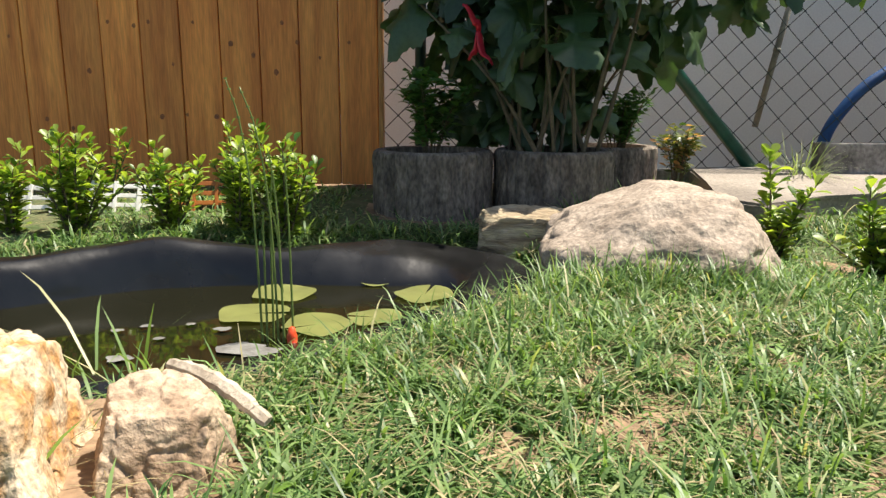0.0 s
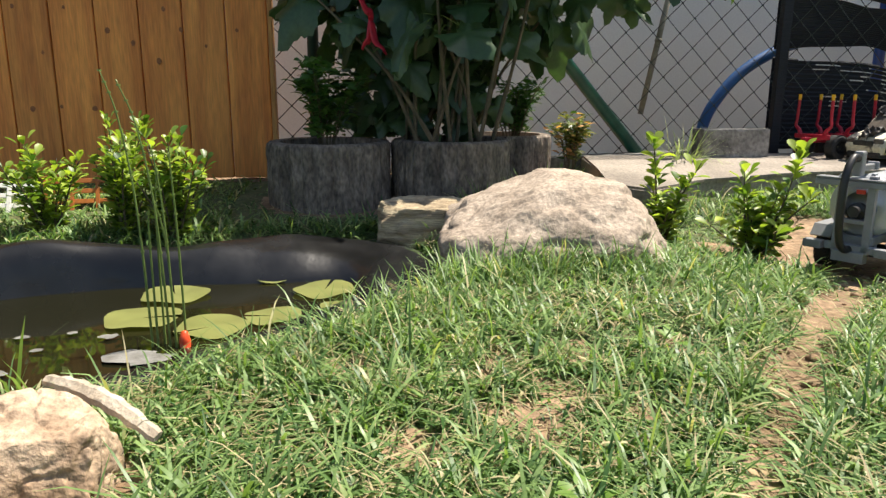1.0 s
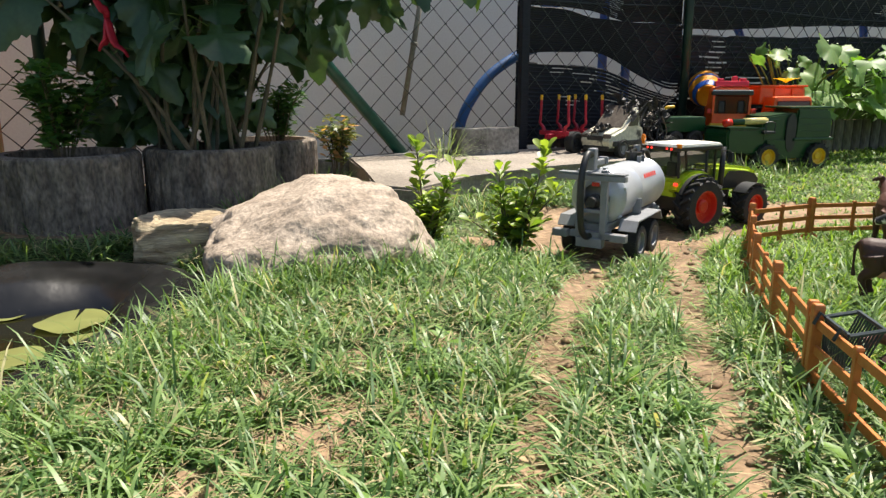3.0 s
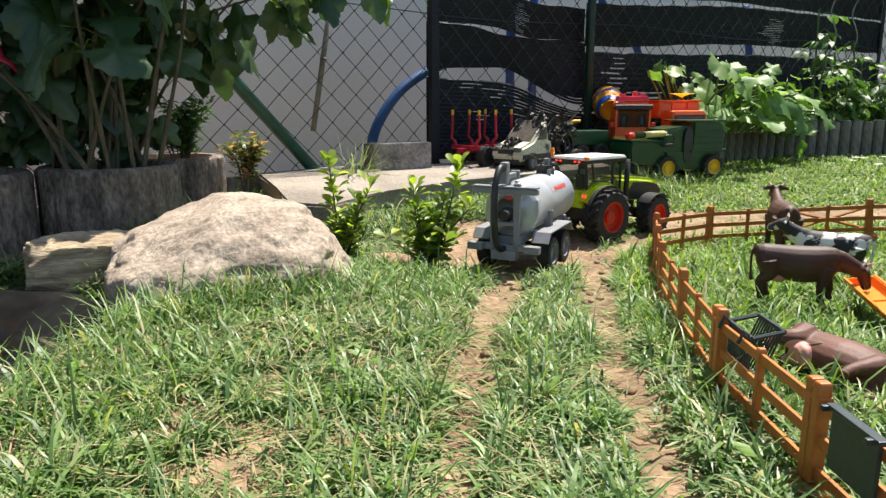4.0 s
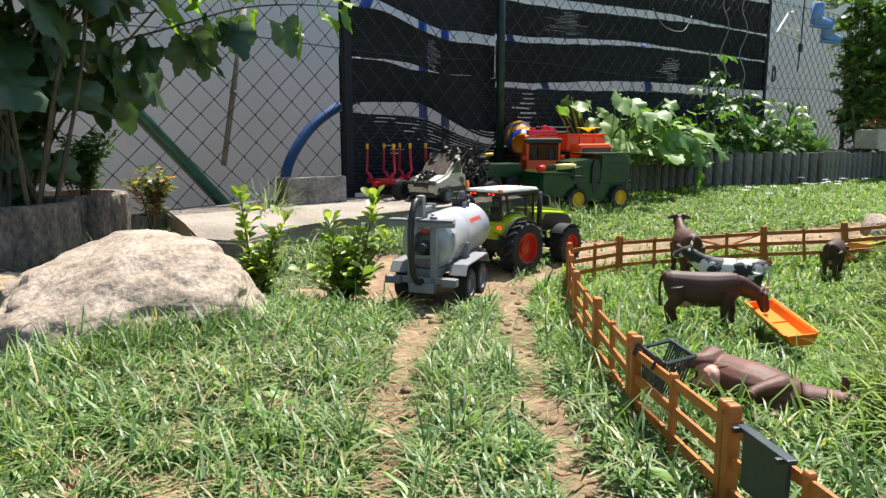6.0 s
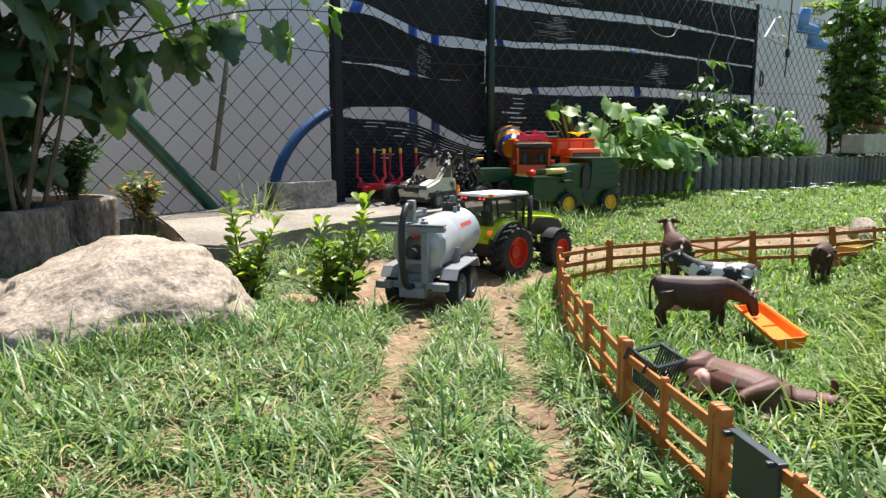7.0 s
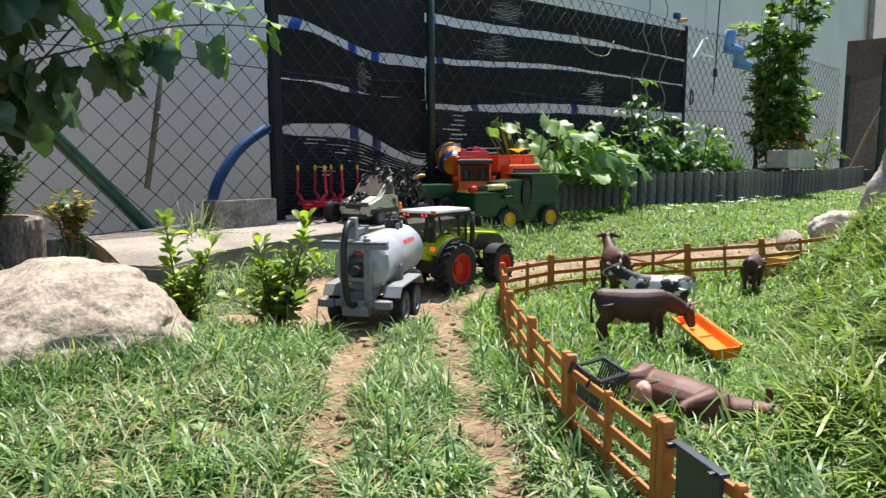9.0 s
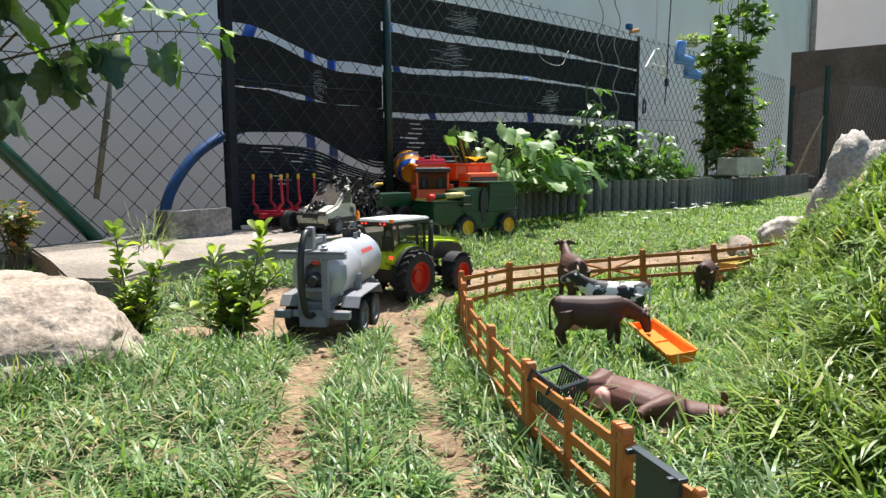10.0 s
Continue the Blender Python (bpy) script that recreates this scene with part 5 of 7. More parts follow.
def pond_life():
    bm = bmesh.new()
    rng = random.Random(5)
    for k, (x, y, top, dx) in enumerate(((-0.262, 0.872, 0.285, -0.03), (-0.240, 0.872, 0.275, -0.035), (-0.232, 0.866, 0.20, -0.01), (-0.222, 0.876, 0.19, -0.002),
                                         (-0.250, 0.882, 0.17, 0.01), (-0.255, 0.868, 0.12, 0.004), (-0.235, 0.88, 0.13, -0.012))):
        bm = bmesh.new()
        pts = arc([(x, y, -0.1), (x + dx * 0.15, y, top * 0.4), (x + dx * 0.5, y - 0.004, top * 0.8), (x + dx, y - 0.006, top)], 8)
        tube(pts, [0.0019 * (1 - 0.6 * i / len(pts)) for i in range(len(pts))], 6, bm)
        for z in np.arange(0.0, top, 0.035):
            p = pts[min(len(pts) - 1, int((z + 0.1) / (top + 0.1) * len(pts)))]
            lathe([(0.0024, -0.001), (0.0024, 0.001)], 6, bm, Matrix.Translation(p))
        tagged(mesh_ob("horsetail", bm, M_REED, True), "thin jointed green horsetail stem standing in the pond", "reed", "horsetails in the pond")
    for k, (x, y, r) in enumerate(((-0.305, 0.985, 0.052), (-0.285, 1.10, 0.052), (-0.20, 0.935, 0.05), (-0.14, 1.20, 0.048), (-0.05, 1.10, 0.05), (-0.12, 0.97, 0.04), (-0.02, 1.0, 0.035))):
        bm = bmesh.new()
        n = 28
        c = bm.verts.new((x, y, -0.0545))
        ring = []
        for j in range(n):
            a = 0.08 + (2 * math.pi - 0.16) * j / (n - 1) + k * 1.9
            rr = r * (1 + 0.05 * math.sin(5 * a + k))
            ring.append(bm.verts.new((x + rr * math.cos(a), y + rr * math.sin(a), -0.0535 + 0.0022 * math.sin(3 * a + k))))
        for p, q in zip(ring, ring[1:]):
            bm.faces.new((c, p, q))
        tagged(mesh_ob("lily_pad", bm, M_LILY, True), "yellowish-green round lily pad floating on the pond", "lily pad", "lily pads")
    pale = mat("dead_leaf", (0.24, 0.235, 0.22), (0.14, 0.135, 0.12), 40, 0.5, 0.3)
    for k, (x, y, r) in enumerate(((-0.285, 0.832, 0.034), (-0.255, 0.822, 0.03), (-0.421, 0.794, 0.017), (-0.327, 0.91, 0.013), (-0.438, 0.92, 0.010), (-0.40, 0.868, 0.009), (-0.47, 0.90, 0.010), (-0.38, 0.93, 0.008))):
        bm = bmesh.new()
        vs = [bm.verts.new((x + r * rng.uniform(0.7, 1.2) * math.cos(a), y + 0.7 * r * rng.uniform(0.7, 1.2) * math.sin(a), -0.0548 + rng.uniform(0, 0.001))) for a in (2 * math.pi * j / 12 for j in range(12))]
        bm.faces.new(vs)
        tagged(mesh_ob("dead_leaf", bm, pale), "grey dead leaf floating on the pond", "leaf", "dead leaves on the pond")
    bm = lathe([(0, -0.02), (0.006, -0.017), (0.0075, 0.0), (0.004, 0.012), (0, 0.014)], 12)
    ob = mesh_ob("float", bm, mat("orange_red_plastic", (0.75, 0.09, 0.02), (0.6, 0.06, 0.02), 30, 0.35, 0), True)
    ob.matrix_basis = pose(-0.222, 0.868, -0.05)
    tagged(ob, "small orange-red float between the horsetails", "float")


pond_life()


def weeds():
    rng = random.Random(77)
    M = leaf_mat("weed_leaf", (0.09, 0.20, 0.03), (0.20, 0.32, 0.06), None, 0.35, 0.45)
    for k in range(26):
        r, a = rng.uniform(0.36, 0.85), math.radians(rng.uniform(24, -62))
        x, y = -math.sin(a) * r, math.cos(a) * r
        if inside(POND, x, y) or float(far_from(POND, x, y)) < 0.05 or float(wear(x, y)) > 0.5 or any(((x - c[0]) / ax) ** 2 + ((y - c[1]) / ay) ** 2 < 1.3 for c, ax, ay in BARE):
            continue
        ob = thing("weed", "small broad-leaved weed growing in the lawn", "weed", pose(x, y, float(lie(x, y)) + 0.006), "weeds in the lawn")
        for j in range(rng.randrange(4, 9)):
            d = rand_dir(rng, rng.uniform(0.25, 1.1))
            leaves("leaf", [(d.normalized() * 0.006, d, Vector((0, 0, 1)), rng.uniform(0.012, 0.024))], ELL, M, ob)


weeds()


def bank_weeds():
    """Flat broad leaves scattered through the grass of the bank."""
    rng = random.Random(78)
    rows = []
    for k in range(190):
        x, y = rng.uniform(0.75, 2.1), rng.uniform(-0.25, 0.55)
        if float(bank(x, y)) < 0.03:
            continue
        c = Vector((x, y, float(lie(x, y)) + rng.uniform(0.015, 0.04)))
        for j in range(rng.randrange(3, 7)):
            d = rand_dir(rng, rng.uniform(0.0, 0.9))
            rows.append((c, d, Vector((rng.gauss(0, 0.3), rng.gauss(0, 0.3), 1)), rng.uniform(0.014, 0.030)))
    ob = thing("bank_weeds", "broad-leaved weeds in the uncut grass of the bank", "weed", kind="stuff")
    leaves("leaf", rows, SLIM, leaf_mat("bank_weed_leaf", (0.06, 0.15, 0.02), (0.22, 0.33, 0.06), None, 0.35, 0.65, spec=0.25), ob)


bank_weeds()


def daisies():
    rng = random.Random(91)
    white = mat("daisy_petal", (0.78, 0.77, 0.74), (0.7, 0.69, 0.66), 40, 0.6, 0)
    for k in range(16):
        x, y = (rng.gauss(3.7, 0.25), rng.gauss(1.45, 0.08)) if k < 11 else (rng.uniform(2.6, 3.4), rng.uniform(1.2, 1.5))
        ob = thing("daisy", "small white daisy in the lawn by the raised bed", "flower", pose(x, y, float(lie(x, y)) + 0.04), "daisies")
        part("stalk", tube([(0, 0, -0.05), (0, 0, 0)], 0.0012, 4), M_STEM, ob)
        rows = [(Vector((0, 0, 0)), Vector((math.cos(a), math.sin(a), 0.35)), Vector((0, 0, 1)), 0.018) for a in (2 * math.pi * j / 9 for j in range(9))]
        leaves("bloom", rows, ELL, white, ob)


daisies()

# ---- toy vehicles ----
M_SILVER = mat("silver_plastic", (0.48, 0.50, 0.53), (0.42, 0.44, 0.47), 18, 0.36, 0.05, 300, metal=0.3, fine=0.05)
M_GREYPL = mat("grey_plastic", (0.24, 0.246, 0.258), (0.185, 0.19, 0.20), 30, 0.5, 0.06, 300, fine=0.06)
M_BLACKPL = mat("black_plastic", (0.014, 0.014, 0.015), (0.022, 0.022, 0.023), 30, 0.45, 0.06, fine=0.1)
M_TYRE = mat("tyre_rubber", (0.012, 0.012, 0.012), (0.028, 0.026, 0.024), 35, 0.75, 0.3, 250, fine=0.2)
M_LIME = mat("lime_plastic", (0.43, 0.56, 0.015), (0.38, 0.50, 0.012), 20, 0.28, 0.03, fine=0.04)
M_REDPL = mat("red_plastic", (0.62, 0.028, 0.012), (0.52, 0.022, 0.010), 25, 0.35, 0.03, fine=0.05)
M_WHITEPL = mat("white_plastic", (0.74, 0.73, 0.68), (0.66, 0.64, 0.58), 25, 0.4, 0.03, fine=0.05)
M_ORANGEPL = mat("orange_plastic", (0.88, 0.235, 0.016), (0.80, 0.20, 0.013), 25, 0.38, 0.03, fine=0.05)
M_YELLOWPL = mat("yellow_plastic", (0.78, 0.47, 0.02), (0.70, 0.40, 0.015), 25, 0.4, 0.03, fine=0.06)
M_DKGREEN = mat("green_plastic", (0.005, 0.052, 0.013), (0.004, 0.040, 0.010), 20, 0.32, 0.03, fine=0.06)
M_BROWNPL = mat("brown_fence_plastic", (0.50, 0.165, 0.035), (0.40, 0.125, 0.026), 60, 0.45, 0.08, 400, fine=0.08, each=0.08)
M_DARKPL = mat("dark_slate_plastic", (0.022, 0.034, 0.040), (0.03, 0.045, 0.05), 40, 0.45, 0.08, fine=0.1)
M_GLASS = glass_mat("cab_glass", (0.035, 0.04, 0.03), 0.04, 0.5)
M_AMBER = mat("amber_lens", (0.85, 0.25, 0.02), (0.8, 0.2, 0.01), 40, 0.2, 0)
M_REDLAMP = glow_mat("red_lamp", (0.9, 0.03, 0.02), 1.5)


def wheel(parent, at, r, w, rim_mat, lugs=0, side=1, rim=0.58):
    """A toy wheel on a crosswise axle: tyre with lugs, dished rim, hub."""
    m = pose(*at, 90, 0, 0)
    k = rim * r
    bm = lathe([(k, -w / 2), (r * 0.86, -w / 2), (r * (0.90 if lugs else 0.95), -w * 0.42), (r * (0.90 if lugs else 1), -w * 0.25), (r * (0.90 if lugs else 1), w * 0.25), (r * (0.90 if lugs else 0.95), w * 0.42), (r * 0.86, w / 2), (k, w / 2), (k, -w / 2)], 36, None, m)
    if not lugs:
        for i in range(40):
            a = 2 * math.pi * i / 40
            for s in (-1, 1):
                turn = m @ pose(0, 0, 0, 0, 0, math.degrees(a + s * 0.04)) @ pose(r * 0.985, 0, s * w * 0.26)
                for v in bmesh.ops.create_cube(bm, size=1)["verts"]:
                    v.co = turn @ Vector((v.co.x * r * 0.05, v.co.y * r * 0.075, v.co.z * w * 0.36))
    wh = part("wheel", bm, M_TYRE, parent, "black rubber tyre with deep tread")
    block = None
    for s in (-1, 1):
        for i in range(lugs):
            turn = m @ pose(0, 0, 0, 0, 0, 360 * (i + 0.25 * s) / lugs) @ pose(r * 0.935, 0, s * w * 0.25, s * 34, 0, 0)
            if block is None:
                lug = part("lug", box(r * 0.13, r * 0.085, w * 0.58, (0, 0, 0), r * 0.012), M_TYRE, wh)
                block = lug.data
            else:
                lug = new("lug", block)
                lug.parent = wh
            lug.matrix_basis = turn
    bm = bmesh.new()
    for s in (-1, 1):
        q = m @ Matrix.Scale(s, 4, (0, 0, 1))
        lathe([(k, w * 0.48), (k * 0.93, w * 0.46), (k * 0.86, w * 0.22), (k * 0.45, w * 0.18), (k * 0.42, w * 0.30), (k * 0.30, w * 0.34), (0, w * 0.34)], 28, bm, q)
        for i in range(8):
            a = 2 * math.pi * i / 8
            lathe([(k * 0.055, w * 0.18), (k * 0.05, w * 0.235), (0, w * 0.24)], 6, bm, q @ pose(k * 0.63 * math.cos(a), k * 0.63 * math.sin(a), 0))
    bmesh.ops.recalc_face_normals(bm, faces=bm.faces[:])
    part("rim", bm, rim_mat, wh)
    return wh


def on_tank(x, ang, R, zc):
    """A place on the tank's right side, ang up from level."""
    return Vector((x, -R * math.cos(ang), zc + R * math.sin(ang)))


def tank_trailer(m):
    t = thing("tank_trailer", "silver toy slurry tank trailer with twin axles hitched to the tractor", "toy trailer", m)
    R, zc = 0.0515, 0.118
    lay = pose(0, 0, zc, 0, 90, 0)
    prof = [(0, 0.027), (R * 0.5, 0.029), (R * 0.85, 0.033), (R * 0.97, 0.037), (R, 0.041), (R * 1.03, 0.042), (R * 1.03, 0.049), (R, 0.050), (R, 0.140), (R * 1.004, 0.1405), (R * 1.004, 0.142), (R, 0.1425),
            (R, 0.276), (R * 1.02, 0.277), (R * 1.02, 0.282), (R * 0.97, 0.287), (R * 0.85, 0.292), (R * 0.5, 0.297), (0, 0.299)]
    part("tank", lathe(prof, 56, None, lay), M_SILVER, t, "smooth silver cylinder with domed ends", True)
    for i in range(6):
        a = math.radians(60 * i + 20)
        part("clamp", box(0.012, 0.006, 0.004, (0.046, -1.05 * R * math.cos(a), zc + 1.05 * R * math.sin(a)), 0.001, (math.degrees(-a) + 90, 0, 0)), M_SILVER, t)
    # marking on the right-hand side: a raised pale field with slanted red bars
    for name, rows, mt, lift in (("marking_field", [(0.150, 0.236, 0.42, 0.72)], M_SILVER, 1.008),):
        bm = bmesh.new()
        for xa, xb, a0, a1 in rows:
            n = 14
            lo = [bm.verts.new(on_tank(xa + (xb - xa) * i / n, a0 + 0.05 * (1 - math.sin(math.pi * i / n)), R * lift, zc)) for i in range(n + 1)]
            hi = [bm.verts.new(on_tank(xa + (xb - xa) * i / n, a1 - 0.08 * (1 - math.sin(math.pi * i / n)), R * lift, zc)) for i in range(n + 1)]
            for i in range(n):
                bm.faces.new((lo[i], lo[i + 1], hi[i + 1], hi[i]))
        part(name, bm, mt, t)
    bars = [(0.190 + 0.0125 * k, 0.0085, 0.47, 0.64) for k in range(6)]
    for x, w, a0, a1 in bars:
        bm = bmesh.new()
        sl = 0.035 * (a1 - a0)
        s0 = 0.035 * (a0 - 0.47)
        n = 4
        L = [bm.verts.new(on_tank(x - 0.026 + s0 + sl * i / n, a0 + (a1 - a0) * i / n, R * 1.013, zc)) for i in range(n + 1)]
        H = [bm.verts.new(on_tank(x - 0.026 + w + s0 + sl * i / n, a0 + (a1 - a0) * i / n, R * 1.013, zc)) for i in range(n + 1)]
        for i in range(n):
            bm.faces.new((L[i], H[i], H[i + 1], L[i + 1]))
        part("red_bar", bm, M_REDPL, t)
    # chassis
    for s in (-1, 1):
        part("chassis_rail", box(0.29, 0.010, 0.014, (0.155, s * 0.026, 0.066), 0.0015), M_GREYPL, t)
    for x in (0.03, 0.12, 0.20, 0.275):
        part("cross_member", box(0.012, 0.062, 0.016, (x, 0, 0.062), 0.0015), M_GREYPL, t)
    for s in (-1, 1):
        out = [(0.034, 0.060), (0.048, 0.078), (0.182, 0.080), (0.196, 0.060), (0.1935, 0.059), (0.180, 0.0775), (0.050, 0.0755), (0.037, 0.058)]
        part("mudguard", plate(out, 0.034, None, pose(0, s * 0.060 + 0.017, 0, 90, 0, 0)), M_GREYPL, t)
        for dx in (-0.004, 0.004):
            part("bracket", box(0.003, 0.014, 0.030, (0.117 + dx, s * 0.050, 0.094), 0.0008), M_GREYPL, t)
        part("side_valve", lathe([(0, 0), (0.008, 0), (0.008, 0.010), (0.005, 0.011), (0.005, 0.004), (0, 0.004)], 16, None, pose(0.270, s * 0.036, 0.064, -90 if s > 0 else 90, 0, 0)), M_GREYPL, t)
    for x in (0.079, 0.156):
        part("axle", tube([(x, -0.06, 0.032), (x, 0.06, 0.032)], 0.005, 10), M_BLACKPL, t)
        for s in (-1, 1):
            wheel(t, (x, s * 0.062, 0.032), 0.0325, 0.026, M_GREYPL, 0, s, 0.62)
    # rear frame and filling arm
    for s in (-1, 1):
        part("rear_post", box(0.012, 0.012, 0.128, (0.012, s * 0.023, 0.108), 0.0015), M_GREYPL, t)
        part("bumper_end", box(0.016, 0.030, 0.014, (0.004, s * 0.056, 0.052), 0.002), M_GREYPL, t)
    part("upper_beam", box(0.014, 0.128, 0.010, (0.008, 0, 0.158), 0.0015), M_GREYPL, t)
    part("upper_flange", box(0.020, 0.126, 0.003, (0.010, 0, 0.1655), 0.0008), M_GREYPL, t)
    part("lower_beam", box(0.012, 0.080, 0.012, (0.012, 0, 0.052), 0.0015), M_GREYPL, t)
    part("base_plate", box(0.018, 0.050, 0.018, (0.010, 0, 0.038), 0.0015), M_GREYPL, t)
    part("middle_beam", box(0.010, 0.046, 0.008, (0.012, 0, 0.096), 0.0015), M_GREYPL, t)
    part("valve_body", lathe([(0, 0), (0.014, 0), (0.014, 0.012), (0.009, 0.014), (0.009, 0.024), (0, 0.024)], 20, None, pose(0.029, 0, 0.112, 0, -90, 0)), M_BLACKPL, t)
    part("rear_notice", box(0.0012, 0.014, 0.007, (0.0262, 0.0, 0.143), 0), M_REDPL, t, "small red rear notice with no legible words")
    part("arm_bracket", box(0.018, 0.014, 0.040, (0.016, 0.004, 0.190), 0.003), M_GREYPL, t)
    part("arm", box(0.050, 0.010, 0.010, (0.046, 0.004, 0.182), 0.002), M_GREYPL, t)
    part("arm_tip", box(0.008, 0.018, 0.014, (0.070, 0.004, 0.183), 0.002), M_GREYPL, t)
    hose = arc([(0.012, 0.004, 0.198), (-0.010, 0.004, 0.200), (-0.030, 0.004, 0.172), (-0.034, 0.004, 0.120), (-0.026, 0.004, 0.072), (-0.008, 0.003, 0.052), (0.012, 0.0, 0.05)], 10)
    part("rear_hose", tube(hose, 0.0062, 10), M_BLACKPL, t, "thick black rubber hose", True)
    # manhole, pipe, front hoses
    part("manhole", lathe([(0, 0.186), (0.017, 0.186), (0.0175, 0.183), (0.0155, 0.181), (0.015, 0.164)], 24, None, pose(0.228, 0, 0)), M_BLACKPL, t, "black manhole with a lid", True)
    bm = box(0.030, 0.004, 0.004, (0.228, 0, 0.190), 0.001)
    box(0.004, 0.004, 0.018, (0.212, 0, 0.181), 0.001, bm=bm)
    box(0.004, 0.004, 0.018, (0.244, 0, 0.181), 0.001, bm=bm)
    part("manhole_latch", bm, M_BLACKPL, t)
    for s in (-1, 1):
        part("manhole_lug", box(0.006, 0.008, 0.014, (0.228 + s * 0.012, -0.016, 0.172), 0.001), M_GREYPL, t)
    part("vent_pipe", lathe([(0, 0.197), (0.0065, 0.197), (0.007, 0.195), (0.007, 0.165)], 16, None, pose(0.260, 0.004, 0)), M_GREYPL, t, "", True)
    for dy, k in ((0.010, 0.0), (-0.006, 0.008)):
        pts = arc([(0.262, dy, 0.192 - k), (0.290, dy, 0.190 - k), (0.311, dy, 0.172 - k), (0.316, dy, 0.130), (0.312, dy, 0.072)], 8)
        part("front_hose", tube(pts, 0.0052, 10), M_BLACKPL, t, "black rubber hose", True)
    # drawbar
    part("drawbar", plate([(0.275, 0.022), (0.350, 0.010), (0.375, 0.007), (0.375, -0.007), (0.350, -0.010), (0.275, -0.022)], 0.011, None, pose(0, 0, 0.050), 0.002), M_GREYPL, t)
    for s in (-1, 1):
        part("drawbar_strut", tube([(0.290, s * 0.016, 0.132), (0.325, s * 0.012, 0.062)], 0.0045, 6), M_GREYPL, t)
    part("hitch_eye", lathe([(0.004, -0.004), (0.008, -0.004), (0.008, 0.006), (0.004, 0.006), (0.004, -0.004)], 14, None, pose(0.379, 0, 0.050)), M_GREYPL, t)
    part("jack", lathe([(0, 0), (0.006, 0), (0.006, 0.004), (0.0035, 0.006), (0.0035, 0.03), (0, 0.03)], 12, None, pose(0.320, -0.014, 0.052)), M_GREYPL, t)
    return t


def tractor(m):
    t = thing("toy_tractor", "lime-green toy tractor with red rims, white roof and amber lamp", "toy tractor", m)
    for s in (-1, 1):
        wheel(t, (0, s * 0.070, 0.065), 0.065, 0.044, M_REDPL, 18, s, 0.56)
        wheel(t, (0.188, s * 0.066, 0.050), 0.050, 0.036, M_REDPL, 16, s, 0.56)
    part("rear_axle", box(0.05, 0.10, 0.045, (0.005, 0, 0.068), 0.008), M_BLACKPL, t)
    part("gearbox", box(0.17, 0.045, 0.05, (0.085, 0, 0.066), 0.008), M_BLACKPL, t)
    part("front_axle", box(0.03, 0.10, 0.024, (0.188, 0, 0.050), 0.006), M_BLACKPL, t)
    part("front_weight", box(0.026, 0.062, 0.036, (0.262, 0, 0.062), 0.006), M_BLACKPL, t)
    # bonnet
    side = [(0.088, 0.088), (0.262, 0.082), (0.270, 0.100), (0.262, 0.122), (0.235, 0.134), (0.16, 0.143), (0.088, 0.147)]
    bm = plate(side, 0.058, None, pose(0, 0.029, 0, 90, 0, 0))
    es = [e for e in bm.edges if abs(e.verts[0].co.y - e.verts[1].co.y) < 1e-5 and (e.verts[0].co.z + e.verts[1].co.z) / 2 > 0.1]
    bmesh.ops.bevel(bm, geom=es, offset=0.009, segments=3, affect="EDGES")
    part("bonnet", bm, M_LIME, t, "glossy lime-green bonnet")
    part("grille", box(0.012, 0.040, 0.034, (0.264, 0, 0.100), 0.004), M_BLACKPL, t)
    for s in (-1, 1):
        part("side_grille", plate([(0.112, 0.090), (0.258, 0.086), (0.262, 0.104), (0.245, 0.119), (0.205, 0.127), (0.150, 0.130)], 0.003, None, pose(0, s * 0.030 + 0.0015, 0, 90, 0, 0)), M_BLACKPL, t)
        part("headlight", box(0.006, 0.012, 0.009, (0.267, s * 0.020, 0.112), 0.002), M_WHITEPL, t)
        # mudguards
        arcp = [(0.072 * math.cos(a), 0.065 + 0.072 * math.sin(a)) for a in (math.radians(22 + 8.8 * i) for i in range(16))]
        inn = [(0.0685 * math.cos(a), 0.065 + 0.0685 * math.sin(a)) for a in (math.radians(22 + 8.8 * (15 - i)) for i in range(16))]
        part("mudguard_edge", plate(arcp + inn, 0.010, None, pose(0, s * 0.070 + 0.005, 0, 90, 0, 0)), M_BLACKPL, t)
        top = [(0.074 * math.cos(a), 0.065 + 0.078 * math.sin(a)) for a in (math.radians(38 + 8 * i) for i in range(15))]
        low = [(0.050, 0.085), (0.0, 0.100), (-0.050, 0.094)]
        bm = plate(top + low[::-1], 0.034, None, pose(0, s * 0.049 + 0.017, 0, 90, 0, 0))
        es = [e for e in bm.edges if abs(e.verts[0].co.y - e.verts[1].co.y) < 1e-5 and (e.verts[0].co.z + e.verts[1].co.z) / 2 > 0.105]
        bmesh.ops.bevel(bm, geom=es, offset=0.006, segments=2, affect="EDGES")
        mg = part("mudguard", bm, M_LIME, t, "lime-green mudguard")
        part("rear_lamp", box(0.003, 0.010, 0.006, (-0.060, s * 0.052, 0.115), 0.001), M_REDLAMP, mg)
        fa = [(0.0545 * math.cos(a), 0.050 + 0.0545 * math.sin(a)) for a in (math.radians(50 + 6.5 * i) for i in range(15))]
        fi = [(0.0525 * math.cos(a), 0.050 + 0.0525 * math.sin(a)) for a in (math.radians(50 + 6.5 * (14 - i)) for i in range(15))]
        part("front_mudguard", plate(fa + fi, 0.034, None, pose(0.188, s * 0.066 + 0.017, 0, 90, 0, 0)), M_BLACKPL, t)
    # cab
    part("cab_floor", box(0.125, 0.10, 0.012, (0.025, 0, 0.098), 0.004), M_BLACKPL, t)
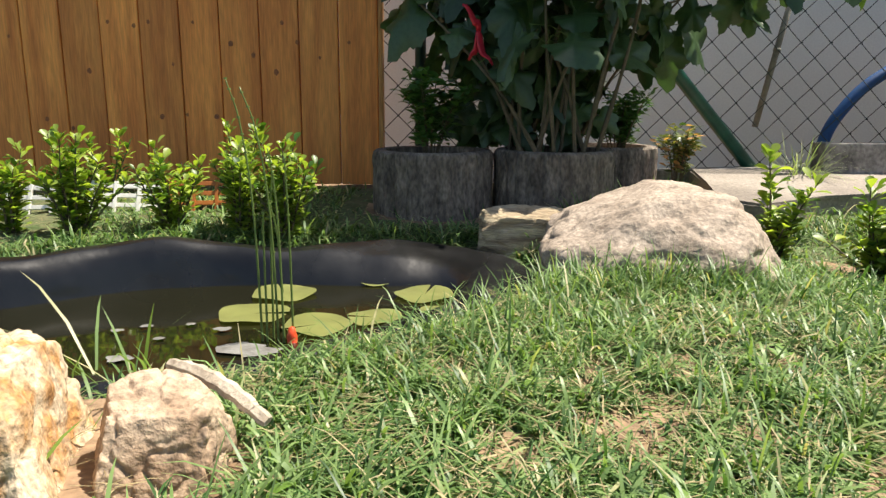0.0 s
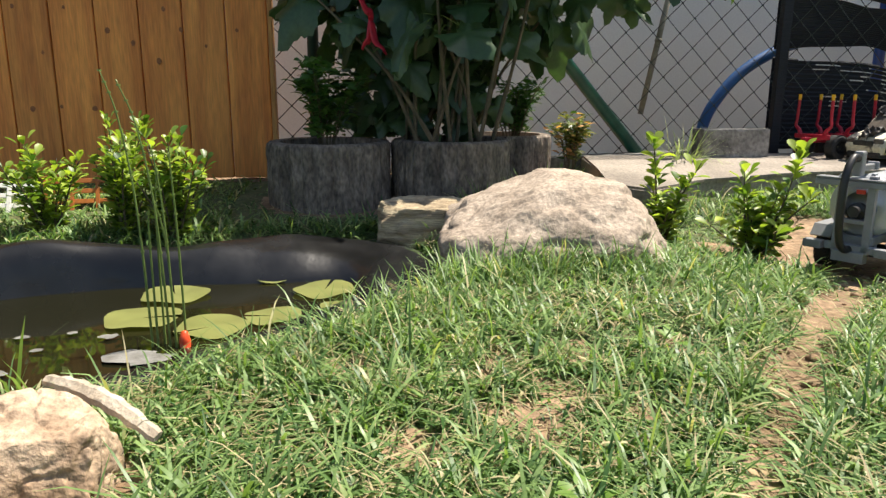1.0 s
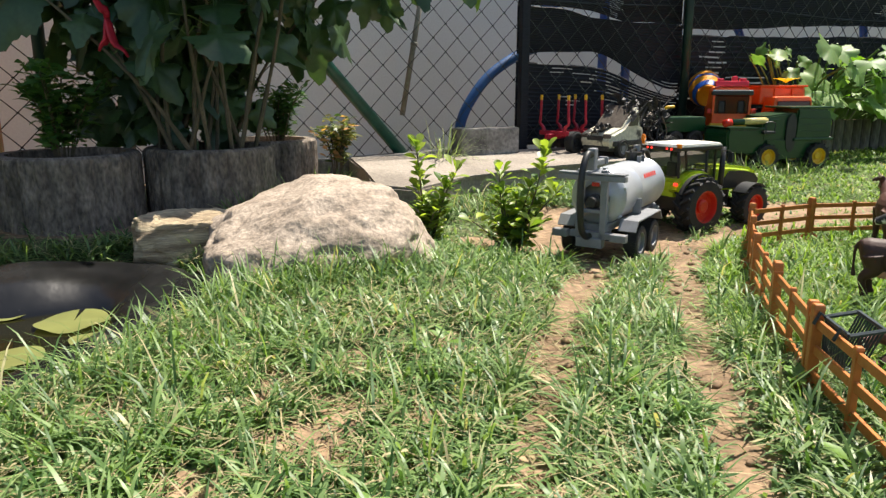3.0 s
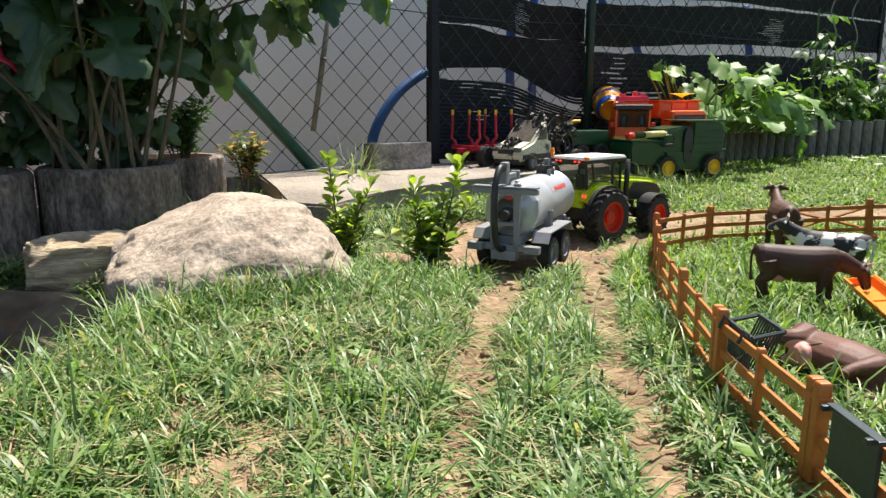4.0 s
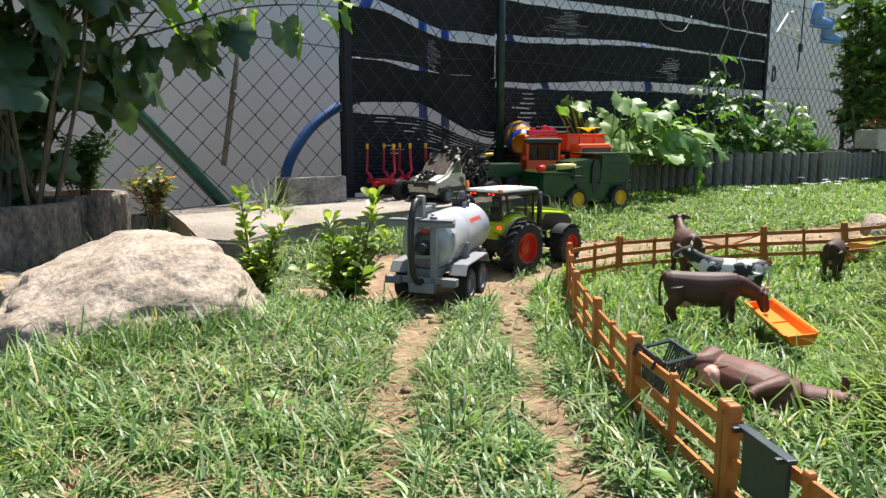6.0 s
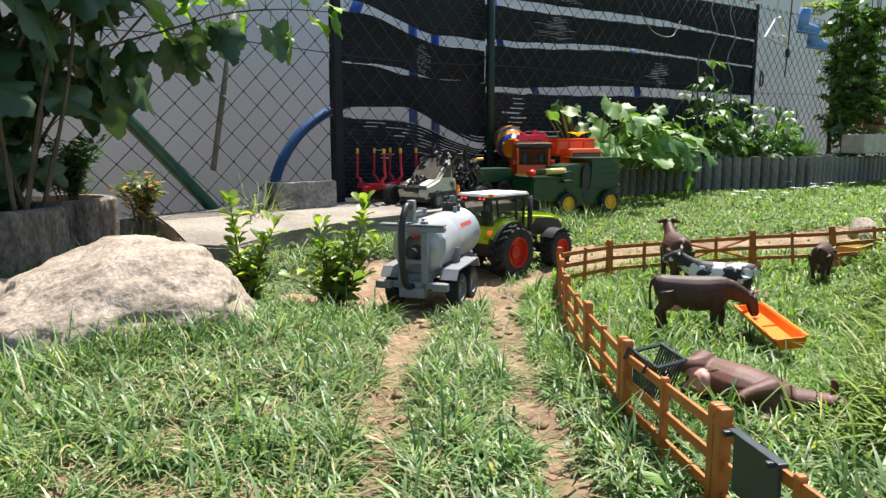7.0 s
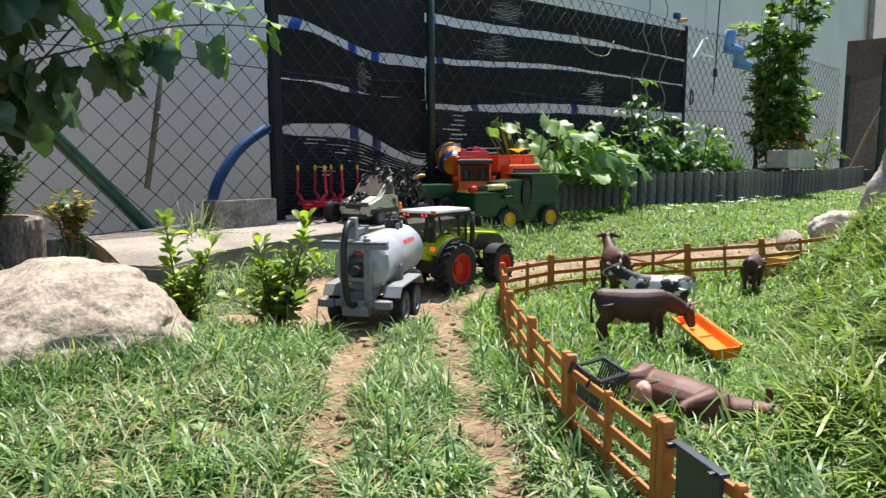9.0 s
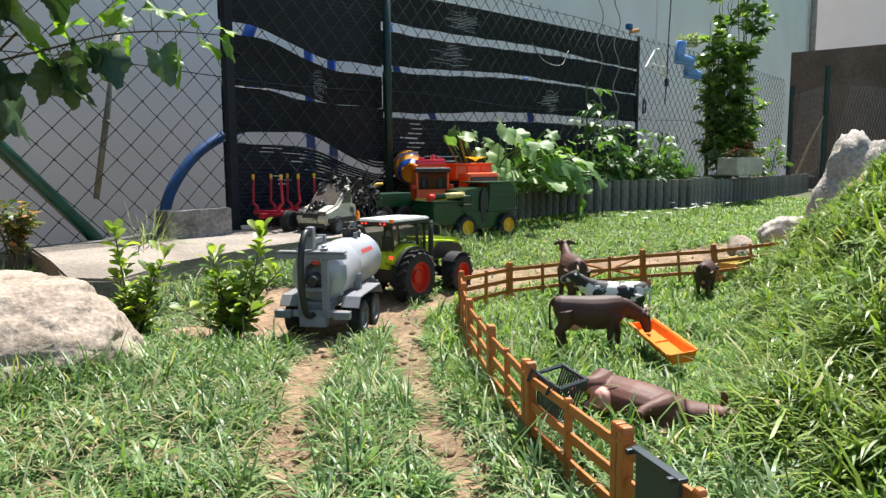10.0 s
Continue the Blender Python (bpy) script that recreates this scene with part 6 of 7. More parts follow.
    part("rear_panel", plate([(-0.052, 0.040), (-0.052, -0.040), (0.0, -0.052), (0.0, 0.052)], 0.040, None, pose(0, 0, 0.085), 0.006), M_LIME, t)
    corners = [(-0.040, 0.044, -0.050, 0.046), (0.040, 0.052, 0.040, 0.050), (0.088, 0.036, 0.078, 0.044)]
    for s in (-1, 1):
        for xb, yb, xt, yt in corners:
            part("cab_pillar", tube([(xb, s * yb, 0.104), (xt, s * yt, 0.188)], 0.0034, 6), M_BLACKPL, t)
        for (xa, ya, xc, yc), (xe, ye, xf, yf) in zip(corners, corners[1:]):
            bm = bmesh.new()
            bm.faces.new([bm.verts.new(p) for p in ((xa, s * ya, 0.108), (xe, s * ye, 0.108), (xf, s * yf, 0.186), (xc, s * yc, 0.186))])
            part("side_window", bm, M_GLASS, t, "tinted side window").visible_shadow = False
    for (xb, yb, xt, yt), nm in ((corners[0], "rear_window"), (corners[2], "windscreen")):
        bm = bmesh.new()
        bm.faces.new([bm.verts.new(p) for p in ((xb, -yb, 0.120 if xb < 0 else 0.140), (xb, yb, 0.120 if xb < 0 else 0.140), (xt, yt, 0.186), (xt, -yt, 0.186))])
        part(nm, bm, M_GLASS, t, "tinted cab window").visible_shadow = False
    part("seat", box(0.030, 0.030, 0.012, (0.005, 0, 0.120), 0.004), M_BLACKPL, t)
    part("seat_back", box(0.010, 0.028, 0.036, (-0.012, 0, 0.140), 0.004), M_BLACKPL, t)
    part("console", box(0.020, 0.040, 0.030, (0.068, 0, 0.122), 0.004), M_GREYPL, t)
    part("steering_wheel", lathe([(0.010, -0.001), (0.012, -0.001), (0.012, 0.001), (0.010, 0.001), (0.010, -0.001)], 20, None, pose(0.052, 0, 0.142, 0, -35, 0)), M_BLACKPL, t)
    part("roof_rim", box(0.146, 0.108, 0.009, (0.016, 0, 0.191), 0.004), M_BLACKPL, t)
    bm = plate([(-0.060, 0.040), (-0.055, 0.055), (0.06, 0.058), (0.09, 0.050), (0.098, 0.0), (0.09, -0.050), (0.06, -0.058), (-0.055, -0.055), (-0.060, -0.040)], 0.006, None, pose(0, 0, 0.195), 0.003)
    part("roof", bm, M_WHITEPL, t, "white sun-faded cab roof")
    part("beacon", lathe([(0, 0.018), (0.004, 0.017), (0.0055, 0.012), (0.0055, 0.004), (0.003, 0.003), (0.003, -0.004), (0, -0.004)], 12, None, pose(-0.058, 0.050, 0.202)), M_AMBER, t, "amber beacon", True)
    part("roof_lamp", box(0.007, 0.012, 0.009, (-0.054, -0.050, 0.198), 0.002), M_AMBER, t, "amber lamp")
    for y in (-0.034, -0.022, 0.022, 0.034):
        part("rear_lamp", box(0.003, 0.004, 0.004, (-0.0605, y, 0.191), 0.001), M_REDLAMP, t)
    part("exhaust", tube([(0.100, -0.046, 0.095), (0.100, -0.048, 0.190)], [0.007, 0.0055], 12), M_BLACKPL, t, "", True)
    part("step", box(0.030, 0.012, 0.040, (0.070, -0.058, 0.070), 0.003), M_BLACKPL, t)
    part("fuel_tank", box(0.060, 0.020, 0.035, (0.085, -0.040, 0.072), 0.008), M_BLACKPL, t)
    for s in (-1, 1):
        arm = part("mirror", box(0.004, 0.014, 0.024, (0.086, s * 0.078, 0.170), 0.002), M_BLACKPL, t)
        part("mirror_arm", tube([(0.080, s * 0.046, 0.184), (0.086, s * 0.078, 0.184)], 0.0016, 6), M_BLACKPL, arm)
    part("hitch", box(0.034, 0.020, 0.014, (-0.058, 0, 0.048), 0.003), M_BLACKPL, t)
    return t


TRACTOR_AT, TRACTOR_TURN, TRAILER_TURN = (1.197, 1.195), 5.0, 30.0
hx, hy = TRACTOR_AT[0] - 0.070 * math.cos(radians(TRACTOR_TURN)), TRACTOR_AT[1] - 0.070 * math.sin(radians(TRACTOR_TURN))
tx, ty = hx - 0.379 * math.cos(radians(TRAILER_TURN)), hy - 0.379 * math.sin(radians(TRAILER_TURN))
tank_trailer(pose(tx, ty, -0.040, 0, -0.5, TRAILER_TURN))
tractor(pose(*TRACTOR_AT, -0.047, 0, 0, TRACTOR_TURN))


# ---- toy paddock ----
def fence_panel(a, b, za, zb, gate=False):
    """One clip-together panel: thick end post, thin middle stake, three rails."""
    d = Vector((b[0] - a[0], b[1] - a[1], zb - za))
    length = d.length
    m = Matrix.Translation((a[0], a[1], za)) @ pose(0, 0, 0, 0, 0, math.degrees(math.atan2(d.y, d.x))) @ pose(0, 0, 0, 0, -math.degrees(math.asin(d.z / length)), 0)
    f = thing("toy_gate" if gate else "toy_fence", "brown plastic toy gate with crossed braces" if gate else "orange-brown plastic toy fence panel standing in the grass",
              "toy gate" if gate else "toy fence", m, "panels of the toy paddock")
    for x in (0.0, length - 0.009):
        bm = box(0.0085, 0.0100, 0.090, (x, 0, 0.036), 0.0012)
        box(0.0105, 0.0115, 0.006, (x, 0, 0.083), 0.0015, bm=bm, taper=0.75)
        box(0.011, 0.011, 0.003, (x, 0, 0.074), 0.0008, bm=bm)
        p = part("post", bm, M_BROWNPL, f)
        part("foot", lathe([(0, 0.010), (0.008, 0.010), (0.013, 0.006), (0.014, 0.0), (0.014, -0.006)], 14, None, pose(x, 0, 0)), M_BROWNPL, p, "round foot plate", True)
    for z in (0.018, 0.043, 0.068):
        part("rail", box(length - 0.012, 0.0036, 0.0088, (length / 2 - 0.004, 0, z), 0.001), M_BROWNPL, f)
    bm = box(0.0062, 0.0062, 0.076, (length / 2 - 0.004, 0, 0.036), 0.001)
    box(0.0075, 0.0075, 0.003, (length / 2 - 0.004, 0, 0.075), 0.0008, bm=bm, taper=0.7)
    part("stake", bm, M_BROWNPL, f)
    if gate:
        for s in (-1, 1):
            part("brace", tube([(0.01, 0.003, 0.043 - s * 0.022), (length - 0.018, 0.003, 0.043 + s * 0.022)], 0.003, 6), M_BROWNPL, f)


for k, (p, q) in enumerate(zip(POSTS, POSTS[1:])):
    fence_panel(p[:2], q[:2], p[2], q[2], gate=(k == 8))


def panel_frame(k, t, inward=0.0):
    """Pose on panel k of the paddock, t of the way, its x along the rail."""
    a, b = Vector(POSTS[k]), Vector(POSTS[k + 1])
    d = b - a
    ang = math.degrees(math.atan2(d.y, d.x))
    n = Vector((d.y, -d.x, 0)).normalized()
    p = a.lerp(b, t) + n * inward
    return pose(p.x, p.y, p.z, 0, 0, ang)


def hanging_board():
    b = thing("feed_board", "dark slate-coloured plastic board hooked over the toy fence", "toy board", panel_frame(0, 0.675, -0.006))
    part("panel", box(0.050, 0.0030, 0.042, (0, 0, 0.0565), 0.0008), M_DARKPL, b)
    part("lip", box(0.057, 0.0075, 0.0035, (-0.002, 0.002, 0.0795), 0.001), M_DARKPL, b)
    for s in (-1, 1):
        part("hook", box(0.004, 0.012, 0.004, (s * 0.024, 0.004, 0.0785), 0.001), M_DARKPL, b)


def hay_rack():
    b = thing("hay_rack", "black plastic wire hay rack hooked over the toy fence", "toy hay rack", panel_frame(1, 0.80, 0.0))
    rim = [(-0.026, -0.006, 0.074), (0.026, -0.006, 0.074), (0.026, -0.034, 0.080), (-0.026, -0.034, 0.080), (-0.026, -0.006, 0.074)]
    for p, q in zip(rim, rim[1:]):
        part("rim_bar", tube([p, q], 0.0022, 6), M_DARKPL, b)
    for i in range(11):
        x = -0.0235 + 0.0047 * i
        part("bar", tube([(x, -0.034, 0.080), (x, -0.018, 0.038), (x, -0.006, 0.034), (x, -0.006, 0.074)], 0.0010, 5), M_DARKPL, b)
    for s in (-1, 1):
        part("hook", tube([(s * 0.022, -0.006, 0.074), (s * 0.022, 0.0, 0.079), (s * 0.022, 0.005, 0.068)], 0.0018, 6), M_DARKPL, b)


hanging_board()
hay_rack()


def trough(m, material, label, length=0.150, width=0.050, h=0.017):
    b = thing("feed_trough", label, "toy trough", m)
    for s in (-1, 1):
        bm = box(length, 0.003, h * 1.15, (0, s * width * 0.40, h / 2), 0.0008, (s * -22, 0, 0))
        part("side", bm, material, b)
        bm = plate([(-width * 0.34, 0), (width * 0.34, 0), (width * 0.52, h), (-width * 0.52, h)], 0.003, None, pose(s * length / 2 - 0.0015, 0, 0, 90, 0, 90))
        part("end", bm, material, b)
        part("rim", box(length + 0.004, 0.004, 0.0025, (0, s * width * 0.53, h + 0.001), 0.0008), material, b)
    part("bottom", box(length, width * 0.66, 0.003, (0, 0, 0.0015), 0.0005), material, b)
    part("divider", box(0.0025, width * 0.66, h * 0.35, (0.005, 0, h * 0.18), 0), material, b)
    return b


trough(pose(0.996, 0.428, 0.010, -9, 0, 41), M_ORANGEPL, "bright orange plastic feed trough in the grass", 0.190, 0.038, 0.014)
trough(pose(1.86, 0.600, 0.012, 0, 0, 0), mat("faded_yellow_plastic", (0.56, 0.40, 0.10), (0.48, 0.33, 0.08), 25, 0.45, 0.05), "yellow plastic feed trough behind the bank")


def toy_cow(m, label, kind, head_down=0.0):
    """A toy cow as one rounded mesh."""
    bm = bmesh.new()

    def loft(rows, n=18):
        """Oval rings: middle, half width across, half height, and the way the body runs."""
        rings = []
        for (x, y, z), hw, hh, (dx, dz) in rows:
            k = math.hypot(dx, dz)
            ux, uz = -dz / k, dx / k
            rings.append([bm.verts.new((x + hh * math.sin(q) * ux, y + hw * math.cos(q), z + hh * math.sin(q) * uz)) for q in (2 * math.pi * i / n for i in range(n))])
        for p, q in zip(rings, rings[1:]):
            for i in range(n):
                bm.faces.new((p[i], p[(i + 1) % n], q[(i + 1) % n], q[i]))
        bm.faces.new(rings[0][::-1])
        bm.faces.new(rings[-1])

    def limb(pts, rad, n=12):
        tube(arc(pts, 5), np.interp(np.linspace(0, 1, (len(pts) - 1) * 5 + 1), np.linspace(0, 1, len(rad)), rad), n, bm)

    f = (1, 0)
    loft([((-0.073, 0, 0.083), 0.006, 0.006, f), ((-0.070, 0, 0.076), 0.015, 0.017, f), ((-0.060, 0, 0.070), 0.0215, 0.026, f), ((-0.045, 0, 0.067), 0.0225, 0.0285, f), ((-0.026, 0, 0.064), 0.0240, 0.0310, f),
          ((0.0, 0, 0.062), 0.0265, 0.0330, f), ((0.022, 0, 0.063), 0.0255, 0.0325, f), ((0.040, 0, 0.066), 0.0215, 0.0300, f), ((0.054, 0, 0.069), 0.0165, 0.0250, f), ((0.062, 0, 0.071), 0.010, 0.017, f)])
    if head_down > 0.5:
        loft([((0.040, 0, 0.075), 0.015, 0.021, (1, -0.1)), ((0.062, 0, 0.071), 0.0115, 0.0185, (1, -0.4)), ((0.080, 0, 0.063), 0.0095, 0.0150, (1, -0.5)), ((0.094, 0, 0.056), 0.0085, 0.0125, (1, -0.6))])
        hx_, hz_, d = 0.098, 0.056, (0.30, -1.0)
    else:
        loft([((0.040, 0, 0.077), 0.015, 0.021, (1, 0.2)), ((0.060, 0, 0.083), 0.0130, 0.0190, (1, 0.5)), ((0.074, 0, 0.093), 0.0115, 0.0155, (1, 0.7)), ((0.085, 0, 0.102), 0.0100, 0.0125, (1, 0.7))])
        hx_, hz_, d = 0.088, 0.106, (1.0, -0.42)
    k = math.hypot(*d)
    ex, ez = d[0] / k, d[1] / k
    loft([((hx_ + ex * q, 0, hz_ + ez * q), hw, hh, d) for q, hw, hh in ((-0.011, 0.006, 0.006), (-0.007, 0.0105, 0.0100), (0.004, 0.0115, 0.0115), (0.013, 0.0100, 0.0105), (0.022, 0.0084, 0.0088), (0.029, 0.0088, 0.0082), (0.033, 0.0064, 0.0060))])
    px0, pz0 = -ez, ex
    for s in (-1, 1):
        bx, bz = hx_ - ex * 0.004 + px0 * 0.004, hz_ - ez * 0.004 + pz0 * 0.004
        limb([(bx, s * 0.009, bz), (bx - 0.001, s * 0.018, bz + 0.001), (bx - 0.002, s * 0.026, bz - 0.002)], [0.0026, 0.0050, 0.0024], 10)
        limb([(bx - ex * 0.005 + px0 * 0.003, s * 0.006, bz - ez * 0.005 + pz0 * 0.003), (bx - ex * 0.008 + px0 * 0.006, s * 0.014, bz - ez * 0.008 + pz0 * 0.006), (bx - ex * 0.010 + px0 * 0.013, s * 0.017, bz - ez * 0.010 + pz0 * 0.013)], [0.0038, 0.0032, 0.0020], 8)
        limb([(0.042, s * 0.011, 0.060), (0.042 + s * 0.006, s * 0.013, 0.036), (0.043 + s * 0.010, s * 0.013, 0.022), (0.043 + s * 0.009, s * 0.013, 0.008), (0.045 + s * 0.009, s * 0.013, 0.0)], [0.0150, 0.0088, 0.0066, 0.0054, 0.0072], 10)
        limb([(-0.052, s * 0.011, 0.068), (-0.050, s * 0.014, 0.046), (-0.059 + s * 0.006, s * 0.014, 0.030), (-0.056 + s * 0.006, s * 0.013, 0.010), (-0.053 + s * 0.006, s * 0.013, 0.0)], [0.0190, 0.0135, 0.0070, 0.0056, 0.0072], 10)
    limb([(-0.030, 0, 0.050), (-0.037, 0, 0.037), (-0.039, 0, 0.030)], [0.016, 0.0155, 0.010], 12)
    limb([(-0.070, 0, 0.090), (-0.078, 0.002, 0.078), (-0.078, 0.003, 0.046), (-0.076, 0.003, 0.028)], [0.0034, 0.0028, 0.0024, 0.0044], 8)
    bmesh.ops.recalc_face_normals(bm, faces=bm.faces[:])
    ob = mesh_ob("toy_cow", bm, kind, True)
    rm = ob.modifiers.new("skin", "REMESH")
    rm.mode, rm.voxel_size, rm.use_smooth_shade = "VOXEL", 0.0017, True
    sm = ob.modifiers.new("soft", "SMOOTH")
    sm.factor, sm.iterations = 0.5, 5
    ob.matrix_basis = m
    return tagged(ob, label, "toy cow", "toy cows in the paddock")


def cow_mat(name, c1, c2, scale, lo, hi):
    """Hide colour with a pink udder and muzzle set by place on the body."""
    m = mat(name, c1, c2, scale, 0.62, 0.12, 260, fine=0.08, lo=lo, hi=hi)
    n, ln = m.node_tree.nodes, m.node_tree.links.new
    p = n["Principled BSDF"]
    src = p.inputs["Base Color"].links[0].from_socket
    tc = n.new("ShaderNodeTexCoord")
    last = src
    for at, r, colour in (((-0.037, 0, 0.034), 0.0185, (0.62, 0.30, 0.24, 1)), ((0.107, 0.015, 0.071), 0.0075, (0.62, 0.48, 0.33, 1)), ((0.107, -0.015, 0.071), 0.0075, (0.62, 0.48, 0.33, 1)), ((0.078, 0.016, 0.124), 0.0085, (0.62, 0.48, 0.33, 1)), ((0.078, -0.016, 0.124), 0.0085, (0.62, 0.48, 0.33, 1))):
        d = n.new("ShaderNodeVectorMath")
        d.operation = "DISTANCE"
        d.inputs[1].default_value = at
        ln(tc.outputs["Object"], d.inputs[0])
        lt = n.new("ShaderNodeMath")
        lt.operation = "LESS_THAN"
        lt.inputs[1].default_value = r
        ln(d.outputs["Value"], lt.inputs[0])
        mx = n.new("ShaderNodeMixRGB")
        mx.inputs[2].default_value = colour
        ln(lt.outputs[0], mx.inputs[0])
        ln(last, mx.inputs[1])
        last = mx.outputs[0]
    ln(last, p.inputs["Base Color"])
    return m


M_COWBROWN = cow_mat("brown_cow", (0.062, 0.026, 0.017), (0.044, 0.018, 0.012), 20, 0.35, 0.65)
M_COWTAN = cow_mat("reddish_cow", (0.135, 0.052, 0.034), (0.085, 0.032, 0.022), 16, 0.4, 0.6)
M_COWDARK = cow_mat("umber_cow", (0.085, 0.034, 0.022), (0.050, 0.020, 0.014), 18, 0.4, 0.6)
M_COWPIED = cow_mat("pied_cow", (0.72, 0.70, 0.66), (0.018, 0.017, 0.017), 26, 0.46, 0.49)
toy_cow(pose(0.978, 0.535, -0.004, 0, 0, -50) @ Matrix.Scale(0.83, 4), "dark brown plastic toy cow eating from the orange trough", M_COWBROWN, 1.0)
toy_cow(pose(1.355, 0.790, -0.015, 0, 0, 42) @ Matrix.Scale(1.0, 4), "brown plastic toy cow with raised horned head by the fence", M_COWDARK)
toy_cow(pose(1.215, 0.618, -0.022, 0, 0, 118) @ Matrix.Scale(0.84, 4), "black and white pied plastic toy cow in the grass", M_COWPIED)
toy_cow(pose(1.60, 0.585, -0.014, 0, 0, 12) @ Matrix.Scale(0.75, 4), "dark brown plastic toy cow grazing below the bank", M_COWBROWN, 1.0)
toy_cow(pose(0.642, 0.330, 0.022, -88, 3, -95) @ Matrix.Scale(0.88, 4), "reddish brown plastic toy cow lying on its side", M_COWTAN)

# ---- parked toys on the path ----
M_AMBERPL = mat("amber_plastic", (0.82, 0.33, 0.020), (0.74, 0.28, 0.015), 25, 0.35, 0.03, fine=0.05)
M_REDORANGE = mat("red_orange_plastic", (0.80, 0.105, 0.012), (0.72, 0.085, 0.010), 25, 0.35, 0.03, fine=0.05)
M_INNER = mat("dark_red_cabin", (0.10, 0.016, 0.008), (0.05, 0.01, 0.006), 30, 0.15, 0.0)
M_CRIMSON = mat("crimson_plastic", (0.42, 0.010, 0.030), (0.34, 0.008, 0.025), 25, 0.4, 0.03, fine=0.05)


def log_trailer(m):
    t = thing("log_trailer", "red toy timber trailer with yellow-tipped stakes", "toy trailer", m)
    part("beam", box(0.24, 0.018, 0.016, (0, 0, 0.052), 0.003), M_CRIMSON, t)
    for x in (-0.085, 0.0, 0.085):
        part("bunk", box(0.012, 0.115, 0.014, (x, 0, 0.062), 0.003), M_CRIMSON, t)
        for s in (-1, 1):
            pts = arc([(x, s * 0.012, 0.058), (x, s * 0.038, 0.062), (x, s * 0.047, 0.080), (x, s * 0.060, 0.092), (x, s * 0.058, 0.112), (x, s * 0.056, 0.170)], 6)
            st = part("stake", tube(pts, [0.0085 - 0.0043 * min(1.0, i / 18) for i in range(len(pts))], 8), M_CRIMSON, t, "", True)
            part("tip", tube([(x, s * 0.056, 0.166), (x, s * 0.056, 0.182)], 0.0046, 8), M_YELLOWPL, st, "yellow tip")
    for x in (-0.05, 0.03):
        for s in (-1, 1):
            wheel(t, (x, s * 0.056, 0.034), 0.034, 0.030, M_BLACKPL, 0, s)
    part("drawbar", box(0.08, 0.012, 0.010, (0.15, 0, 0.045), 0.002), M_BLACKPL, t)


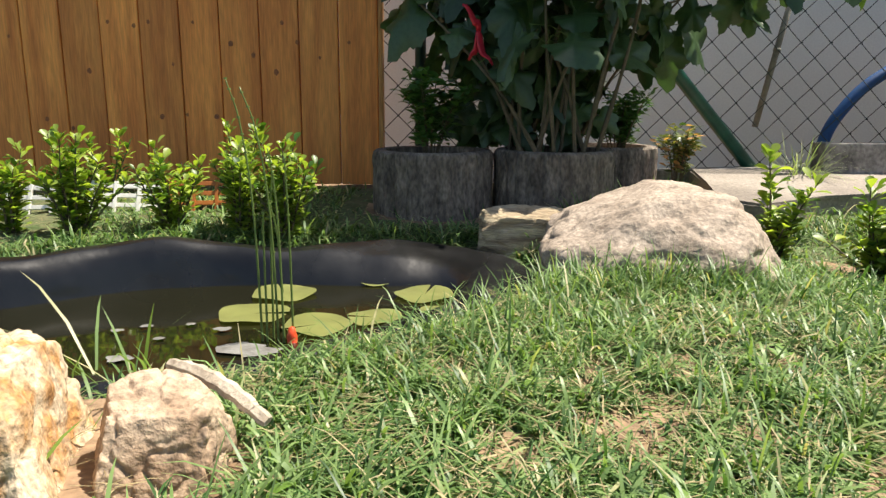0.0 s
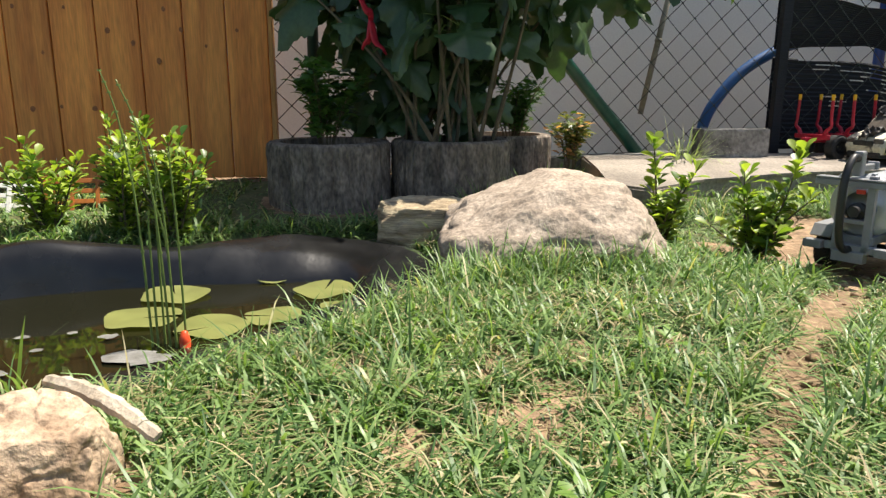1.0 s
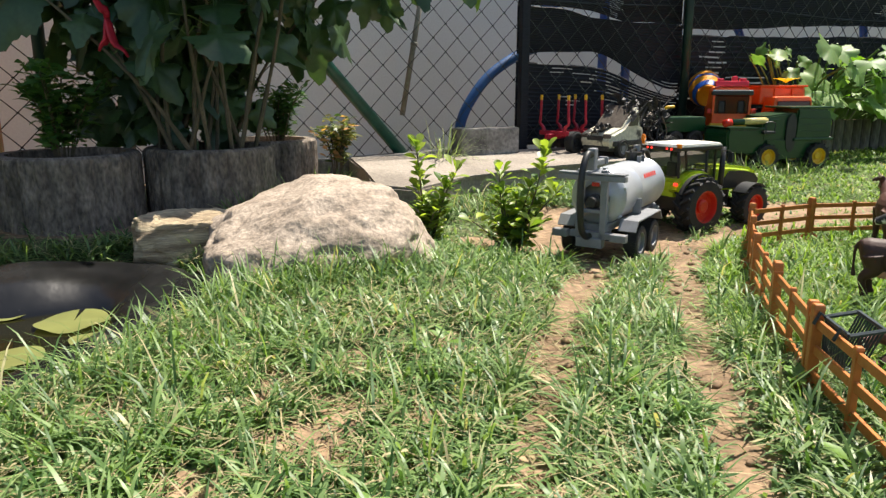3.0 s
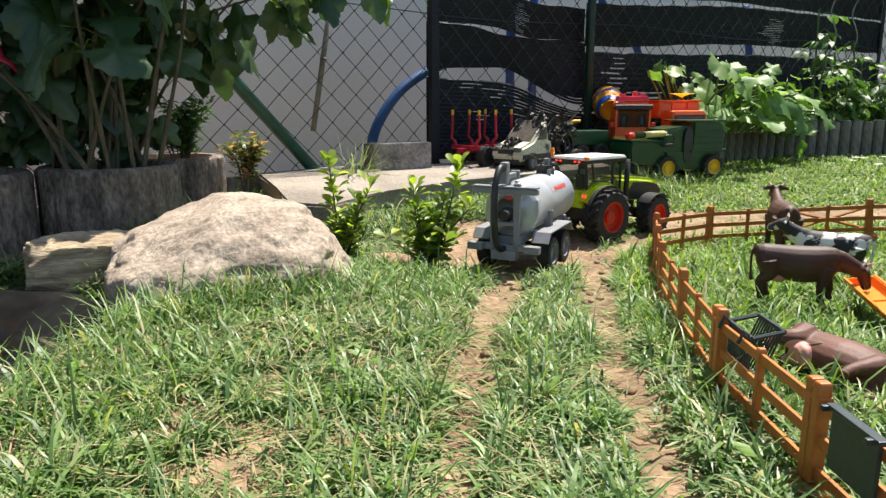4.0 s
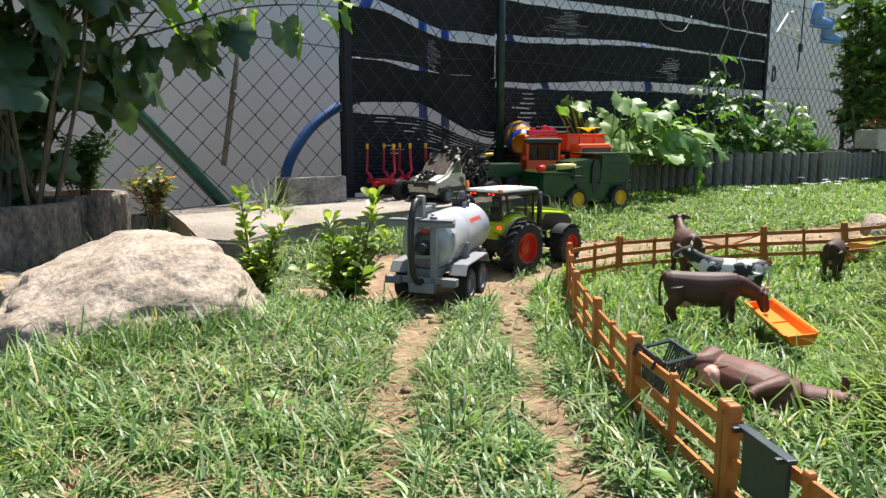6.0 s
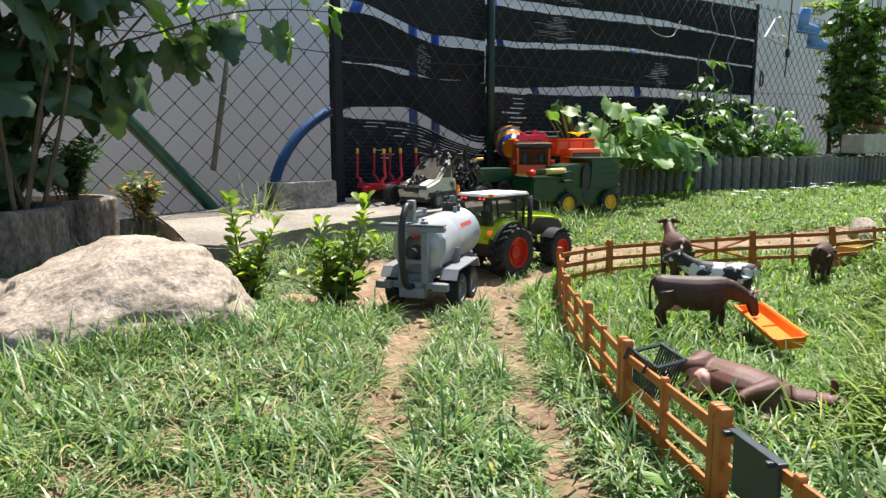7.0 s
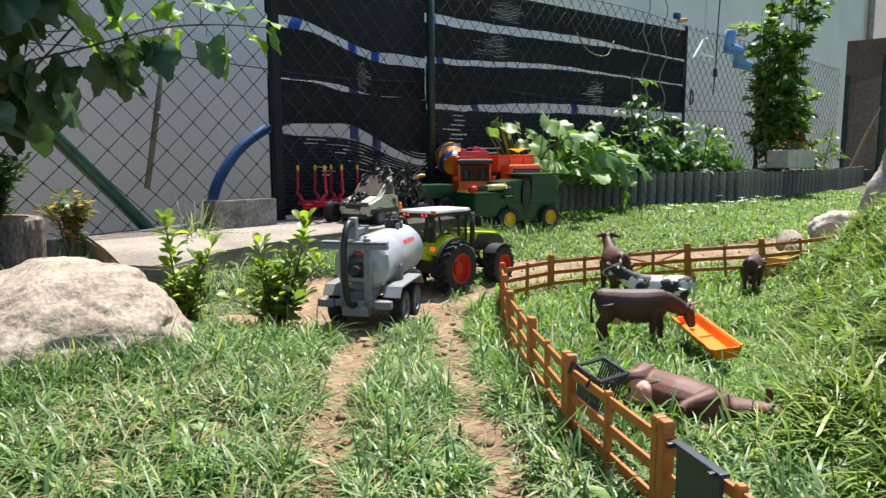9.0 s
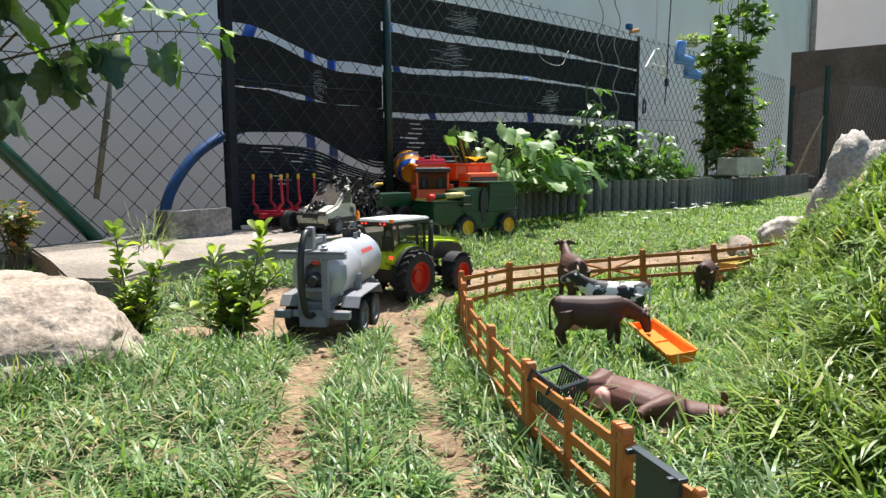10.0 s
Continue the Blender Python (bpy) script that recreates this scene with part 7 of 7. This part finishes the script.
def burnt_van(m):
    t = thing("burnt_toy_van", "cream toy van with a melted burnt-out body", "toy van", m)
    cream = mat("scorched_cream", (0.60, 0.56, 0.44), (0.05, 0.045, 0.04), 22, 0.5, 0.3, 120, lo=0.56, hi=0.64)
    char = mat("charred_plastic", (0.014, 0.013, 0.012), (0.05, 0.045, 0.04), 50, 0.6, 0.9, 200, fine=0.4)
    smoke = mat("smoked_glass", (0.09, 0.075, 0.065), (0.15, 0.13, 0.11), 30, 0.18, 0.1)
    side = [(0.005, 0.032), (0.165, 0.030), (0.174, 0.050), (0.166, 0.074), (0.108, 0.092), (0.046, 0.150), (0.034, 0.152), (0.022, 0.094), (0.003, 0.088)]
    bm = plate(side, 0.122, None, pose(0, 0.061, 0, 90, 0, 0))
    es = [e for e in bm.edges if abs(e.verts[0].co.y - e.verts[1].co.y) < 1e-5]
    bmesh.ops.bevel(bm, geom=es, offset=0.008, segments=3, affect="EDGES")
    part("body", bm, cream, t, "cream front body streaked with soot")
    bm = plate([(0.112, -0.050), (0.112, 0.050), (0.044, 0.046), (0.044, -0.046)], 0.003)
    for v in bm.verts:
        v.co.z += 0.0905 + (0.112 - v.co.x) * 0.935
    part("windscreen", bm, smoke, t, "smoke-stained windscreen")
    for s in (-1, 1):
        part("side_trim", box(0.150, 0.004, 0.016, (0.088, s * 0.0615, 0.044), 0.002), char, t)
        part("side_window", plate([(0.040, 0.096), (0.092, 0.096), (0.050, 0.136), (0.040, 0.136)], 0.003, None, pose(0, s * 0.0615 + 0.0015, 0, 90, 0, 0)), smoke, t)
        part("headlight", box(0.010, 0.026, 0.014, (0.1675, s * 0.042, 0.066), 0.004), smoke, t)
    part("front_grille", box(0.008, 0.060, 0.014, (0.1725, 0, 0.060), 0.003), char, t)
    rng = random.Random(4)

    def crumpled(w, d, seed):
        """A thin sheet buckled by heat."""
        bm = bmesh.new()
        bmesh.ops.create_grid(bm, x_segments=9, y_segments=9, size=0.5)
        off = Vector((seed * 5.3, seed * 2.1, 0))
        for v in bm.verts:
            x, y = v.co.x, v.co.y
            rag = 1 + 0.35 * noise.noise(Vector((x * 4, y * 4, 1)) + off)
            v.co = Vector((x * w * rag, y * d * rag, 0.030 * noise.noise(Vector((x * 3, y * 3, 0)) + off) + 0.012 * noise.noise(Vector((x * 9, y * 9, 0)) + off)))
        bmesh.ops.solidify(bm, geom=bm.faces[:], thickness=0.002)
        return bm

    for k in range(22):
        bm = crumpled(rng.uniform(0.04, 0.09), rng.uniform(0.03, 0.08), k)
        bmesh.ops.transform(bm, matrix=pose(rng.uniform(-0.17, 0.0) if k % 2 else rng.uniform(-0.06, 0.05), rng.uniform(-0.05, 0.05), rng.uniform(0.05, 0.13) if k % 2 else rng.uniform(0.11, 0.16), rng.uniform(-70, 70), rng.uniform(-70, 70), rng.uniform(0, 180)), verts=bm.verts[:])
        part("melted_sheet", bm, char, t, "charred buckled plastic sheet")
    bm = crumpled(0.07, 0.07, 31)
    bmesh.ops.transform(bm, matrix=pose(0.138, -0.012, 0.086, 0, 18, 0), verts=bm.verts[:])
    part("melted_bonnet", bm, char, t, "burnt hole in the bonnet")
    rust = mat("scorched_metal", (0.22, 0.16, 0.11), (0.10, 0.075, 0.055), 40, 0.6, 0.4)
    for k in range(24):
        x, y = rng.uniform(-0.20, 0.04), rng.uniform(-0.055, 0.055)
        h = rng.uniform(0.08, 0.175)
        pts = arc([(x, y, 0.035), (x + rng.gauss(0, 0.02), y + rng.gauss(0, 0.01), h * 0.6), (x + rng.gauss(0, 0.035), y + rng.gauss(0, 0.02), h)], 5)
        part("bent_strut", tube(pts, rng.uniform(0.0014, 0.0036), 6), char if k % 4 else rust, t)
    part("chassis", box(0.38, 0.10, 0.016, (-0.02, 0, 0.028), 0.003), char, t)
    for x in (0.115, -0.15):
        for s in (-1, 1):
            wheel(t, (x, s * 0.058, 0.028), 0.028, 0.022, M_GREYPL, 0, s, 0.66)


def combine(m):
    t = thing("toy_combine", "green toy combine harvester with yellow rims", "toy harvester", m)

    def rounded(profile, width, bevel):
        bm = plate(profile, width, None, pose(0, width / 2, 0, 90, 0, 0))
        bmesh.ops.bevel(bm, geom=bm.edges[:], offset=bevel, segments=2, affect="EDGES")
        return bm

    part("body", rounded([(-0.165, 0.070), (-0.150, 0.040), (0.02, 0.034), (0.075, 0.050), (0.075, 0.178), (-0.03, 0.190), (-0.165, 0.190)], 0.118, 0.005), M_DKGREEN, t, "dark green body")
    part("tail_hood", rounded([(-0.190, 0.098), (-0.190, 0.172), (-0.176, 0.200), (-0.050, 0.204), (-0.044, 0.098)], 0.134, 0.006), M_DKGREEN, t, "dark green rounded hood")
    part("hood_ledge", box(0.158, 0.146, 0.009, (-0.118, 0, 0.102), 0.003), M_DKGREEN, t)
    part("hood_lid", box(0.175, 0.128, 0.006, (-0.108, 0, 0.206), 0.002), M_DKGREEN, t)
    part("front_hopper", rounded([(0.070, 0.052), (0.205, 0.062), (0.212, 0.118), (0.204, 0.140), (0.070, 0.136)], 0.126, 0.005), M_DKGREEN, t, "low green front body")
    part("hopper_rim", box(0.142, 0.132, 0.005, (0.138, 0, 0.1405), 0.002, (0, -1.7, 0)), M_DKGREEN, t)
    for s in (-1, 1):
        for z in (0.128, 0.150, 0.172):
            part("hood_rib", box(0.128, 0.004, 0.0035, (-0.116, s * 0.0675, z), 0.001), M_DKGREEN, t)
        oval = [(-0.030 + 0.019 * math.cos(a), 0.122 + 0.062 * math.copysign(abs(math.sin(a)) ** 0.6, math.sin(a))) for a in (2 * math.pi * k / 24 for k in range(24))]
        part("black_hatch", plate(oval, 0.010, None, pose(0, s * 0.062 + 0.005, 0, 90, 0, 0)), M_BLACKPL, t, "black oval side hatch")
        part("skirt", plate([(-0.092, 0.100), (0.060, 0.100), (0.050, 0.040), (-0.070, 0.046)], 0.006, None, pose(0, s * 0.062 + 0.003, 0, 90, 0, 0)), M_DKGREEN, t)
        part("platform", box(0.044, 0.020, 0.010, (0.062, s * 0.070, 0.126), 0.003), M_BLACKPL, t)
        part("platform_rail", tube(arc([(0.046, s * 0.078, 0.130), (0.046, s * 0.078, 0.158), (0.078, s * 0.078, 0.158), (0.078, s * 0.078, 0.130)], 4), 0.0018, 6), M_BLACKPL, t)
        part("tail_rail", tube(arc([(-0.190, s * 0.050, 0.168), (-0.206, s * 0.050, 0.160), (-0.206, s * 0.050, 0.112), (-0.190, s * 0.050, 0.106)], 4), 0.0022, 6), M_BLACKPL, t)
        part("tail_lamp", box(0.004, 0.012, 0.008, (-0.192, s * 0.045, 0.125), 0.001), M_AMBER, t, "amber tail lamp")
        wheel(t, (-0.140, s * 0.062, 0.045), 0.045, 0.034, M_YELLOWPL, 14, s, 0.6)
        wheel(t, (0.060, s * 0.062, 0.045), 0.045, 0.036, M_YELLOWPL, 14, s, 0.6)
    pipe = part("unloading_pipe", tube([(-0.040, 0.040, 0.180), (0.02, 0.050, 0.166), (0.205, 0.056, 0.160)], 0.010, 14), M_DKGREEN, t, "", True)
    part("pipe_band", tube([(0.060, 0.0515, 0.1647), (0.150, 0.054, 0.1618)], 0.0108, 14), mat("straw_yellow", (0.62, 0.52, 0.20), None, 30, 0.45, 0), pipe, "pale yellow band", True)
    part("pipe_end", tube([(0.198, 0.056, 0.160), (0.222, 0.057, 0.157)], 0.012, 14), M_REDPL, pipe, "red end cap", True)
    part("feeder", box(0.05, 0.08, 0.045, (0.222, 0, 0.062), 0.008), M_DKGREEN, t)
    part("axle", box(0.02, 0.11, 0.016, (-0.140, 0, 0.046), 0.003), M_BLACKPL, t)


def truck(m):
    t = thing("toy_truck", "orange toy mixer truck with a yellow drum striped blue", "toy truck", m)
    bm = box(0.105, 0.150, 0.115, (0, 0, 0.140), 0.012, taper=0.93)
    part("cab", bm, M_REDORANGE, t, "bright orange cab")
    part("windscreen", box(0.092, 0.004, 0.050, (0, -0.0735, 0.148), 0.004), M_INNER, t, "dark cab window")
    for k in (-1, 1):
        part("seat_back", box(0.018, 0.003, 0.034, (k * 0.026, -0.0762, 0.142), 0.006), M_BLACKPL, t)
        part("pillar", box(0.007, 0.008, 0.056, (k * 0.049, -0.0745, 0.148), 0.002), M_REDORANGE, t)
        part("mirror", box(0.012, 0.010, 0.014, (k * 0.060, -0.078, 0.130), 0.003), M_REDPL, t, "red mirror")
    part("sun_visor", box(0.112, 0.020, 0.012, (0, -0.076, 0.180), 0.004), M_BLACKPL, t)
    part("visor_edge", box(0.108, 0.006, 0.003, (0, -0.083, 0.1875), 0.001), M_WHITEPL, t, "pale visor edge")
    pinkred = mat("pink_red_plastic", (0.75, 0.02, 0.06), (0.62, 0.015, 0.05), 25, 0.35, 0.03, fine=0.05)
    bar = part("light_bar", box(0.092, 0.030, 0.016, (0, -0.048, 0.206), 0.004), pinkred, t, "pinkish red light bar")
    part("horn", box(0.016, 0.014, 0.016, (0.008, -0.048, 0.220), 0.004), pinkred, bar)
    for k in (-1, 1):
        part("lamp", box(0.018, 0.018, 0.008, (k * 0.030, -0.050, 0.217), 0.003), pinkred, bar)
    part("bumper", box(0.112, 0.016, 0.030, (0, -0.076, 0.080), 0.004), M_YELLOWPL, t)
    part("chassis", box(0.080, 0.40, 0.03, (0, 0.10, 0.060), 0.004), M_BLACKPL, t)
    for y in (-0.035, 0.14, 0.22):
        for s in (-1, 1):
            w = wheel(t, (0, 0, 0), 0.040, 0.026, M_YELLOWPL, 0, s)
            w.matrix_basis = pose(s * 0.050, y, 0.040, 0, 0, 90)
    lay = pose(-0.050, 0.03, 0.172, -72, 0, 0) @ Matrix.Scale(0.8, 4)
    dr = part("drum", lathe([(0, -0.01), (0.040, -0.005), (0.062, 0.05), (0.062, 0.11), (0.035, 0.19), (0, 0.195)], 30, None, lay), M_AMBERPL, t, "amber-yellow drum", True)
    part("stripe", lathe([(0.0635, 0.055), (0.0635, 0.075)], 30, None, lay), M_COBALT, dr, "blue stripe", True)
    part("stripe", lathe([(0.044, 0.0), (0.0535, 0.024)], 30, None, lay), M_COBALT, dr, "blue stripe", True)


def tipper(m):
    t = thing("toy_tipper", "orange toy tipper body behind the harvester", "toy truck", m)
    part("load_bed", box(0.19, 0.12, 0.066, (0, 0, 0.212), 0.010, taper=0.95), M_REDORANGE, t, "red-orange load bed")
    part("rim", box(0.196, 0.126, 0.007, (0, 0, 0.2445), 0.003), M_REDORANGE, t)
    for k in (-1, 1):
        part("rib", box(0.006, 0.005, 0.046, (0.035 * k, -0.0605, 0.212), 0.001), M_REDORANGE, t)
    part("cab", box(0.165, 0.070, 0.070, (0.0, -0.085, 0.175), 0.014, taper=0.92), M_REDORANGE, t, "rounded red-orange cab")
    part("cab_window", box(0.130, 0.004, 0.030, (0.0, -0.1195, 0.178), 0.004, (-4, 0, 0)), M_INNER, t, "dark cab window")
    part("chassis", box(0.24, 0.08, 0.10, (0, 0, 0.115), 0.006), M_BLACKPL, t)
    for x in (-0.08, 0.08):
        for s in (-1, 1):
            wheel(t, (x, s * 0.058, 0.045), 0.045, 0.03, M_YELLOWPL, 0, s)


log_trailer(pose(1.425, 1.905, 0.070, 0, 0, 14))
burnt_van(pose(1.580, 1.80, 0.062, 0, 0, 193))
combine(pose(2.08, 1.665, 0.004, 0, 0, 168))
truck(pose(2.035, 1.82, 0.040, 0, 0, -38) @ Matrix.Scale(1.2, 4))
tipper(pose(2.24, 1.80, 0.035, 0, 0, -14))


def green_trailer(m):
    t = thing("toy_trailer", "small green toy trailer with a yellow arm behind the burnt van", "toy trailer", m)
    part("box_body", box(0.16, 0.09, 0.05, (0, 0, 0.080), 0.004), M_DKGREEN, t)
    part("yellow_arm", tube(arc([(-0.07, -0.03, 0.10), (-0.075, -0.035, 0.135), (-0.045, -0.04, 0.140)], 6), 0.005, 8), M_YELLOWPL, t, "yellow arm", True)
    for x in (-0.04, 0.04):
        for s in (-1, 1):
            wheel(t, (x, s * 0.045, 0.03), 0.03, 0.02, M_BLACKPL, 0, s)


green_trailer(pose(1.83, 1.84, 0.072, 0, 0, -10))


# ---- things on and behind the wire fence ----
def blue_hose():
    pts = arc([(1.086, 2.06, 0.06), (1.091, 2.06, 0.143), (1.124, 2.06, 0.222), (1.205, 2.06, 0.316), (1.33, 2.06, 0.388), (1.48, 2.07, 0.43)], 10)
    tagged(mesh_ob("blue_hose", tube(pts, 0.017, 14), M_BLUE, True), "thick bright blue hose bending behind the fence", "hose")


def leaning_pole():
    bm = tube([(0.885, 2.055, 0.19), (0.975, 2.055, 0.66)], 0.0085, 10)
    tube([(0.926, 2.055, 0.402), (0.929, 2.055, 0.412)], 0.011, 10, bm)
    tagged(mesh_ob("pole", bm, mat("olive_grey_pole", (0.20, 0.19, 0.155), (0.13, 0.125, 0.10), 20, 0.7, 0.2), True), "thin grey pole leaning behind the wire fence", "pole")


def blue_frame():
    f = thing("climbing_frame", "blue metal climbing frame seen through the screen", "climbing frame")
    for a, b, r in (((1.62, 2.5, 0.60), (1.80, 2.5, 0.98), 0.024), ((2.02, 2.5, 0.1), (2.02, 2.5, 1.1), 0.020), ((2.15, 2.5, 0.1), (2.15, 2.5, 1.1), 0.020), ((2.62, 2.5, 0.55), (2.48, 2.5, 1.1), 0.018), ((2.9, 2.5, 0.42), (2.72, 2.5, 0.72), 0.018),
                    ((1.55, 2.5, 0.98), (2.5, 2.5, 0.98), 0.018), ((3.8, 2.5, 0.42), (3.7, 2.5, 0.80), 0.02), ((2.0, 2.5, 0.66), (1.7, 2.5, 0.60), 0.02)):
        part("bar", tube([a, b], r, 10), M_COBALT, f, "", True)


def spirals():
    for k, (x, z0, z1) in enumerate(((3.58, 0.16, 1.3), (3.78, 0.16, 1.3), (5.6, 0.16, 1.5))):
        pts = [(x + 0.016 * math.sin(z * 26), 1.93 + 0.016 * math.cos(z * 26), z) for z in np.arange(z0, z1, 0.012)]
        tagged(mesh_ob("plant_spiral", tube(pts, 0.0032, 6), M_STEEL, True), "galvanised spiral plant stake in the raised bed", "plant stake", "plant stakes")


def boots():
    blue = mat("pale_blue_rubber", (0.16, 0.32, 0.62), (0.12, 0.25, 0.5), 20, 0.45, 0.1)
    for k, (x, z) in enumerate(((4.70, 0.975), (4.86, 0.895))):
        b = thing("rubber_boot", "light blue rubber boot hung on the fence as a flowerpot", "rubber boot", pose(x, 1.945, z, 0, 8, -38) @ Matrix.Scale(0.80, 4), "boots on the fence")
        part("shaft", tube([(0, 0, 0.13), (0.0, 0, 0.03), (0.004, 0, 0.0)], [0.045, 0.040, 0.042], 14), blue, b, "", True)
        part("foot", tube(arc([(-0.02, 0, 0.0), (0.04, 0, -0.005), (0.10, 0, -0.012), (0.13, 0, -0.014)], 5), [0.034, 0.036, 0.036, 0.036, 0.036, 0.036, 0.036, 0.035, 0.035, 0.034, 0.034, 0.033, 0.032, 0.03, 0.026, 0.015], 12), blue, b, "", True)
        part("sole", box(0.15, 0.06, 0.012, (0.045, 0, -0.045), 0.005), blue, b)
    ob = thing("pot_plant", "small grey-green plant growing out of a boot", "plant", pose(4.90, 1.955, 1.06))
    rng = random.Random(9)
    rows = [(0.05 * rand_dir(rng, rng.uniform(0, 1.5)), rand_dir(rng, rng.uniform(0.2, 1)), Vector((0, 0, 1)), rng.uniform(0.03, 0.06)) for _ in range(220)]
    leaves("foliage", rows, SLIM, M_PALEGRASS, ob)


def hangers():
    w = thing("clothes_hanger", "white wire hanger hooked on the fence", "hanger", pose(4.40, 1.965, 0.84) @ Matrix.Scale(1.6, 4))
    part("wire", tube([(0, 0, 0.5), (-0.01, 0, 0.1), (-0.10, 0, 0.02), (0.09, 0, 0.0), (0.01, 0, 0.1)], 0.005, 6), M_WHITEPL, w)
    part("cross_wire", tube([(-0.06, 0, 0.035), (0.05, -0.01, 0.03)], 0.004, 6), M_WHITEPL, w)
    c = thing("cable", "black cable with a clip hanging on the fence", "cable", pose(4.55, 1.965, 0.72))
    part("cord", tube(arc([(0.05, 0, 0.7), (0.02, 0, 0.35), (0.01, 0, 0.1), (-0.01, 0, -0.06)], 6), 0.004, 6), M_BLACKPL, c)
    part("clip", box(0.03, 0.02, 0.05, (0.01, 0, 0.08), 0.006), M_BLACKPL, c)
    k = thing("carabiner", "black carabiner hooked into the wire fence", "hook", pose(4.20, 1.95, 0.62))
    part("ring", tube(arc([(0, 0, 0.05), (0.018, 0, 0.02), (0.012, 0, -0.03), (-0.012, 0, -0.03), (-0.016, 0, 0.02), (0, 0, 0.05)], 5), 0.005, 6), M_BLACKPL, k)
    pts = arc([(2.96, 1.96, 0.86), (3.06, 1.955, 0.785), (3.22, 1.955, 0.78), (3.30, 1.96, 0.86)], 8)
    tagged(mesh_ob("wire_loop", tube(pts, 0.0025, 6), M_STEEL, True), "loose silver wire loop hanging on the black screen", "wire")
    b = thing("peg_bundle", "blue and brown scrap tied at the top of the screen", "scrap", pose(4.0, 1.955, 1.055))
    part("blue_rag", box(0.05, 0.03, 0.035, (-0.02, 0, 0.02), 0.01), M_BLUE, b)
    part("wood_chip", box(0.11, 0.02, 0.022, (0.03, -0.01, 0.0), 0.006, (0, -12, 0)), M_WOODEDGE, b)


def flower_trough():
    t = thing("flower_trough", "cream stone flower trough with red blooms on the bed edge", "flower trough", pose(4.86, 1.57, 0.19, 0, 0, -10))
    bm = box(0.34, 0.14, 0.115, (0, 0, 0.058), 0.01)
    part("trough", bm, mat("cream_stone", (0.50, 0.47, 0.38), (0.38, 0.35, 0.28), 12, 0.85, 0.4), t)
    rng = random.Random(12)
    rows = []
    for k in range(160):
        p = Vector((rng.uniform(-0.16, 0.18), rng.uniform(-0.06, 0.06), 0.115 + rng.uniform(0, 0.05)))
        rows.append((p, rand_dir(rng, rng.uniform(0.2, 1)), Vector((0, 0, 1)), rng.uniform(0.02, 0.04)))
    for c in ((0.03, 0.09), (-0.12, 0.05), (0.06, 0.07)):
        red = [(Vector((c[0] + rng.gauss(0, 0.012), -0.03, 0.115 + c[1] + rng.gauss(0, 0.012))), rand_dir(rng, rng.uniform(-0.5, 1)), Vector((0, 0, 1)), 0.022) for k in range(20)]
        leaves("bloom", red, ELL, M_RED, t, "bright red bloom")
    leaves("foliage", rows, ELL, leaf_mat("rusty_leaf", (0.10, 0.15, 0.05), (0.32, 0.20, 0.10), None, 0.3, 0.5), t)


blue_hose()
leaning_pole()
blue_frame()
spirals()
boots()
hangers()
flower_trough()
tomato(pose(4.95, 1.70, 0.14), 0.30, 321, "tomato plant with drooping green leaves beside the flower trough")
tomato(pose(5.85, 1.68, 0.14), 0.34, 322, "tomato plant with drooping green leaves beside the flower trough")


def far_fence():
    f = thing("net_fence", "grey net fence on dark posts behind the bank", "net fence", kind="structure")
    for x, y, h in ((6.55, 1.45, 1.05), (7.4, 1.0, 0.95), (7.45, 1.95, 1.0)):
        part("post", tube([(x, y, -0.05), (x, y, h)], 0.022, 8), M_DARKPOST, f)
    verts, faces = [], []
    a, b = Vector((7.45, 1.95, 0)), Vector((6.55, 1.45, 0))
    for p, q in ((a, b), (b, Vector((7.4, 1.0, 0)))):
        for i in range(26):
            for fam in (0, 1):
                s, e = (p.lerp(q, i / 26), p.lerp(q, min(1, (i + 8) / 26)))
                z0, z1 = (0.05, 0.9) if fam else (0.9, 0.05)
                k = len(verts)
                verts += [(s.x, s.y, z0), (s.x + 0.003, s.y + 0.003, z0 + 0.004), (e.x, e.y, z1), (e.x + 0.003, e.y + 0.003, z1 + 0.004)]
                faces += [(k, k + 1, k + 3, k + 2)]
    net = from_arrays("net", verts, faces, M_STEEL)
    net.parent = f
    tagged(net, kind="stuff")
    st = thing("stake", "leaning pale wooden stake in the raised bed", "stake", pose(6.33, 1.62, 0.10))
    part("stick", tube([(0, 0, 0), (0.03, -0.09, 0.27), (0.08, -0.19, 0.54)], [0.012, 0.010, 0.006], 6), mat("weathered_stick", (0.32, 0.25, 0.17), (0.22, 0.17, 0.11), 30, 0.8, 0.3), st)


far_fence()


def picket(m, n, material, label):
    f = thing("toy_fence", label, "toy fence", m, "toy fences behind the pond")
    for z in (0.018, 0.040, 0.062):
        part("rail", box(n * 0.05, 0.004, 0.010, (n * 0.025, 0, z), 0.001), material, f)
    for k in range(n + 1):
        part("post", box(0.008, 0.008, 0.078, (k * 0.05, 0, 0.034), 0.001), material, f)


picket(pose(-1.08, 1.490, float(lie(-1.0, 1.49)), -24, 0, 1), 4, M_WHITEPL, "white plastic toy fence panel behind the pond")
picket(pose(-0.800, 1.505, float(lie(-0.74, 1.51)), -26, 2, 8), 3, M_WHITEPL, "white plastic toy fence panel leaning in the grass")
picket(pose(-0.630, 1.525, float(lie(-0.56, 1.53)), -20, 0, 6), 3, M_BROWNPL, "brown plastic toy fence panel behind the box bushes")
